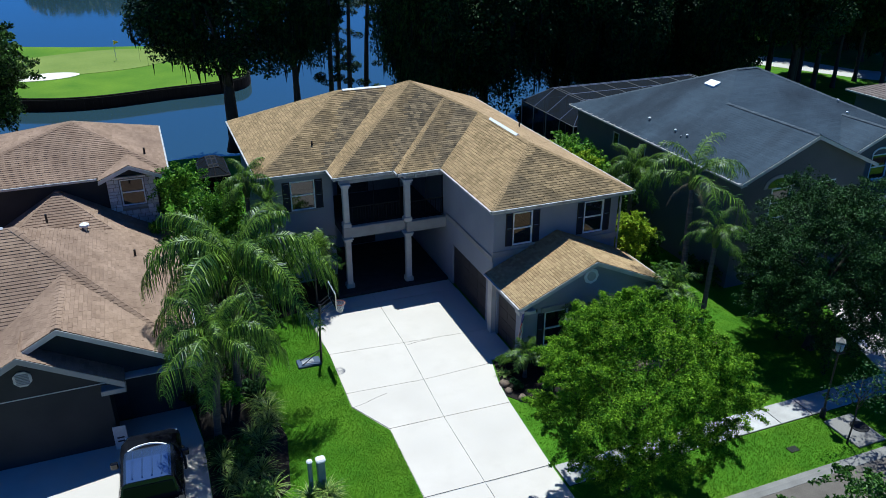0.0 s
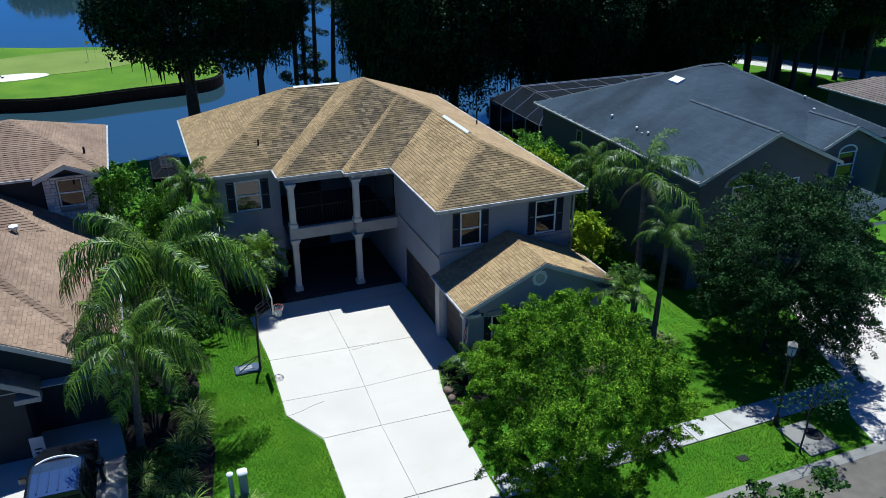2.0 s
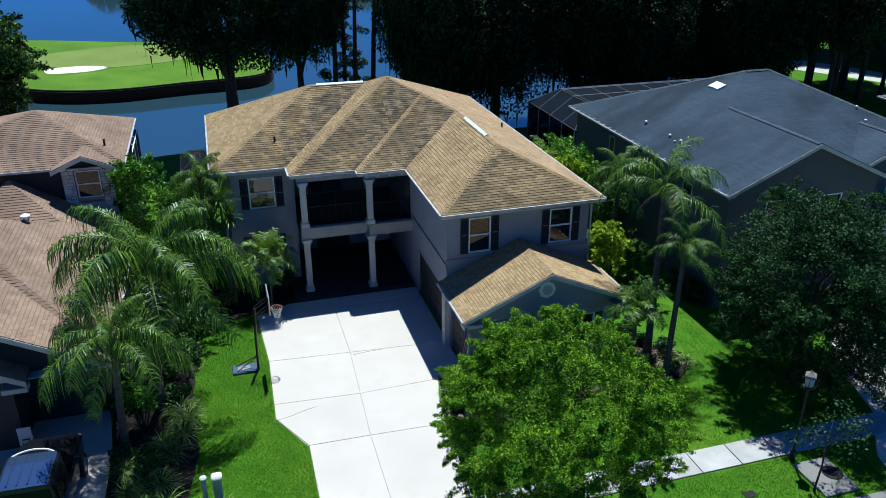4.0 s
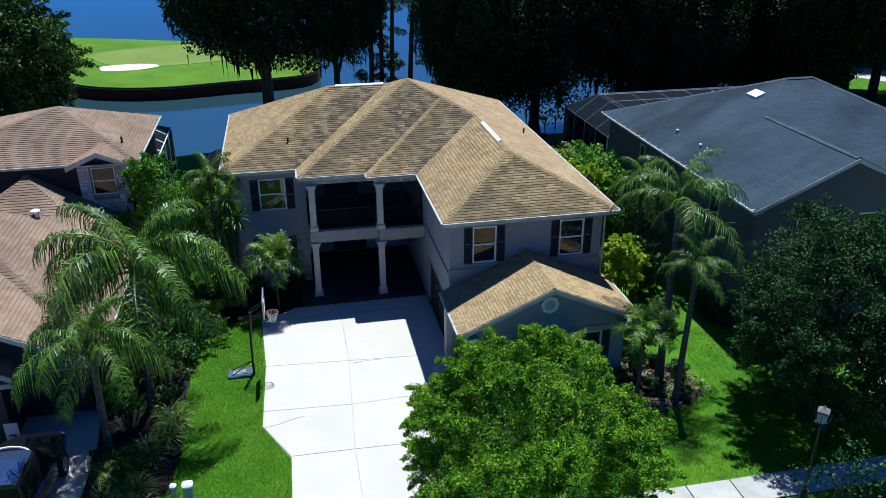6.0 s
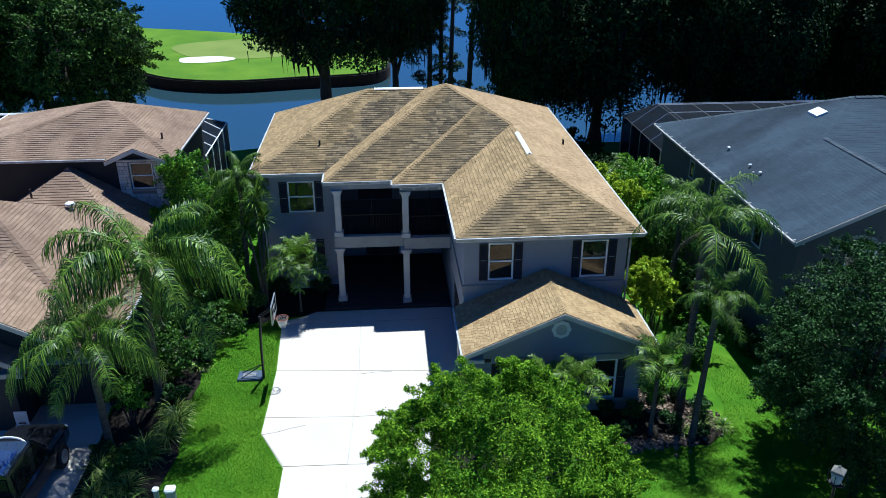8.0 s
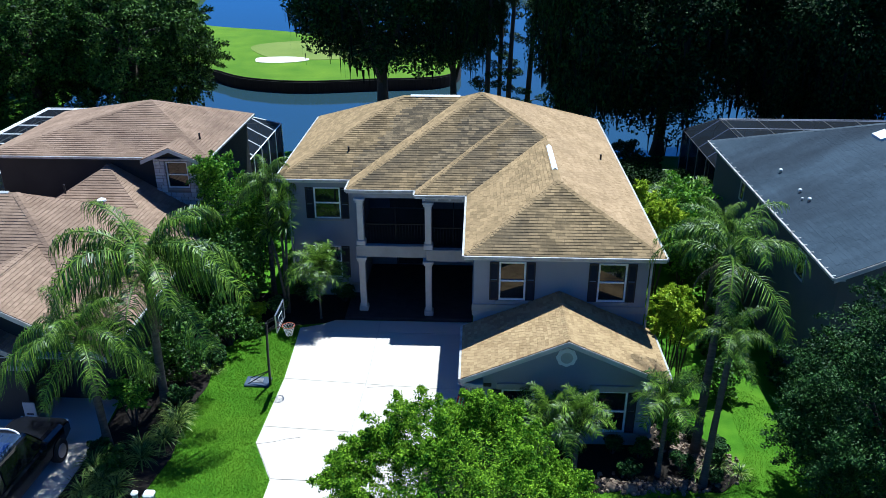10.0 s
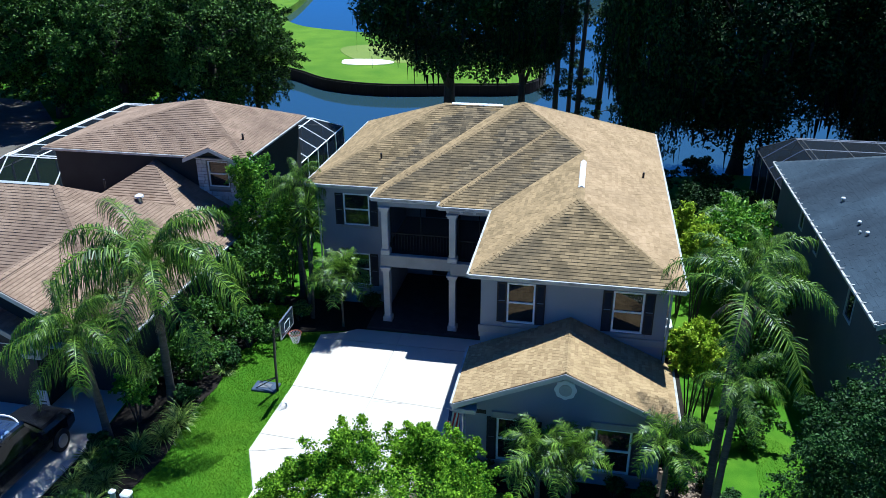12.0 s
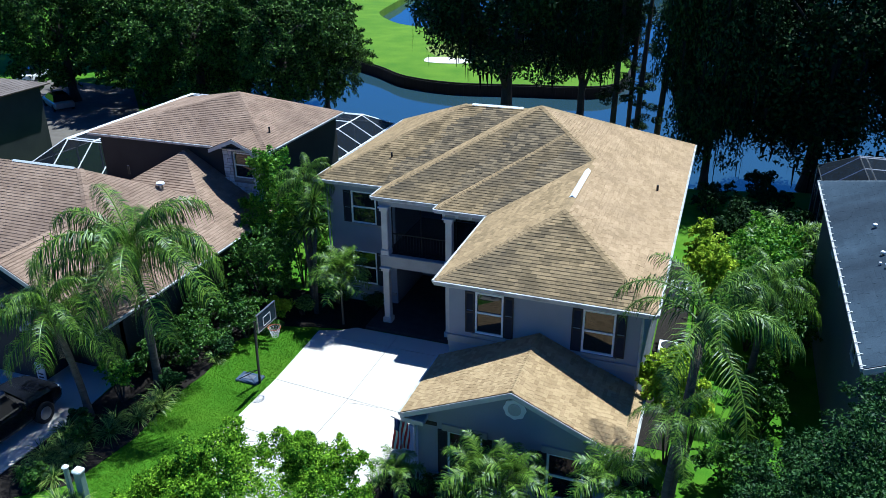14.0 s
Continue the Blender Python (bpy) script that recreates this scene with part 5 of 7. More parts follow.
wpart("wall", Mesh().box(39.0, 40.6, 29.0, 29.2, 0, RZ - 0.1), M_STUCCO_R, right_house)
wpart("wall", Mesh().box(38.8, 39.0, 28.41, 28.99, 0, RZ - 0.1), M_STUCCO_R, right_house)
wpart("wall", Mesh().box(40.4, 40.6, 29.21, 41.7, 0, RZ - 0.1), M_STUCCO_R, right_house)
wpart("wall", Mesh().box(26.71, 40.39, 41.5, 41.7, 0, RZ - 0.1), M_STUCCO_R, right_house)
wpart("gable_wall", Mesh().prism([(34.7, 28.2, RZ - 0.1), (38.9, 28.2, RZ - 0.1), (36.8, 28.2, RZ + 2.3 * RS)], (0, 0.2, 0)), M_STUCCO_R, right_house)
sash_window(right_house, 36.3, 37.5, 28.2, 3.9, 5.3, 0)
arch = Mesh()
arch.tube([(36.9 + 0.6 * math.cos(a), 28.19, 5.3 + 0.35 * math.sin(a)) for a in (math.pi * k / 10 for k in range(11))], 0.05, 6)
wpart("arch_trim", arch, M_WHITE, right_house, "white arched window head")
for xa, xb, y, xm, zt in ((26.1, 34.6, 26.37, 30.35, RZ + 4.25 * RS), (34.3, 39.3, 27.77, 36.8, RZ + 2.5 * RS)):
    for x0 in (xa, xb):
        wpart("rake_board", Mesh().prism([(x0, y, RZ - 0.02), (xm, y, zt - 0.02), (xm, y, zt - 0.2), (x0, y, RZ - 0.2)], (0, 0.028, 0)), M_TRIM, right_house, "pale rake board")
gutter(right_house, (26.1, 26.4, RZ), (26.1, 42.1, RZ), (-1, 0, 0))
fan = wpart("arched_head", Mesh().prism([(28.8 + 0.95 * math.cos(a), 26.74, 5.05 + 0.62 * math.sin(a)) for a in (math.pi * k / 14 for k in range(15))], (0, 0.058, 0)), M_BAND, right_house, "pale half-round stucco window head")
wpart("glazing", Mesh().prism([(28.8 + 0.75 * math.cos(a), 26.72, 5.08 + 0.45 * math.sin(a)) for a in (math.pi * k / 14 for k in range(15))], (0, 0.019, 0)), M_GLASS, fan)
wpart("soffit", Mesh().box(26.12, 26.5, 26.42, 42.0, RZ - 0.14, RZ - 0.11), M_TRIM, right_house)
y = 26.5
while y < 42:
    wpart("gutter_strap", Mesh().box(26.0, 26.16, y - 0.02, y + 0.02, RZ + 0.035, RZ + 0.05), M_TRIM, right_house)
    y += 0.62
# low porch roof at the front
plain_roof(right_house, [(34.45, 38.5, 24.6, 28.15, "gable")], 3.0, 0.45, M_SHINGLE_R, "low grey porch roof", 0.9, 0.145, "porch_roof", 0.006)
wpart("fascia", Mesh().box(34.45, 38.5, 24.57, 24.6, 2.82, 2.99), M_TRIM, right_house)
for x in (34.7, 38.2):
    wpart("post", Mesh().soft_box(x - 0.12, x + 0.12, 24.65, 24.89, 0, 2.95, 0.02), M_TRIM, right_house)
for x, y in ((31.2, 35.3),):
    z = RZ + RS * min(x - 26.1, 42.1 - y)
    sk = Mesh().prism([(x - 0.24, y - 0.42, z - 0.14), (x + 0.24, y - 0.42, z + 0.08), (x + 0.24, y - 0.42, z + 0.2), (x - 0.24, y - 0.42, z)], (0, 0.84, 0))
    wpart("skylight", sk, M_WHITE, rroof, "bright white low-profile roof vent")
for x, y, s in ((27.35, 35.5, 0.5), (27.3, 33.1, 0.45), (27.3, 32.1, 0.45), (27.15, 32.4, 0.3), (37.05, 31.0, 0.45), (37.3, 32.0, 0.4)):
    z = RZ + RS * (min(x - 26.1, y - 28.6) if x > 33 else x - 26.1)
    vp = wpart("roof_vent", Mesh().tube([(x, y, z - 0.1), (x, y, z + 0.22 * s)], 0.09 * s, 10), M_METAL, rroof)
    wpart("hood", Mesh().tube([(x, y, z + 0.22 * s), (x, y, z + 0.3 * s), (x, y, z + 0.36 * s)], [0.17 * s, 0.16 * s, 0.04], 12), M_WHITE, vp)

# ---- houses further off ----
far_a = thing("house", "grey stucco house with a dusty brown low roof", "house", (-28, 44, 0))
plain_roof(far_a, [(-40, -22.0, 38.0, 47.3, "hip")], 5.6, 0.3, M_SHINGLE_FAR, "dusty brown roof", 0.6, 0.2)
wpart("wall", Mesh().box(-39.5, -22.5, 38.5, 46.8, 0, 5.5), M_STUCCO_L, far_a, "dark stucco walls")
far_b = thing("house", "brown-roofed pale stucco house behind the grey-roofed one", "house", (51, 30, 0))
plain_roof(far_b, [(45.1, 58, 22, 38.4, "hip")], 5.8, 0.36, M_SHINGLE_FAR, "dusty brown shingle roof", 0.6, 0.2)
wpart("wall", Mesh().box(45.6, 57.5, 22.5, 37.9, 0, 5.7), M_STUCCO_R, far_b, "pale stucco walls")
gutter(far_b, (45.1, 22, 5.8), (45.1, 38.4, 5.8), (-1, 0, 0))

# ---- plants ----
def quads_mesh(name, corners, material):
    """A mesh of loose four-cornered faces from an array (n, 4, 3)."""
    n = len(corners)
    d = bpy.data.meshes.new(name)
    d.vertices.add(n * 4)
    d.vertices.foreach_set("co", np.ascontiguousarray(corners, dtype=np.float32).ravel())
    d.loops.add(n * 4)
    d.loops.foreach_set("vertex_index", np.arange(n * 4, dtype=np.int32))
    d.polygons.add(n)
    d.polygons.foreach_set("loop_start", np.arange(0, n * 4, 4, dtype=np.int32))
    d.materials.append(material)
    d.update(calc_edges=True)
    return d


def unit(a):
    return a / np.maximum(np.linalg.norm(a, axis=-1, keepdims=True), 1e-9)


def leaves(name, blobs, count, size, material, seed, fat=0.5, up_bias=0.35, shell=0.16, spray=0):
    """Small leaves on the skins, or along the sprays, of many uneven clumps (x, y, z, rx, ry, rz)."""
    r = np.random.RandomState(seed)
    bl = np.array(blobs, dtype=float)
    w = (bl[:, 3] * bl[:, 4] + bl[:, 4] * bl[:, 5] + bl[:, 3] * bl[:, 5])
    pick = r.choice(len(bl), count, p=w / w.sum())
    b = bl[pick]
    d = unit(r.normal(size=(count, 3)) + np.array([0, 0, 0.18]))
    rad = 1 - np.abs(r.normal(size=(count, 1))) * shell + 0.06 * np.sin(d[:, :1] * 9 + pick[:, None]) + 0.06 * np.sin(d[:, 1:2] * 11)
    pos = b[:, :3] + d * b[:, 3:] * rad
    if spray:
        axes = unit(r.normal(size=(len(bl), spray, 3)) + np.array([0, 0, 0.25]) + 0.5 * unit(bl[:, None, :3] - bl[0, :3]))
        reach = 0.75 + 0.6 * r.rand(len(bl), spray)
        k = r.randint(spray, size=count)
        u = r.rand(count, 1) ** 0.55
        sp = axes[pick, k] * u * reach[pick, k][:, None] + r.normal(size=(count, 3)) * 0.15 * (1.25 - u)
        sp[:, 2] -= 0.22 * (u[:, 0] * reach[pick, k]) ** 2
        skin = (pick == 0)[:, None]
        pos = np.where(skin, pos, b[:, :3] + sp * b[:, 3:] * 1.2)
    nrm = unit(d * 0.7 + np.array([0, 0, up_bias]) + r.normal(size=(count, 3)) * 0.55)
    t = unit(np.cross(nrm, r.normal(size=(count, 3))))
    s = np.cross(nrm, t)
    ln = size * (0.65 + 0.7 * r.rand(count, 1))
    c = np.stack([pos - t * ln * 0.5, pos + s * ln * fat * 0.5 + nrm * ln * 0.06, pos + t * ln * 0.5, pos - s * ln * fat * 0.5 + nrm * ln * 0.06], axis=1)
    return quads_mesh(name, c, material)


def clumps(seed, rx, ry, rz, zc, n, small=0.26, large=0.42, low_cut=-0.6, near_k=0.55, far_k=0.86, core=0.6):
    """Clump places filling an uneven crown."""
    r = random.Random(seed)
    out = [(0, 0, zc, rx * core, ry * core, rz * core)]
    while len(out) < n:
        v = Vector((r.gauss(0, 1), r.gauss(0, 1), r.gauss(0, 1))).normalized()
        if v.z < low_cut:
            continue
        k = r.uniform(near_k, far_k)
        q = r.uniform(small, large)
        out.append((v.x * rx * k, v.y * ry * k, zc + v.z * rz * k, rx * q, ry * q, rz * q * r.uniform(0.7, 0.95)))
    return out


def limbs(tree, height, crown_z, spread, girth, seed, n=6, material=None, lean=(0, 0)):
    r = random.Random(seed)
    material = material or M_BARK
    top = Vector((lean[0], lean[1], height))
    tr = Mesh()
    pts = [Vector((0, 0, -0.1)), Vector((lean[0] * 0.1, lean[1] * 0.1, height * 0.12)), Vector((lean[0] * 0.4 + r.uniform(-0.1, 0.1), lean[1] * 0.4, height * 0.5)), top]
    tr.tube(pts, [girth * 1.5, girth, girth * 0.85, girth * 0.55], 10)
    trunk = part("trunk", tr, material, tree, smooth=True)
    for k in range(n):
        a = 2 * math.pi * k / n + r.uniform(-0.4, 0.4)
        z = height * r.uniform(0.6, 0.98)
        base = top * (z / height)
        end = Vector((math.cos(a) * spread * r.uniform(0.5, 0.8), math.sin(a) * spread * r.uniform(0.5, 0.8), crown_z + r.uniform(-0.1, 0.5) * spread))
        mid = base.lerp(end, 0.5) + Vector((0, 0, 0.08 * spread))
        part("limb", Mesh().tube([base, mid, end], [girth * 0.45, girth * 0.3, girth * 0.08], 7), material, tree, smooth=True)
    return trunk


def moss_strands(name, blobs, count, length, seed):
    r = np.random.RandomState(seed)
    bl = np.array(blobs)
    b = bl[r.choice(len(bl), count)]
    a = r.rand(count) * 2 * np.pi
    p = b[:, :3] + np.stack([np.cos(a) * b[:, 3] * 0.9, np.sin(a) * b[:, 4] * 0.9, -b[:, 5] * (0.3 + 0.5 * r.rand(count))], axis=1)
    ln = length * (0.4 + r.rand(count))
    w = 0.05 + 0.1 * r.rand(count)
    side = np.stack([np.cos(a + 1.5), np.sin(a + 1.5), np.zeros(count)], axis=1) * w[:, None]
    down = np.stack([r.normal(size=count) * 0.05, r.normal(size=count) * 0.05, -ln], axis=1)
    c = np.stack([p - side, p + side, p + side * 0.25 + down, p - side * 0.25 + down], axis=1)
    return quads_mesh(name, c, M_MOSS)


def tree(label, at, rx, ry, rz, zc, trunk_h, girth, n_leaves, leaf, material, seed, n_clumps=40, moss=0, low_cut=-0.6, group="", small=0.26, large=0.42, turn=0.0, near_k=0.55, far_k=0.86, core=0.6, spray=0):
    t = thing("tree", label, "tree", at, group, turn=turn)
    bl = clumps(seed, rx, ry, rz, zc, n_clumps, small, large, low_cut, near_k, far_k, core)
    limbs(t, trunk_h, zc, min(rx, ry), girth, seed)
    part("crown", leaves("crown", bl, n_leaves, leaf, material, seed, spray=spray), None, t)
    if moss:
        part("hanging_moss", moss_strands("moss", bl, moss, 1.1, seed), None, t, "hanging moss, coloured near black for the crown's shade", kind="stuff")
    return t


# front garden tree
tree("bright green young oak with a rounded crown, front lawn", (13.95, 16.3, 0), 3.25, 3.2, 3.2, 4.15, 3.2, 0.13, 300000, 0.066, M_LEAF_FRONT, 11, 150, low_cut=-1.0, small=0.13, large=0.21, near_k=0.7, far_k=0.92, core=0.71, spray=6)
# dark street oak beside the far drive
tree("dark olive-green oak shading the lawn and drive", (26.2, 21.0, 0), 3.65, 4.3, 3.9, 4.2, 3.2, 0.2, 190000, 0.09, M_LEAF_DARK, 12, 120, low_cut=-0.95, small=0.16, large=0.28, near_k=0.5, far_k=0.9, core=0.72, spray=9)

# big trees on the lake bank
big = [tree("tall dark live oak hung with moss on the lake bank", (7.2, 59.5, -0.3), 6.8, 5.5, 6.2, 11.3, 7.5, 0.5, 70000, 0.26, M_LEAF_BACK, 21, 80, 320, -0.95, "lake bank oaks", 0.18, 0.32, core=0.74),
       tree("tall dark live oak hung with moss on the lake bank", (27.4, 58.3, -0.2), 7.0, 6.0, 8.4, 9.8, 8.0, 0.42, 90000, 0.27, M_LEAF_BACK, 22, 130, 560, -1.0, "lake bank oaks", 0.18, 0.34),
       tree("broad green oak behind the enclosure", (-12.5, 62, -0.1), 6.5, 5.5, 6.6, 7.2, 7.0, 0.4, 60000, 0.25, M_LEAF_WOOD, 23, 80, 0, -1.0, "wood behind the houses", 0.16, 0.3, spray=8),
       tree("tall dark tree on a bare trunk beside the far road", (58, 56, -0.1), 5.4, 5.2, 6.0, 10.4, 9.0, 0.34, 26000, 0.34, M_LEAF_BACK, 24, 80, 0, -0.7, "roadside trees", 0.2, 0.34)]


def again(k, x, y, z, turn, s=1.0, sz=None):
    o = copy_thing(big[k], pose(x, y, z, 0, 0, turn))
    o.scale = (s, s, sz or s)
    return o


for k, x, y, turn, s, sz in ((0, 12.3, 60.2, 200, 0.62, 0.95), (1, 21.2, 56.0, 80, 0.6, 1.1), (1, 35.5, 60.6, 150, 0.95, 1.05), (1, 41.5, 61, 220, 0.95, 1.1),
                             (1, 47.5, 60, 290, 0.95, 1.0), (1, 53.5, 66, 60, 1.0, 1.1), (1, 37.5, 55.8, 200, 0.75, 0.95), (3, 55.5, 60.5, 30, 0.9, 1.0), (3, 63.5, 60.5, 0, 0.8, 1.0), (3, 67.5, 54, 0, 0.7, 0.95), (3, 60.5, 65.5, 90, 0.9, 1.1), (1, 78, 66, 130, 0.8, 0.8), (1, 84, 75, 10, 0.9, 0.85), (1, 90, 82, 70, 1.0, 0.9), (3, 75.5, 60.5, 170, 0.8, 0.8), (3, 53.5, 51.5, 200, 0.75, 0.9), (3, 61.8, 56.8, 300, 0.75, 0.95), (3, 57.3, 63.5, 120, 0.7, 1.0), (3, 64.8, 57.2, 220, 0.6, 0.9), (3, 51, 57.5, 10, 0.9, 1.0), (3, 57.5, 58.5, 75, 0.8, 0.95), (3, 66.5, 64, 130, 0.8, 1.0), (3, 69.2, 58.6, 190, 0.6, 0.9), (3, 60.2, 61.2, 260, 0.7, 1.0), (3, 56.5, 54.2, 20, 0.7, 0.9), (1, 49, 55.5, 90, 0.75, 1.0),
                             (0, 52, 72, 40, 1.0, 1.1), (3, -49, 77, 0, 0.8, 1.1), (3, -53, 76, 90, 0.8, 1.1), (3, -57, 80, 190, 0.9, 1.1), (3, -45.5, 78.5, 250, 0.8, 1.1), (0, 60, 80, 230, 1.0, 1.15), (0, 82, 72, 90, 0.9, 1.1), (1, 77, 73, 40, 0.9, 1.1), (1, 88, 68, 10, 0.9, 1.1), (1, 73, 80, 70, 1.0, 1.1), (1, 85, 80, 200, 1.0, 1.2), (1, 96, 66, 100, 0.9, 1.1), (0, 78, 78, 0, 1.0, 1.2), (0, 68, 84, 250, 1.0, 1.2)):
    again(k, x, y, -0.2, turn, s, sz)
for x, y, turn, s, sz in ((-20, 61, 70, 1.0, 1.0), (-27.5, 63, 160, 1.05, 1.0), (-35, 62, 240, 1.05, 1.1), (-17, 69.5, 300, 1.05, 1.15), (-25, 71, 30, 1.1, 1.2), 
                          (-34, 73, 200, 1.1, 1.2), (-30, 82, 260, 1.1, 1.25), (-42, 84, 140, 1.2, 1.3), (-10.5, 65.5, 10, 0.55, 0.75)):
    again(2, x, y, 0, turn, s, sz)

# slender trunks between the bank trees
for i, (x, y, lx, h) in enumerate(((14.75, 59.0, 0.4, 19), (15.7, 60.2, 0.2, 18), (16.3, 59.4, 0.5, 17), (17.6, 59.7, 1.3, 20))):
    pine = thing("pine_tree", "tall thin dark pine on the lake bank", "tree", (x, y, -0.6), "lake bank pines")
    part("trunk", Mesh().tube([(0, 0, -0.5), (lx * 0.3, 0, h * 0.4), (lx, 0, h)], [0.24 if i != 1 else 0.14, 0.17, 0.07], 8), M_BARK, pine, smooth=True)
    bl = []
    r = random.Random(40 + i)
    for k in range(30):
        z = h * r.uniform(0.16, 1.0)
        a = r.uniform(0, 6.28)
        q = r.uniform(0.3, 1.1)
        bl.append((lx * z / h + math.cos(a) * q, math.sin(a) * q, z, 0.45, 0.45, 0.24))
        if k % 3 == 0:
            part("limb", Mesh().tube([(lx * z / h, 0, z - 0.2), (lx * z / h + math.cos(a) * q, math.sin(a) * q, z)], [0.04, 0.015], 5), M_BARK, pine)
    part("crown", leaves("crown", bl, 4200, 0.26, M_LEAF_BACK, 40 + i, fat=0.22), None, pine)


# palms
def frond_data(seed, start, fall, pairs=84, wide=0.0095, leaflet=0.29, lift=0.2, hang=1.5, material=None):
    """One feather leaf, a metre of stem that sets out along +x at the angle start and bends down by fall degrees; its leaflets stand off both sides and hang over."""
    r = np.random.RandomState(seed)
    n = 16
    s = np.linspace(0, 1, n)
    ang = radians(start) - radians(fall) * s ** 1.25
    step = 1.0 / (n - 1)
    x = np.concatenate([[0], np.cumsum(np.cos(ang[:-1]) * step)])
    z = np.concatenate([[0], np.cumsum(np.sin(ang[:-1]) * step)])
    bow = 0.05 * r.normal() * s ** 2
    stem = Mesh().tube([(x[i], bow[i], z[i]) for i in range(n)], [0.011 * (1 - 0.85 * t) + 0.0015 for t in s], 5)
    for k in range(pairs):
        t = 0.14 + 0.86 * (k + 0.5) / pairs
        px, py, pz, a = np.interp(t, s, x), np.interp(t, s, bow), np.interp(t, s, z), np.interp(t, s, ang)
        full = leaflet * (0.35 + 0.75 * math.sin(math.pi * min(1, 0.22 + t * 0.7)))
        fwd = Vector((math.cos(a), 0, math.sin(a)))
        for sd in (-1, 1):
            ln = full * r.uniform(0.6, 1.2)
            way = (fwd * r.uniform(0.35, 0.65) + Vector((0, sd * r.uniform(0.55, 1.0), lift + r.normal() * 0.22))).normalized()
            p = Vector((px, py, pz))
            w = fwd * wide * 0.5
            strip = [p - w * 0.5, p + w * 0.5]
            for drop, step_, thick in ((0.1, 0.26, 1.0), (0.85 * hang, 0.3, 0.9), (2.6 * hang, 0.3, 0.65), (6.0 * hang, 0.26, 0.12)):
                p = p + (way + Vector((0, 0, -drop * r.uniform(0.7, 1.3)))).normalized() * ln * step_
                strip += [p - w * thick, p + w * thick]
            i = len(stem.v)
            stem.v += [tuple(v) for v in strip]
            stem.f += [(i + 2 * q, i + 2 * q + 1, i + 2 * q + 3, i + 2 * q + 2) for q in range(4)]
    return stem.data("frond", material or M_FROND)


# from the upright spear leaves down to the hanging skirt
FRONDS = [frond_data(1, 82, 95), frond_data(2, 68, 120), frond_data(3, 55, 125), frond_data(4, 42, 125), frond_data(5, 28, 115), frond_data(6, 12, 100), frond_data(7, -8, 75)]
STIFF_FRONDS = [frond_data(21, 80, 95, 58, 0.009, 0.23, 0.25, 0.6), frond_data(22, 60, 125, 58, 0.009, 0.23, 0.25, 0.7), frond_data(23, 44, 125, 58, 0.009, 0.23, 0.2, 0.7), frond_data(24, 26, 105, 58, 0.009, 0.23, 0.15, 0.7), frond_data(25, 5, 75, 58, 0.009, 0.23, 0.1, 0.7)]
DRY_FRONDS = [frond_data(8, -25, 62, 40, 0.012, 0.2, 0.1, 1.0, M_DRYFROND)]
SMALL_FRONDS = [frond_data(11, 80, 60, 46, 0.02, 0.3, 0.3, 0.3), frond_data(12, 62, 85, 46, 0.02, 0.3, 0.3, 0.3), frond_data(13, 45, 90, 46, 0.02, 0.3, 0.3, 0.3), frond_data(14, 25, 85, 46, 0.02, 0.3, 0.3, 0.3), frond_data(15, 5, 60, 46, 0.02, 0.3, 0.3, 0.3)]


def palm(label, at, height, length, count, seed, girth=0.13, lean=(0, 0), group="", data=None):
    r = random.Random(seed)
    data = data or FRONDS
    p = thing("palm_tree", label, "palm tree", at, group)
    n = 9
    pts = [Vector((lean[0] * (k / n) ** 1.5, lean[1] * (k / n) ** 1.5, height * k / n - (0.1 if k == 0 else 0))) for k in range(n + 1)]
    radii = [girth * (1.35 if k == 0 else 1.0 - 0.25 * k / n) * (1 + 0.05 * math.sin(k * 2.3)) for k in range(n + 1)]
    part("trunk", Mesh().tube(pts, radii, 10), M_PALMBARK, p, smooth=True)
    top = pts[-1]
    part("crownshaft", Mesh().tube([top - Vector((0, 0, 0.35)), top - Vector((0, 0, 0.05)), top + Vector((0, 0, 0.3)), top + Vector((0, 0, 0.62))], [girth * 0.9, girth * 1.5, girth * 1.3, girth * 0.4], 8), M_SHAFT, p, smooth=True)
    for k in range(count):
        u = (k + r.uniform(-0.3, 0.3)) / (count - 1)
        f = part("frond", data[max(0, min(len(data) - 1, round(u * (len(data) - 1))))], None, p)
        s = length * r.uniform(0.86, 1.1) * (0.72 + 0.5 * min(u, 0.56))
        f.matrix_basis = Matrix.Translation(top + Vector((0, 0, 0.5 - 0.4 * u))) @ Euler((radians(r.uniform(-14, 14)), radians(r.uniform(-7, 7)), radians(k * 137.5 + r.uniform(-16, 16)))).to_matrix().to_4x4() @ Matrix.Diagonal((s, s, s, 1))
    if length > 2.5:
        for k in range(3):
            f = part("frond", DRY_FRONDS[0], None, p, "dry brown hanging frond")
            f.matrix_basis = Matrix.Translation(top) @ Euler((0, 0, radians(k * 125 + seed * 20))).to_matrix().to_4x4() @ Matrix.Diagonal((length * 0.5,) * 3 + (1,))
    return p


palm("tall queen palm with long drooping feather fronds in the mulch bed", (2.7, 26.2, 0), 5.6, 4.1, 19, 51, 0.16, (0.4, -0.5), "side yard queen palms")
palm("queen palm with drooping fronds leaning over the planting bed", (1.65, 23.7, 0), 4.6, 2.75, 17, 52, 0.14, (0.4, -0.9), "side yard queen palms")
palm("slim queen palm against the house corner", (4.75, 34.7, 0), 5.4, 1.9, 15, 53, 0.13, (0.1, 0.1), "side yard queen palms")
palm("short dwarf palm in front of the lower window", (7.32, 32.75, 0), 2.2, 1.6, 26, 54, 0.05, (0, 0), "dwarf palms", SMALL_FRONDS)
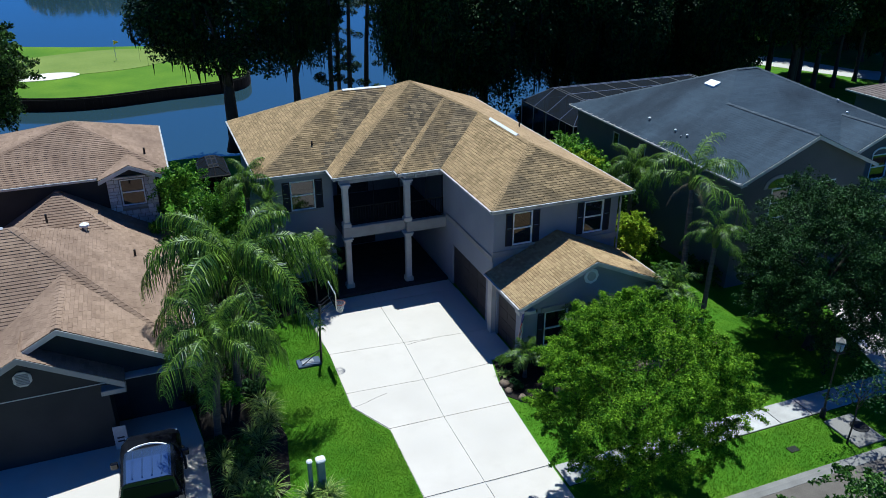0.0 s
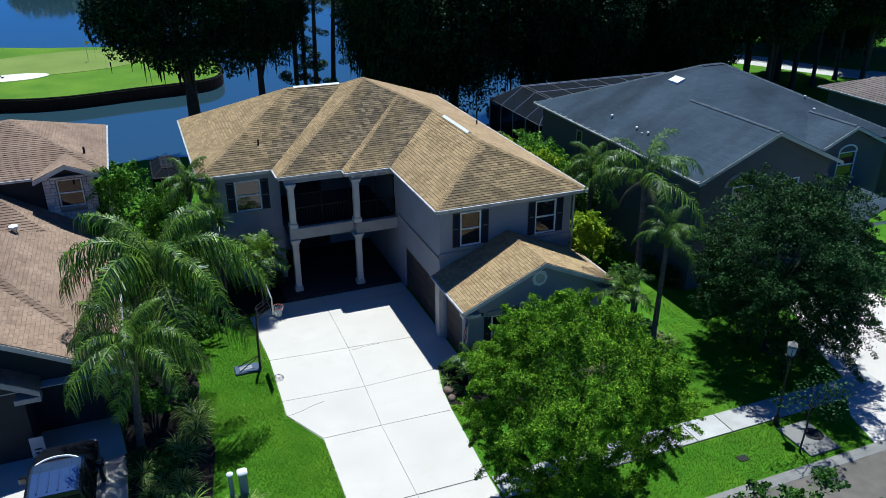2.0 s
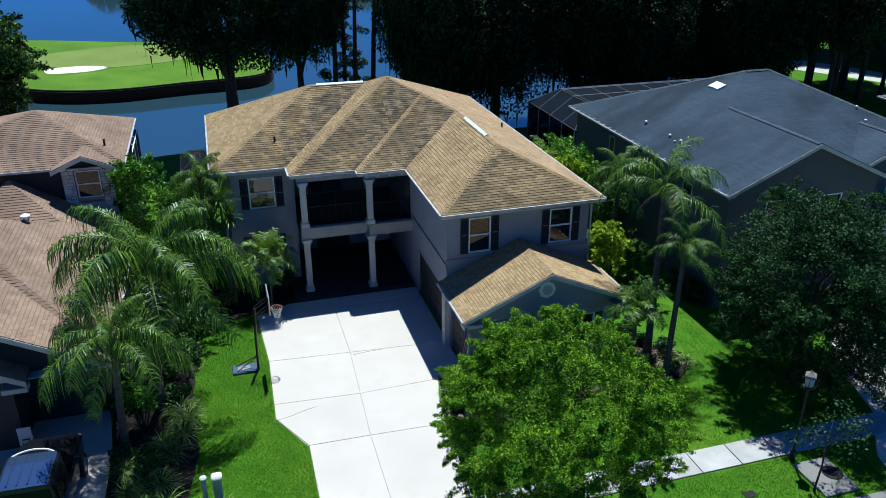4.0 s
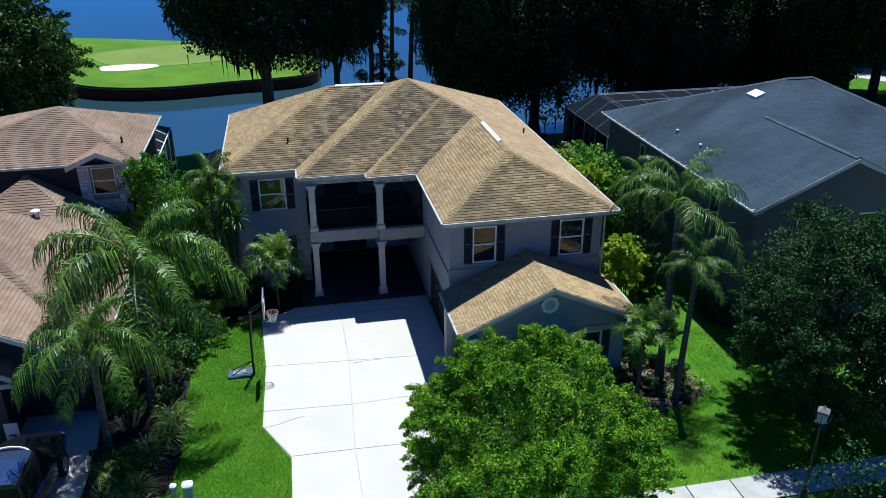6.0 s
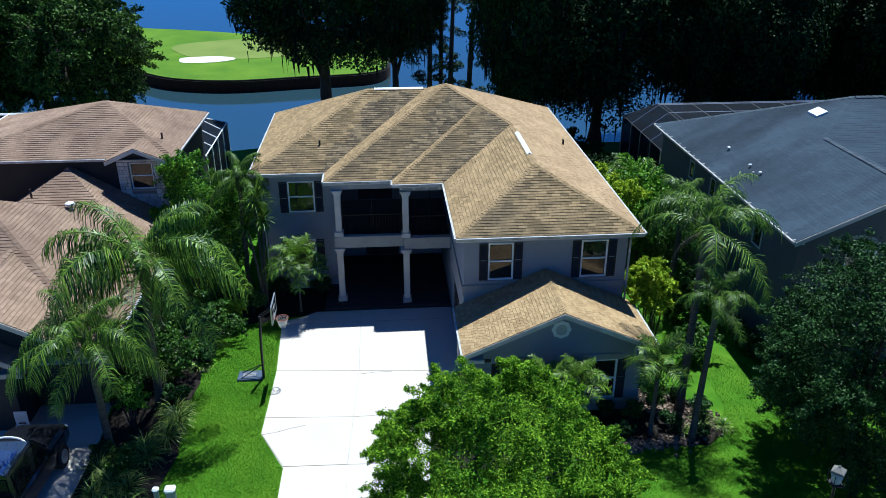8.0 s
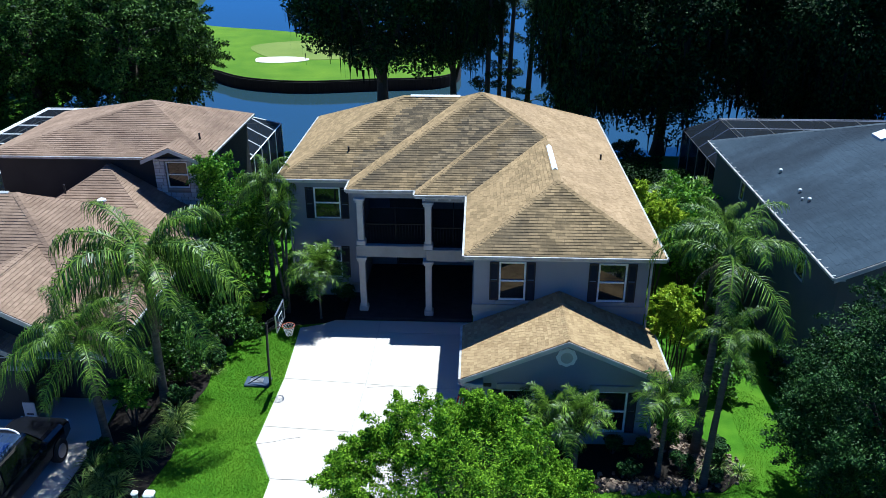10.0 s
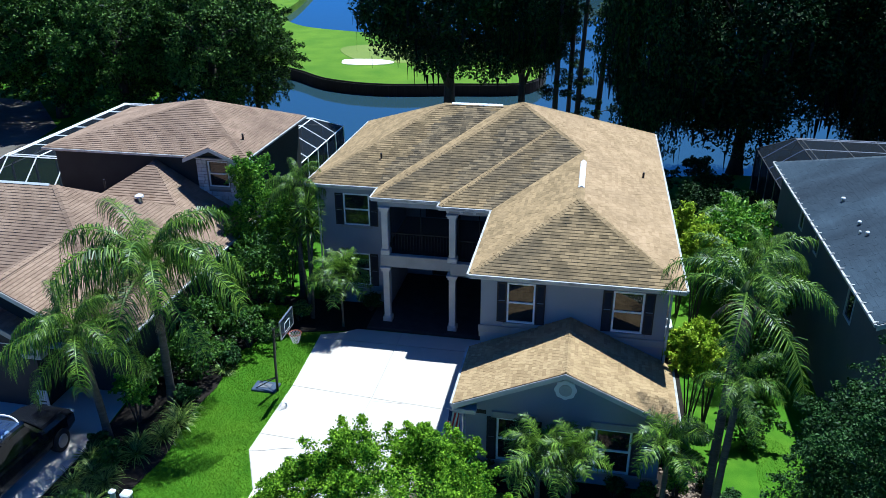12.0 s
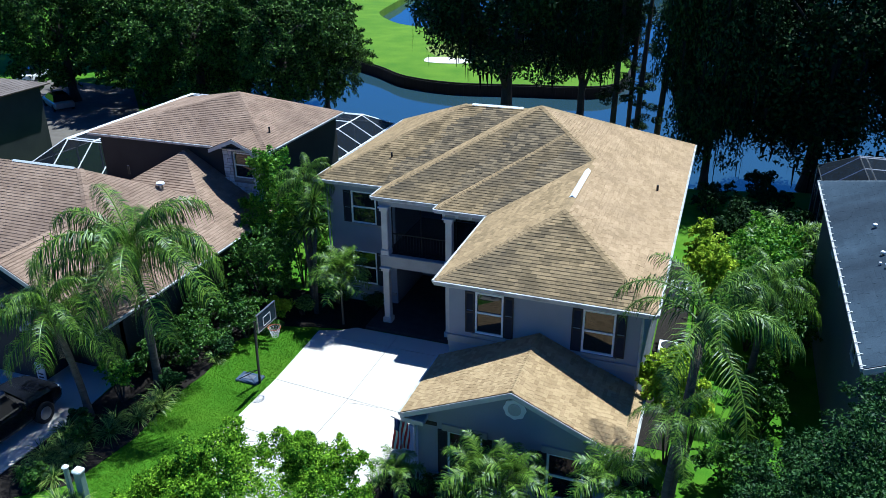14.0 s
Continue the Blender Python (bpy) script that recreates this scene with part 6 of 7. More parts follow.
palm("tall queen palm with broad crown between the houses", (21.7, 24.25, 0), 6.9, 3.1, 12, 55, 0.15, (0.25, 0.55), "queen palms between the houses", STIFF_FRONDS)
palm("queen palm with lower crown between the houses", (21.55, 22.6, 0), 5.2, 1.8, 12, 56, 0.12, (0.15, 0.05), "queen palms between the houses", STIFF_FRONDS)
palm("queen palm with dense crown behind the wing", (23.8, 31.6, 0), 4.6, 2.2, 16, 57, 0.14, (0.2, 0.2), "queen palms between the houses")
palm("feathery green clumping palm between the houses", (25.2, 42.6, 0), 1.6, 2.5, 24, 64, 0.1, (0, 0), "", SMALL_FRONDS)
palm("feathery green clumping palm between the houses", (24.2, 39.2, 0), 1.8, 2.3, 22, 65, 0.1, (0, 0), "", SMALL_FRONDS)
palm("short palm at the garage corner", (20.2, 23.0, 0), 2.7, 1.4, 15, 59, 0.09, (0, 0), "dwarf palms", SMALL_FRONDS)
palm("dwarf palm under the garage window", (16.55, 23.2, 0), 1.7, 1.5, 18, 60, 0.09, (0, 0), "dwarf palms", SMALL_FRONDS)
palm("dwarf palm under the garage window", (17.5, 23.1, 0), 1.9, 1.4, 18, 61, 0.09, (0, 0), "dwarf palms", SMALL_FRONDS)
palm("dwarf palm in the bed by the drive", (13.75, 23.5, 0), 0.75, 1.1, 15, 62, 0.09, (0, 0), "dwarf palms", SMALL_FRONDS)


def yucca(label, at, heads, seed):
    """Bare stems, each with a ball of stiff sword leaves."""
    r = np.random.RandomState(seed)
    t = thing("yucca", label, "yucca", at)
    for x, y, z, size, count in heads:
        part("stem", Mesh().tube([(0.04 * x, 0.04 * y, -0.05), (x * 0.5, y * 0.5, z * 0.55), (x, y, z)], [0.09, 0.06, 0.05], 8), M_PALMBARK, t, smooth=True)
        out = []
        for k in range(count):
            d = unit(r.normal(size=3) + np.array([0, 0, 0.45]))
            side = unit(np.cross(d, [0.1, 0.2, 1.0])) * 0.03
            ln = size * (0.75 + 0.4 * r.rand())
            p = np.array([x, y, z])
            for seg, (w0, w1) in enumerate(((0.7, 1.0), (1.0, 0.8), (0.8, 0.1))):
                q = p + d * ln / 3
                out.append([p - side * w0, p + side * w0, q + side * w1, q - side * w1])
                p, d = q, unit(d - np.array([0, 0, 0.16]))
        part("leaf_head", quads_mesh("leaf_head", np.array(out), M_FROND), None, t, "ball of stiff green sword leaves")
    return t


yucca("tall yucca with stiff rosettes on bare stems at the house corner", (5.75, 33.2, 0), ((-0.2, 0.75, 5.0, 0.95, 170), (-0.6, 0.4, 4.0, 0.8, 130), (0.15, 0.3, 4.3, 0.75, 120)), 58)


def shrub(label, at, rx, ry, rz, zc, n_leaves, leaf, material, seed, n_clumps=14, group=""):
    s = thing("shrub", label, "shrub", at, group)
    r = random.Random(seed)
    for k in range(5):
        a = k * 1.26 + r.uniform(-0.3, 0.3)
        part("stem", Mesh().tube([(0.04 * math.cos(a), 0.04 * math.sin(a), -0.05), (rx * 0.3 * math.cos(a), ry * 0.3 * math.sin(a), zc * 0.6), (rx * 0.5 * math.cos(a), ry * 0.5 * math.sin(a), zc)], [0.035, 0.025, 0.01], 5), M_BARK, s)
    part("crown", leaves("crown", clumps(seed, rx, ry, rz, zc, n_clumps, 0.25, 0.45, -0.85), n_leaves, leaf, material, seed, shell=0.22, spray=7 if n_leaves > 2000 else 0), None, s)
    return s


shrub("tall glossy green shrub tree between the two houses", (2.5, 36.2, 0), 2.2, 1.5, 2.9, 3.5, 20000, 0.14, M_LEAF_SHRUB, 71, 34)
shrub("green shrub in the gap between the houses", (3.3, 39.4, 0), 1.3, 1.3, 1.6, 1.8, 4500, 0.16, M_LEAF_MID, 171, 20)
shrub("green shrub in the gap between the houses", (3.7, 42.6, 0), 1.3, 1.4, 1.4, 1.6, 4000, 0.16, M_LEAF_MID, 172, 20)
shrub("glossy green shrub tree beside the house corner", (3.9, 35.4, 0), 1.3, 1.2, 2.1, 3.2, 7000, 0.14, M_LEAF_SHRUB, 173, 24)
shrub("dark green shrub against the low house wall", (2.0, 30.6, 0), 0.9, 1.6, 1.1, 1.2, 3200, 0.15, M_LEAF_MID, 174, 18)
shrub("dark green shrub against the low house wall", (1.9, 27.4, 0), 0.8, 1.2, 0.9, 1.0, 2600, 0.14, M_LEAF_MID, 175, 16)
shrub("dense green shrub beside the lower roof", (3.3, 33.0, 0), 1.6, 1.5, 1.9, 2.2, 6500, 0.16, M_LEAF_MID, 72, 26)
shrub("green shrub below the palms", (3.9, 30.4, 0), 1.1, 1.1, 1.1, 1.2, 3000, 0.14, M_LEAF_MID, 73, 16)
shrub("low dark shrub under the palms", (2.9, 28.2, 0), 1.2, 1.2, 0.9, 1.0, 2600, 0.14, M_LEAF_MID, 74, 16)
shrub("bright green rounded shrub by the drive of the neighbour", (2.1, 24.85, 0), 0.75, 0.7, 0.65, 1.45, 2400, 0.12, M_LEAF_SHRUB, 75, 14)
for i, (x, y, s) in enumerate(((1.3, 26.3, 1), (1.35, 29.0, 1.1), (2.1, 29.2, 1), (3.2, 29.4, 1), (1.5, 32.4, 1.2), (2.3, 31.8, 1.1), (3.9, 28.9, 0.8), (4.6, 31.2, 0.8), (1.5, 23.4, 0.6), (2.6, 20.2, 0.8), (3.3, 26.2, 0.8), (2.4, 22.6, 0.8))):
    shrub("low dark green leafy shrub in the palm bed", (x, y, 0), 0.65 * s, 0.65 * s, 0.5 * s, 0.5 * s, 1500, 0.12, M_LEAF_MID if i % 2 else M_LEAF_DARK, 180 + i, 12, "palm bed shrubs")
shrub("low shrub with pale variegated leaves by the house corner", (4.3, 32.2, 0), 0.7, 0.6, 0.5, 0.7, 1300, 0.13, M_LEAF_YEL, 76, 10)
shrub("low shrub with pale leaves by the house corner", (5.2, 32.9, 0), 0.6, 0.5, 0.45, 0.6, 1100, 0.12, M_STRAP, 77, 10)
shrub("low dark shrub along the house wall", (6.3, 34.4, 0), 0.9, 0.45, 0.5, 0.55, 1600, 0.1, M_LEAF_DARK, 78, 12)
shrub("low dark shrub along the house wall", (8.1, 34.4, 0), 0.7, 0.45, 0.45, 0.5, 1300, 0.1, M_LEAF_DARK, 79, 12)
shrub("clipped yellow-green shrub on a bare stem beside the house", (21.45, 27.95, 0), 1.05, 1.05, 1.1, 3.4, 16000, 0.13, M_LEAF_YEL, 80, 22)
shrub("smaller yellow-green shrub beside the house", (22.1, 28.6, 0), 0.6, 0.6, 0.8, 2.2, 1600, 0.15, M_LEAF_YEL, 81, 12)
shrub("tall yellow-green shrub against the house side", (22.1, 34.0, 0), 0.9, 1.2, 1.2, 4.4, 5500, 0.15, M_LEAF_YEL, 82, 18)
shrub("tall yellow-green shrub against the house side", (21.8, 36.6, 0), 0.8, 0.9, 1.1, 4.2, 4200, 0.15, M_LEAF_YEL, 182, 16)
shrub("tall dense green shrub between the houses", (23.9, 36.2, 0), 1.5, 1.9, 2.1, 2.8, 8000, 0.17, M_LEAF_SHRUB, 83, 30)
shrub("tall feathery green shrub between the houses", (24.1, 38.8, 0), 1.8, 2.2, 2.3, 2.9, 8500, 0.17, M_LEAF_SHRUB, 84, 30)
shrub("green shrub between the houses", (24.6, 34.0, 0), 1.3, 1.5, 1.9, 2.4, 5500, 0.16, M_LEAF_MID, 85, 22)
shrub("green shrub near the palms", (24.4, 30.6, 0), 1.1, 1.1, 1.2, 1.4, 4000, 0.16, M_LEAF_MID, 86, 20)
shrub("low green shrub under the palms", (23.4, 27.6, 0), 1.0, 0.9, 0.9, 0.9, 2600, 0.14, M_LEAF_MID, 87, 14)
shrub("dark green hedge along the neighbour's wall", (26.0, 28.2, 0), 0.45, 1.5, 0.6, 0.6, 2600, 0.13, M_LEAF_DARK, 88, 22)
for i, (x, y, s) in enumerate(((14.8, 24.0, 1), (15.7, 24.1, 0.9), (17.4, 24.05, 1), (18.9, 24.1, 0.95), (19.8, 23.9, 1), (15.2, 22.9, 0.8), (19.3, 22.9, 0.8), (20.9, 24.9, 0.9), (13.3, 24.5, 0.7), (13.1, 22.9, 0.6), (14.2, 22.3, 0.7))):
    shrub("low dark green foundation shrub along the garage", (x, y, 0), 0.5 * s, 0.42 * s, 0.4 * s, 0.42 * s, 900, 0.1, M_LEAF_MID if i % 3 else M_LEAF_DARK, 90 + i, 10, "foundation shrubs")
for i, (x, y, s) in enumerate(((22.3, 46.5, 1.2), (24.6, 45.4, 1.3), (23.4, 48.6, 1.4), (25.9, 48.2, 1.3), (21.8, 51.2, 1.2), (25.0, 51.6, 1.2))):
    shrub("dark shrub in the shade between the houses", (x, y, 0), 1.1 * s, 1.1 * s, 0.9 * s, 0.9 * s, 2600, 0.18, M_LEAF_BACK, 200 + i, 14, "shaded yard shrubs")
for i, (x, y, q) in enumerate(((22.3, 23.9, 0.8), (21.0, 23.3, 0.8), (22.4, 24.3, 0.7), (21.7, 24.9, 0.7), (20.9, 25.9, 0.8), (22.0, 22.7, 0.6))):
    shrub("low dark shrub among the pebbles under the palms", (x, y, 0), 0.55 * q, 0.5 * q, 0.45 * q, 0.5 * q, 900, 0.1, M_LEAF_DARK, 230 + i, 10, "pebble bed shrubs")
shrub("leafy shrub at the garage corner", (20.8, 24.4, 0), 0.5, 0.5, 0.7, 0.9, 1500, 0.12, M_LEAF_SHRUB, 110, 12)
for i, (x, y) in enumerate(((-17, 56), (-10, 56.3), (-4, 55.8), (8.5, 55.5), (24.6, 55.8), (30.5, 56.4), (38, 56))):
    shrub("dark shrub on the lake bank", (x, y, 0), 1.0, 0.9, 0.9, 0.9, 1500, 0.2, M_LEAF_BACK, 120 + i, 12, "bank shrubs")


def straps(label, at, count, length, seed, width=0.05, group="", spread=0.9, material=None):
    """A tuft of arching strap leaves."""
    r = np.random.RandomState(seed)
    t = thing("strap_leaf_plant", label, "plant", at, group)
    out = []
    for k in range(count):
        a = r.rand() * 2 * np.pi
        el = 1.35 - r.rand() * spread
        ln = length * (0.6 + 0.5 * r.rand())
        side = np.array([-np.sin(a), np.cos(a), 0]) * width * 0.5
        p = np.array([np.cos(a), np.sin(a), 0]) * 0.05 * r.rand()
        for seg in range(4):
            q = p + np.array([np.cos(a) * np.cos(el), np.sin(a) * np.cos(el), np.sin(el)]) * ln / 4
            w0, w1 = 1 - seg / 4.3, 1 - (seg + 1) / 4.3
            out.append([p - side * w0, p + side * w0, q + side * w1, q - side * w1])
            p = q
            el -= 0.42
    part("leaves", quads_mesh("leaves", np.array(out), material or M_STRAP), None, t)
    return t


for i, (x, y, n, ln) in enumerate(((3.6, 24.9, 150, 1.05), (3.4, 25.6, 110, 0.95), (3.45, 24.1, 120, 0.95), (3.05, 23.1, 120, 0.95), (2.8, 23.7, 110, 0.9), (2.5, 22.6, 120, 1.0), (1.65, 22.6, 120, 0.9),
                                   (2.2, 21.9, 110, 1.0), (2.8, 21.6, 110, 0.95), (1.8, 21.4, 100, 0.95), (3.0, 20.6, 110, 0.95), (2.1, 20.6, 100, 0.9), (4.62, 19.75, 150, 0.95), (4.1, 19.7, 120, 0.9),
                                   (3.7, 28.4, 70, 0.7), (22.3, 23.5, 60, 0.7), (21.4, 23.0, 50, 0.6), (22.9, 23.2, 60, 0.6), (13.0, 23.9, 50, 0.5))):
    straps("pale-edged arching strap-leaf plant in the mulch", (x, y, 0.01), n, ln, 150 + i, group="bed edging plants")

# a young street tree by the kerb
sap = tree("slender young tree with sparse dark leaves by the kerb", (22.65, 15.55, 0), 1.2, 1.2, 1.0, 2.3, 2.0, 0.035, 650, 0.12, M_LEAF_DARK, 140, 12)


tree("small olive-green street tree across the road", (13.5, 7.5, 0), 2.1, 2.0, 2.0, 6.1, 4.8, 0.11, 26000, 0.09, M_LEAF_MID, 141, 40, low_cut=-0.8, small=0.18, large=0.3, core=0.5, spray=6)

# street lamp on the verge
lamp = thing("street_lamp", "dark post-top street lamp with a pale square lantern", "street lamp", (23.0, 17.05, 0))
part("base", Mesh().tube([(0, 0, -0.05), (0, 0, 0.35), (0, 0, 0.42)], [0.11, 0.1, 0.05], 10), M_POLE, lamp)
part("pole", Mesh().tube([(0, 0, 0.4), (0, 0, 2.9)], 0.04, 10), M_POLE, lamp)
head = part("lantern", Mesh().box(-0.16, 0.16, -0.16, 0.16, 2.9, 2.93).prism([(-0.02, -0.17, 3.28), (0.02, -0.17, 3.28), (0.17, -0.02, 3.28), (0.17, 0.02, 3.28), (0.02, 0.17, 3.28), (-0.02, 0.17, 3.28), (-0.17, 0.02, 3.28), (-0.17, -0.02, 3.28)], (0, 0, 0.03)), M_POLE, lamp)
for sx, sy in ((-1, -1), (1, -1), (1, 1), (-1, 1)):
    part("bar", Mesh().tube([(sx * 0.13, sy * 0.13, 2.93), (sx * 0.17, sy * 0.17, 3.29)], 0.012, 5), M_POLE, head)
part("globe", Mesh().tube([(0, 0, 2.935), (0, 0, 3.0), (0, 0, 3.2), (0, 0, 3.275)], [0.1, 0.13, 0.15, 0.12], 12), M_PLAQUE, head, "pale frosted globe")
# kerb grey on the cap stands in for shade from the oak
part("cap", Mesh().tube([(0, 0, 3.31), (0, 0, 3.36), (0, 0, 3.46), (0, 0, 3.52)], [0.24, 0.22, 0.06, 0.015], 4), M_KERB, head, "pointed cap greyed for the oak's shade")


def lawn_blades(seed, n, outline, x0, x1, y0, y1, hole=()):
    r = np.random.RandomState(seed)
    x = x0 + (x1 - x0) * r.rand(n)
    y = y0 + (y1 - y0) * r.rand(n)
    ok = np.array([inside(outline, a, b) and not any(inside(h, a, b) for h in hole) for a, b in zip(x, y)])
    x, y = x[ok], y[ok]
    m = len(x)
    a = r.rand(m) * 2 * np.pi
    h = 0.02 + 0.035 * r.rand(m)
    sd = np.stack([np.cos(a), np.sin(a), np.zeros(m)], 1) * 0.011
    p = np.stack([x, y, np.zeros(m)], 1)
    tip = p + np.stack([r.normal(size=m) * 0.03, r.normal(size=m) * 0.03, h], 1)
    return np.stack([p - sd, p + sd, tip + sd * 0.2, tip - sd * 0.2], 1)


LAWN_L = [(4.3, 18.4), (7.5, 18.4), (7.6, 22.2), (6.6, 24.1), (6.7, 28), (6.5, 31.9), (6.2, 32.0), (4.4, 31.5), (3.6, 29.8), (3.9, 27.4), (3.7, 25.8), (4.0, 23.2), (3.6, 20.6)]
LAWN_R = [(12.3, 18.4), (28, 18.4), (27.5, 21), (26, 26.5), (24, 28.3), (23.6, 27), (23.4, 24.2), (22.2, 22.6), (20, 22.4), (14.6, 21.6), (13, 21.9), (12.5, 22.4)]
bl = np.concatenate([lawn_blades(1, 60000, LAWN_L, 3.5, 7.7, 18.3, 32), lawn_blades(2, 70000, LAWN_R, 12.2, 28.1, 18.3, 28.4), lawn_blades(3, 26000, [(12.3, 14.95), (25.2, 14.95), (25.7, 17.2), (12.3, 17.2)], 12.2, 25.8, 14.9, 17.3)])
tagged(part("lawn_grass", quads_mesh("lawn_grass", bl, M_BLADE)), "short green lawn grass blades on the front lawn", "grass", kind="stuff")

# unseen wood and shore across the lake, added to darken the water's reflections
shore = structure("unseen_far_shore", Mesh().prism([(-20, 188, -1.2), (160, 170, -1.2), (170, 215, -1.2), (-20, 215, -1.2)], (0, 0, 1.4)), M_GRASS, "unseen grassy shore added under the far wood", "shore")
rr = random.Random(77)
belt = [(x, 196 - 0.1 * x + rr.uniform(-3, 5), rr.uniform(2, 4), rr.uniform(4, 6.5), rr.uniform(3, 5), rr.uniform(2.5, 4)) for x in [-16 + 3.4 * k for k in range(50)]]
tagged(part("far_wood", leaves("far_wood", belt, 26000, 1.3, M_LEAF_BACK, 78, shell=0.3)), "unseen wood added to darken the lake's reflections", "trees", kind="stuff")

# ---- loose things in front of the house ----
hoop = thing("basketball_hoop", "portable basketball hoop with a clear backboard at the drive edge", "basketball hoop", (6.3, 27.6, 0))
part("base", Mesh().soft_box(-1.0, -0.02, -0.2, 0.42, 0.0, 0.1, 0.03), M_BLUEBASE, hoop, "blue-grey plastic water base")
part("base_recess", Mesh().soft_box(-0.8, -0.3, -0.03, 0.25, 0.101, 0.115, 0.005), M_METAL, hoop)
part("pole", Mesh().tube([(0.0, 0, 0.02), (0.03, 0, 1.4), (0.1, 0, 2.75)], 0.05, 10), M_POLE, hoop, "black steel pole")
part("brace", Mesh().tube([(-0.85, 0.3, 0.09), (0.0, 0.02, 0.62)], 0.018, 6), M_POLE, hoop)
part("brace", Mesh().tube([(-0.85, -0.12, 0.09), (0.0, -0.02, 0.62)], 0.018, 6), M_POLE, hoop)
for z in (2.4, 2.75):
    for y in (-0.12, 0.12):
        part("arm", Mesh().tube([(0.09, y, z), (0.62, y, z + 0.36)], 0.018, 6), M_POLE, hoop)
M_CLEAR = glassy("clear_board", (0.03, 0.045, 0.05), 0.08, 1.5)
bb = part("backboard", Mesh().soft_box(0.63, 0.66, -0.62, 0.58, 2.72, 3.42, 0.01), M_CLEAR, hoop, "grey see-through backboard")
for y0, y1, z0, z1 in ((-0.64, 0.6, 2.7, 2.74), (-0.64, 0.6, 3.4, 3.44), (-0.64, -0.6, 2.74, 3.4), (0.56, 0.6, 2.74, 3.4)):
    part("edging", Mesh().box(0.622, 0.67, y0, y1, z0, z1), M_METAL, bb)
for y0, y1, z0, z1 in ((-0.27, 0.23, 2.8, 2.83), (-0.27, 0.23, 3.14, 3.17), (-0.27, -0.24, 2.83, 3.14), (0.2, 0.23, 2.83, 3.14)):
    part("square_line", Mesh().box(0.661, 0.666, y0, y1, z0, z1), M_WHITE, bb)
cx, cy, cz = 0.93, 0.0, 2.66
part("rim", Mesh().tube([(cx + 0.23 * math.cos(a), cy + 0.23 * math.sin(a), cz) for a in (2 * math.pi * k / 24 for k in range(24))], 0.013, 6, closed=True).tube([(0.665, 0.08, cz), (0.75, 0.1, cz)], 0.012, 5).tube([(0.665, -0.08, cz), (0.75, -0.1, cz)], 0.012, 5), M_RIM, hoop, "orange steel rim")
net = Mesh()
for k in range(12):
    a0 = 2 * math.pi * k / 12
    for s in (-1, 1):
        net.tube([(cx + (0.225 - 0.03 * j) * math.cos(a0 + s * 0.26 * j), cy + (0.225 - 0.03 * j) * math.sin(a0 + s * 0.26 * j), cz - 0.1 * j) for j in range(5)], 0.007, 4)
part("net", net, M_NET, hoop, "white cord net")

for x, y, w, d, h, cap in ((4.59, 20.25, 0.13, 0.12, 1.12, 0.1), (4.21, 20.15, 0.07, 0.07, 1.25, 0.07)):
    b = thing("utility_pedestal", "pale green utility pedestal with a white cap on the lawn", "utility box", (x, y, 0), "utility pedestals")
    part("body", Mesh().soft_box(-w, w, -d, d, 0, h, 0.03), M_UTIL, b)
    part("cap", Mesh().soft_box(-w - 0.03, w + 0.03, -d - 0.03, d + 0.03, h + 0.001, h + cap, 0.05), M_WHITE, b, "white cap")

# flag hanging from a short staff on the garage corner
fl = thing("flag", "striped red and white flag hanging from a short staff", "flag", (14.05, 24.5, 0))
part("staff", Mesh().tube([(0.0, 0.0, 2.1), (-0.42, -0.85, 3.0)], 0.016, 6), M_METAL, fl)
part("bracket", Mesh().soft_box(-0.05, 0.05, -0.06, 0.0, 2.02, 2.16, 0.01), M_METAL, fl)


def cloth(u, v):
    """A place on the hanging cloth; u across the stripes, v along them down."""
    x = -0.13 - 0.26 * u - 0.06 * v + 0.06 * math.sin(u * 8 + v * 3)
    y = -0.27 - 0.52 * u + 0.03 * math.sin(u * 5 + v * 6) + 0.12 * v
    z = 2.37 + 0.56 * u - 1.05 * v - 0.22 * u * v
    return (x, y, z)


for k in range(13):
    m = Mesh()
    n = 10
    v0 = 0.4 if k >= 6 else 0.0
    for i in range(n):
        va, vb = v0 + (1 - v0) * i / n, v0 + (1 - v0) * (i + 1) / n
        m.poly([cloth(k / 13, va), cloth((k + 1) / 13, va), cloth((k + 1) / 13, vb), cloth(k / 13, vb)])
    part("stripe", m, M_RED if k % 2 == 0 else M_FLAGWHITE, fl)
m = Mesh()
for i in range(4):
    for j in range(4):
        ua, ub, va, vb = 6 / 13 + 7 / 13 * i / 4, 6 / 13 + 7 / 13 * (i + 1) / 4, 0.4 * j / 4, 0.4 * (j + 1) / 4
        m.poly([cloth(ua, va), cloth(ub, va), cloth(ub, vb), cloth(ua, vb)])
part("canton", m, M_FLAGBLUE, fl)

# black pickup in the neighbour's drive, nose to the garage
truck = thing("pickup_truck", "black crew-cab pickup parked nose-in on the neighbour's drive", "pickup truck", (-0.6, 21.1, 0.03), turn=-2)
truck.scale = (1.0, 1.0, 1.06)


def loft(rings, material, name, parent, label="", smooth=True):
    m = Mesh()
    k = len(rings[0])
    for r_ in rings:
        m.v += [tuple(p) for p in r_]
    for i in range(len(rings) - 1):
        for j in range(k):
            m.f.append((i * k + j, i * k + (j + 1) % k, (i + 1) * k + (j + 1) % k, (i + 1) * k + j))
    m.f.append(tuple(range(k - 1, -1, -1)))
    m.f.append(tuple((len(rings) - 1) * k + j for j in range(k)))
    return part(name, m, material, parent, label, smooth=False)


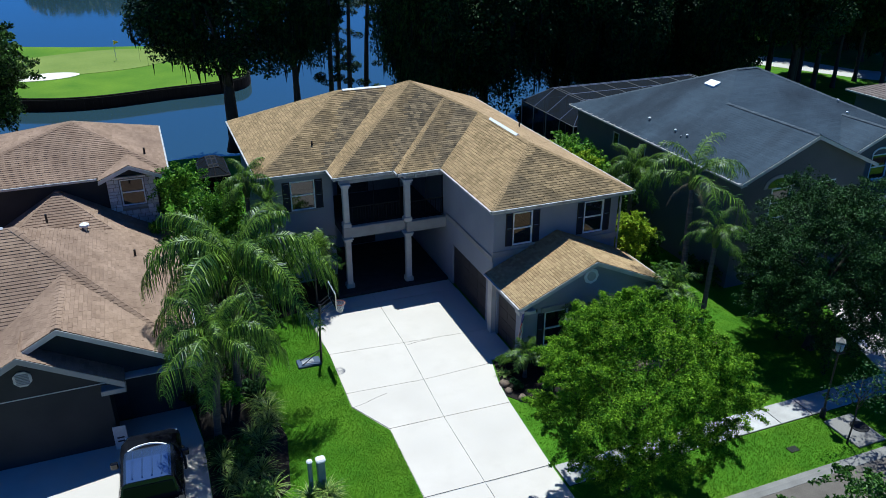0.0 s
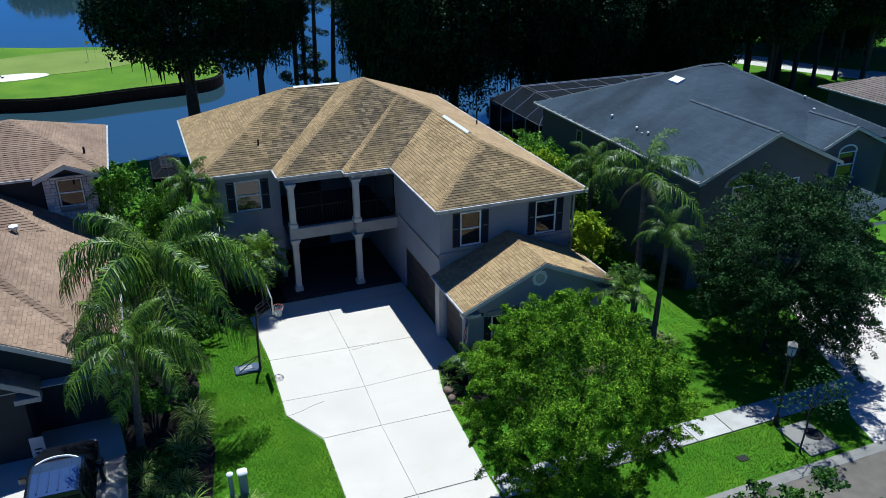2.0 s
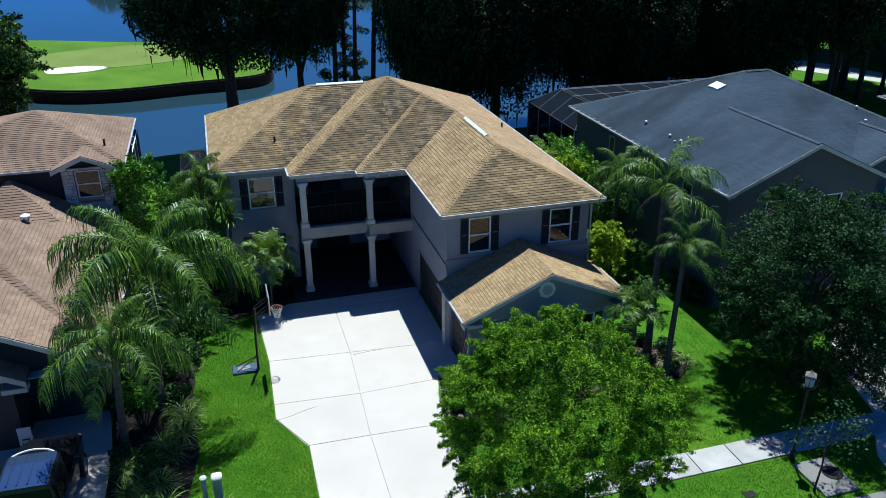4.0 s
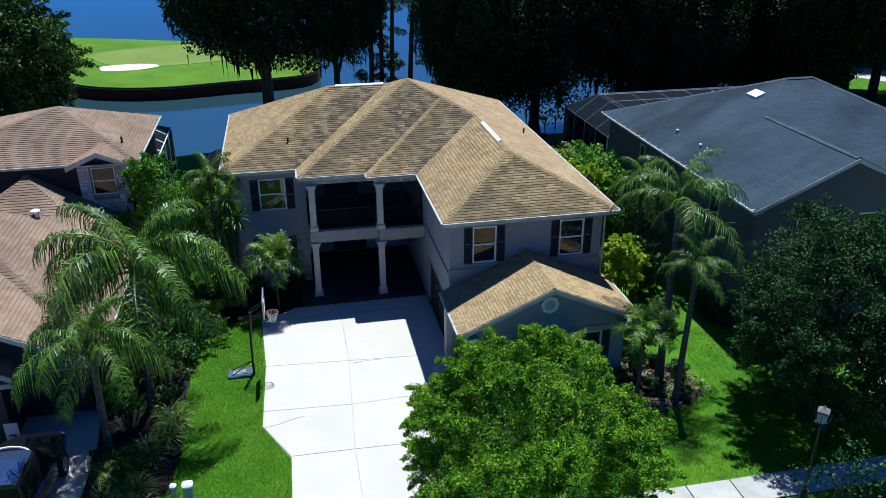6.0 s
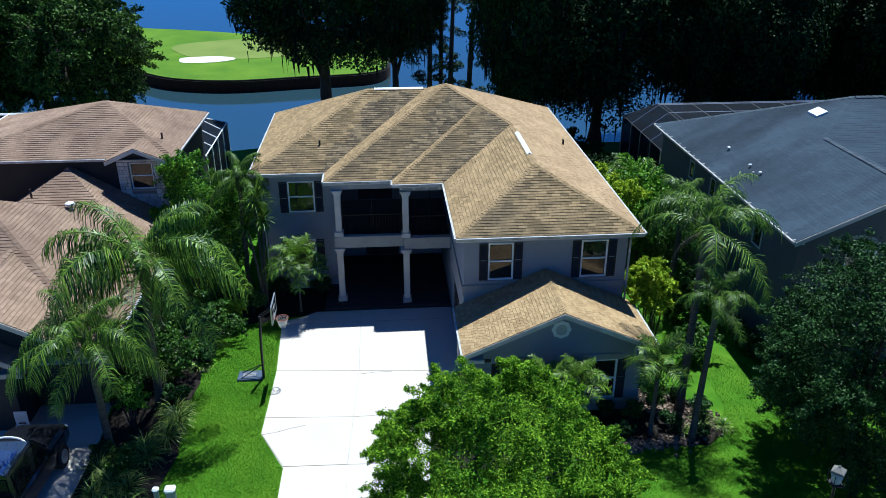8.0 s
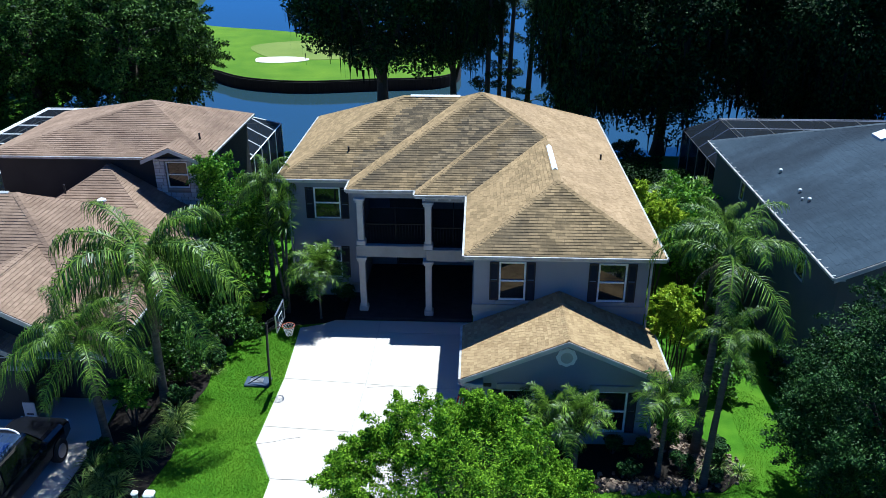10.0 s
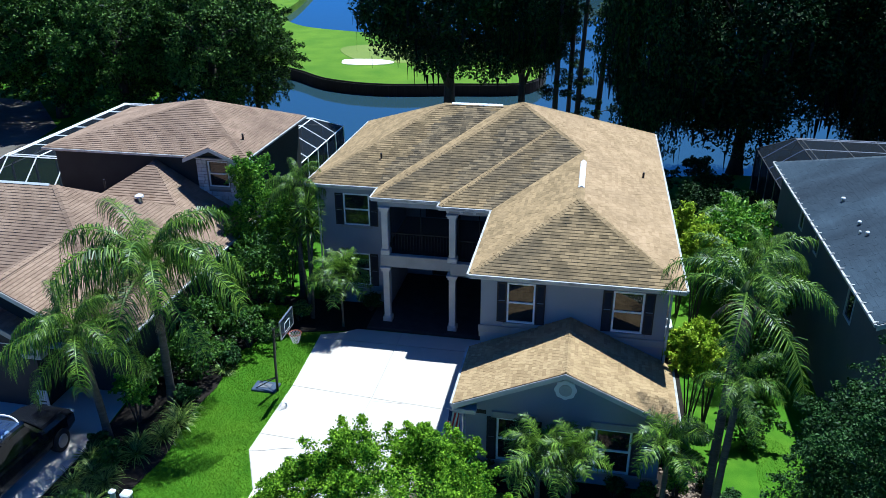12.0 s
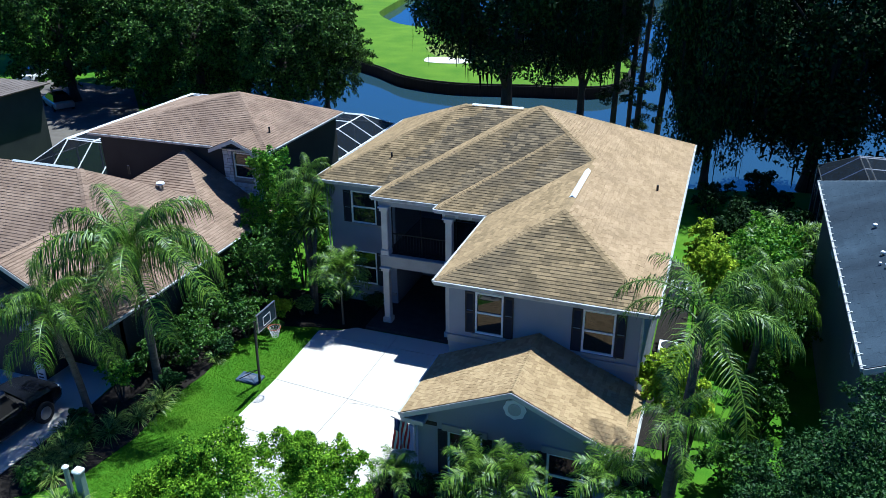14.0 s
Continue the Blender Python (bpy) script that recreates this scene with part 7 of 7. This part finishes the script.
def car_ring(y, hw, z0, z1, r=0.12):
    return [(-hw + r * 0.5, y, z0), (hw - r * 0.5, y, z0), (hw, y, z0 + r), (hw, y, z1 - r), (hw - r, y, z1 - 0.02), (hw - 2.2 * r, y, z1), (-hw + 2.2 * r, y, z1), (-hw + r, y, z1 - 0.02), (-hw, y, z1 - r), (-hw, y, z0 + r)]


loft([car_ring(-2.95, 0.86, 0.5, 1.2), car_ring(-2.85, 0.95, 0.4, 1.28), car_ring(-1.2, 0.98, 0.38, 1.28), car_ring(-1.15, 0.98, 0.38, 1.12), car_ring(1.0, 0.98, 0.36, 1.12), car_ring(1.15, 0.98, 0.36, 1.2), car_ring(2.3, 0.95, 0.4, 1.12),
      car_ring(2.75, 0.88, 0.45, 0.98), car_ring(2.9, 0.75, 0.5, 0.85)], M_BLACKPAINT, "body", truck, "glossy black body")
loft([[(-0.93, -1.1, 1.1), (0.93, -1.1, 1.1), (0.74, -0.86, 1.78), (0.6, -0.84, 1.84), (-0.6, -0.84, 1.84), (-0.74, -0.86, 1.78)],
      [(-0.94, 0.2, 1.1), (0.94, 0.2, 1.1), (0.78, 0.2, 1.82), (0.62, 0.2, 1.89), (-0.62, 0.2, 1.89), (-0.78, 0.2, 1.82)],
      [(-0.93, 1.3, 1.1), (0.93, 1.3, 1.1), (0.76, 0.78, 1.78), (0.6, 0.8, 1.84), (-0.6, 0.8, 1.84), (-0.76, 0.78, 1.78)]], M_BLACKPAINT, "cab", truck)
# roof panel and ribs take the colour with the sky sheen painted in
loft([[(-0.68, -0.84, 1.82), (0.68, -0.84, 1.82), (0.6, -0.84, 1.868), (-0.6, -0.84, 1.868)], [(-0.7, 0.2, 1.86), (0.7, 0.2, 1.86), (0.62, 0.2, 1.908), (-0.62, 0.2, 1.908)],
      [(-0.68, 0.66, 1.83), (0.68, 0.66, 1.83), (0.6, 0.68, 1.868), (-0.6, 0.68, 1.868)]], M_ROOFSHEEN, "roof_panel", truck, "black roof panel coloured blue for its sky reflection")
for x in (-0.42, -0.14, 0.14, 0.42):
    part("roof_rib", Mesh().soft_box(x - 0.025, x + 0.02, -0.72, 0.56, 1.86, 1.912, 0.01), M_ROOFSHEEN, truck)
part("windscreen", Mesh().prism([(-0.7, 0.87, 1.74), (0.7, 0.87, 1.74), (0.84, 1.32, 1.16), (-0.84, 1.32, 1.16)], (0, 0.012, 0.012)), M_CARGLASS, truck)
part("rear_window", Mesh().prism([(-0.7, -0.905, 1.72), (0.7, -0.905, 1.72), (0.82, -1.085, 1.2), (-0.82, -1.085, 1.2)], (0, -0.015, 0.006)), M_CARGLASS, truck)
for s in (-1, 1):
    part("side_window", Mesh().prism([(s * 0.935, -0.85, 1.18), (s * 0.93, 1.05, 1.18), (s * 0.79, 0.72, 1.72), (s * 0.785, -0.72, 1.72)], (s * 0.014, 0, 0)), M_CARGLASS, truck)
    mr = part("mirror", Mesh().soft_box(min(s * 0.97, s * 1.2), max(s * 0.97, s * 1.2), 0.92, 1.06, 1.14, 1.34, 0.03), M_BLACKPAINT, truck, "black door mirror")
    part("bed_rail", Mesh().soft_box(min(s * 0.8, s * 0.98), max(s * 0.8, s * 0.98), -2.85, -1.18, 1.281, 1.33, 0.02), M_TYRE, truck)
    part("headlight", Mesh().soft_box(min(s * 0.55, s * 0.85), max(s * 0.55, s * 0.85), 2.72, 2.83, 0.78, 0.93, 0.02), M_WHITE, truck)
    part("tail_light", Mesh().soft_box(min(s * 0.78, s * 0.93), max(s * 0.78, s * 0.93), -2.97, -2.9, 0.85, 1.2, 0.02), M_RED, truck)
    for y in (-1.9, 1.85):
        wh = part("wheel", Mesh().tube([(s * 0.76, y, 0.39), (s * 0.8, y, 0.39), (s * 1.0, y, 0.39), (s * 1.03, y, 0.39)], [0.33, 0.39, 0.39, 0.35], 22), M_TYRE, truck)
        part("rim", Mesh().tube([(s * 1.02, y, 0.39), (s * 1.045, y, 0.39)], [0.24, 0.22], 16), M_METAL, wh)
part("bed_floor", Mesh().box(-0.78, 0.78, -2.78, -1.22, 1.282, 1.29), M_TYRE, truck, "black bed liner")
part("roof_edge", Mesh().tube([(0.7 * math.sin(a / 6 * 1.25), 0.5 + 0.36 * math.cos(a / 6 * 1.25), 1.76 + 0.125 * math.cos(a / 6 * 1.25)) for a in range(-6, 7)], 0.032, 6), M_WHITE, truck, "bright strip over the windscreen")
part("badge", Mesh().box(-0.1, 0.1, -2.975, -2.951, 0.95, 1.02), M_METAL, truck)

# storm drain at the kerb
dr = thing("storm_drain", "concrete storm drain inlet with a dark lid beside the kerb", "storm drain", (23.45, 15.98, 0))
part("slab", Mesh().soft_box(-0.65, 0.65, -0.8, 0.8, -0.05, 0.08, 0.02), M_KERB, dr)
part("lid", Mesh().tube([(0.3, 0.05, 0.08), (0.3, 0.05, 0.1)], 0.33, 20), M_TYRE, dr)
lid = thing("meter_box", "small dark utility lid set in the verge grass", "utility lid", (20.6, 16.0, 0))
part("lid", Mesh().soft_box(-0.2, 0.2, -0.14, 0.14, 0.0, 0.03, 0.01), M_TYRE, lid)
for y in (34.1, 39.7):
    ac = thing("air_conditioner", "white air conditioner unit on a pad beside the house", "air conditioner", (20.95, y, 0.02), "air conditioners")
    part("pad", Mesh().soft_box(-0.5, 0.5, -0.5, 0.5, -0.04, 0.05, 0.02), M_KERB, ac)
    part("body", Mesh().soft_box(-0.38, 0.38, -0.4, 0.4, 0.05, 0.85, 0.03), M_WHITE, ac)
    part("grille", Mesh().tube([(0, 0, 0.851), (0, 0, 0.88)], 0.3, 20), M_POLE, ac, "dark round fan grille")
    for sx in (-1, 1):
        for k in range(5):
            part("louvre", Mesh().box(sx * 0.381 - 0.006, sx * 0.381 + 0.006, -0.33, 0.33, 0.16 + k * 0.13, 0.2 + k * 0.13), M_POLE, ac)

# stones round the palms and along the beds
r = random.Random(9)
peb = Mesh()
for k in range(900):
    zone = k % 3
    if zone == 0:
        x, y = 21.15 + r.gauss(0, 0.32), 24.9 + r.gauss(0, 0.5)
    elif zone == 1:
        x, y = 22.15 + r.gauss(0, 0.35), 23.6 + r.gauss(0, 0.42)
    else:
        t = r.random()
        x, y = 18.2 + 3.2 * t + r.gauss(0, 0.2), 22.5 + r.gauss(0, 0.18)
    s = r.uniform(0.03, 0.1)
    a = r.uniform(0, 6.28)
    ring = [(x + s * math.cos(a + j * 1.05) * r.uniform(0.7, 1.2), y + s * math.sin(a + j * 1.05) * r.uniform(0.7, 1.2)) for j in range(6)]
    i = len(peb.v)
    peb.v += [(px, py, 0.02) for px, py in ring] + [(x + (px - x) * 0.6, y + (py - y) * 0.6, 0.03 + s * 0.7) for px, py in ring]
    peb.f += [(i + j, i + (j + 1) % 6, i + 6 + (j + 1) % 6, i + 6 + j) for j in range(6)] + [tuple(i + 6 + j for j in range(6))]
tagged(part("pebbles", peb, M_ROCKS), "pale grey river pebbles round the palm trunks", "pebbles", kind="stuff")
for k, (x, y, s) in enumerate(((19.2, 22.3, 0.22), (18.6, 22.35, 0.17), (12.75, 23.3, 0.2), (12.7, 22.8, 0.16), (13.0, 22.2, 0.18))):
    rings = []
    for lv, zz in ((1.0, -0.02), (1.05, 0.35), (0.75, 0.8), (0.3, 1.0)):
        rings.append([(s * lv * (1 + 0.18 * math.sin(j * 2.1 + k)) * math.cos(j * 0.785), s * lv * (1 + 0.18 * math.cos(j * 1.7 + k)) * math.sin(j * 0.785), zz * s) for j in range(8)])
    m = Mesh()
    for q in rings:
        m.v += q
    for i in range(3):
        m.f += [(i * 8 + j, i * 8 + (j + 1) % 8, (i + 1) * 8 + (j + 1) % 8, (i + 1) * 8 + j) for j in range(8)]
    m.f.append(tuple(24 + j for j in range(8)))
    ob = part("boulder", m, M_ROCKS, smooth=True)
    ob.matrix_basis = pose(x, y, 0.02)
    tagged(ob, "pale weathered landscape boulder at the bed edge", "boulder", "bed boulders")

# far cars beyond the enclosure
for x, y, turn, col in ((-46, 68, 20, M_WHITE), (-34.5, 59.5, 60, M_METAL)):
    c = thing("car", "small parked car far beyond the enclosure", "car", (x, y, 0), "far cars", turn=turn)
    loft([car_ring(-2.1, 0.75, 0.35, 0.8), car_ring(-1.9, 0.85, 0.3, 0.9), car_ring(1.6, 0.85, 0.3, 0.92), car_ring(2.1, 0.75, 0.35, 0.75)], col, "body", c)
    loft([[(-0.8, -1.7, 0.9), (0.8, -1.7, 0.9), (0.62, -1.2, 1.4), (-0.62, -1.2, 1.4)], [(-0.8, 1.0, 0.92), (0.8, 1.0, 0.92), (0.62, 0.3, 1.42), (-0.62, 0.3, 1.42)]], M_CARGLASS, "cabin", c)
    for s in (-1, 1):
        for yy in (-1.3, 1.3):
            part("wheel", Mesh().tube([(s * 0.7, yy, 0.31), (s * 0.88, yy, 0.31)], 0.31, 14), M_TYRE, c)

# shingles of the garage gable, one by one
for top in near[:300]:
    m = Mesh()
    shingle_into(m, top)
    wpart("shingle", m, M_PIECE_G, groof)
rest = Mesh()
for top in near[300:]:
    shingle_into(rest, top)
if rest.v:
    wpart("shingles", rest, M_SHINGLE_G, groof, kind="stuff")
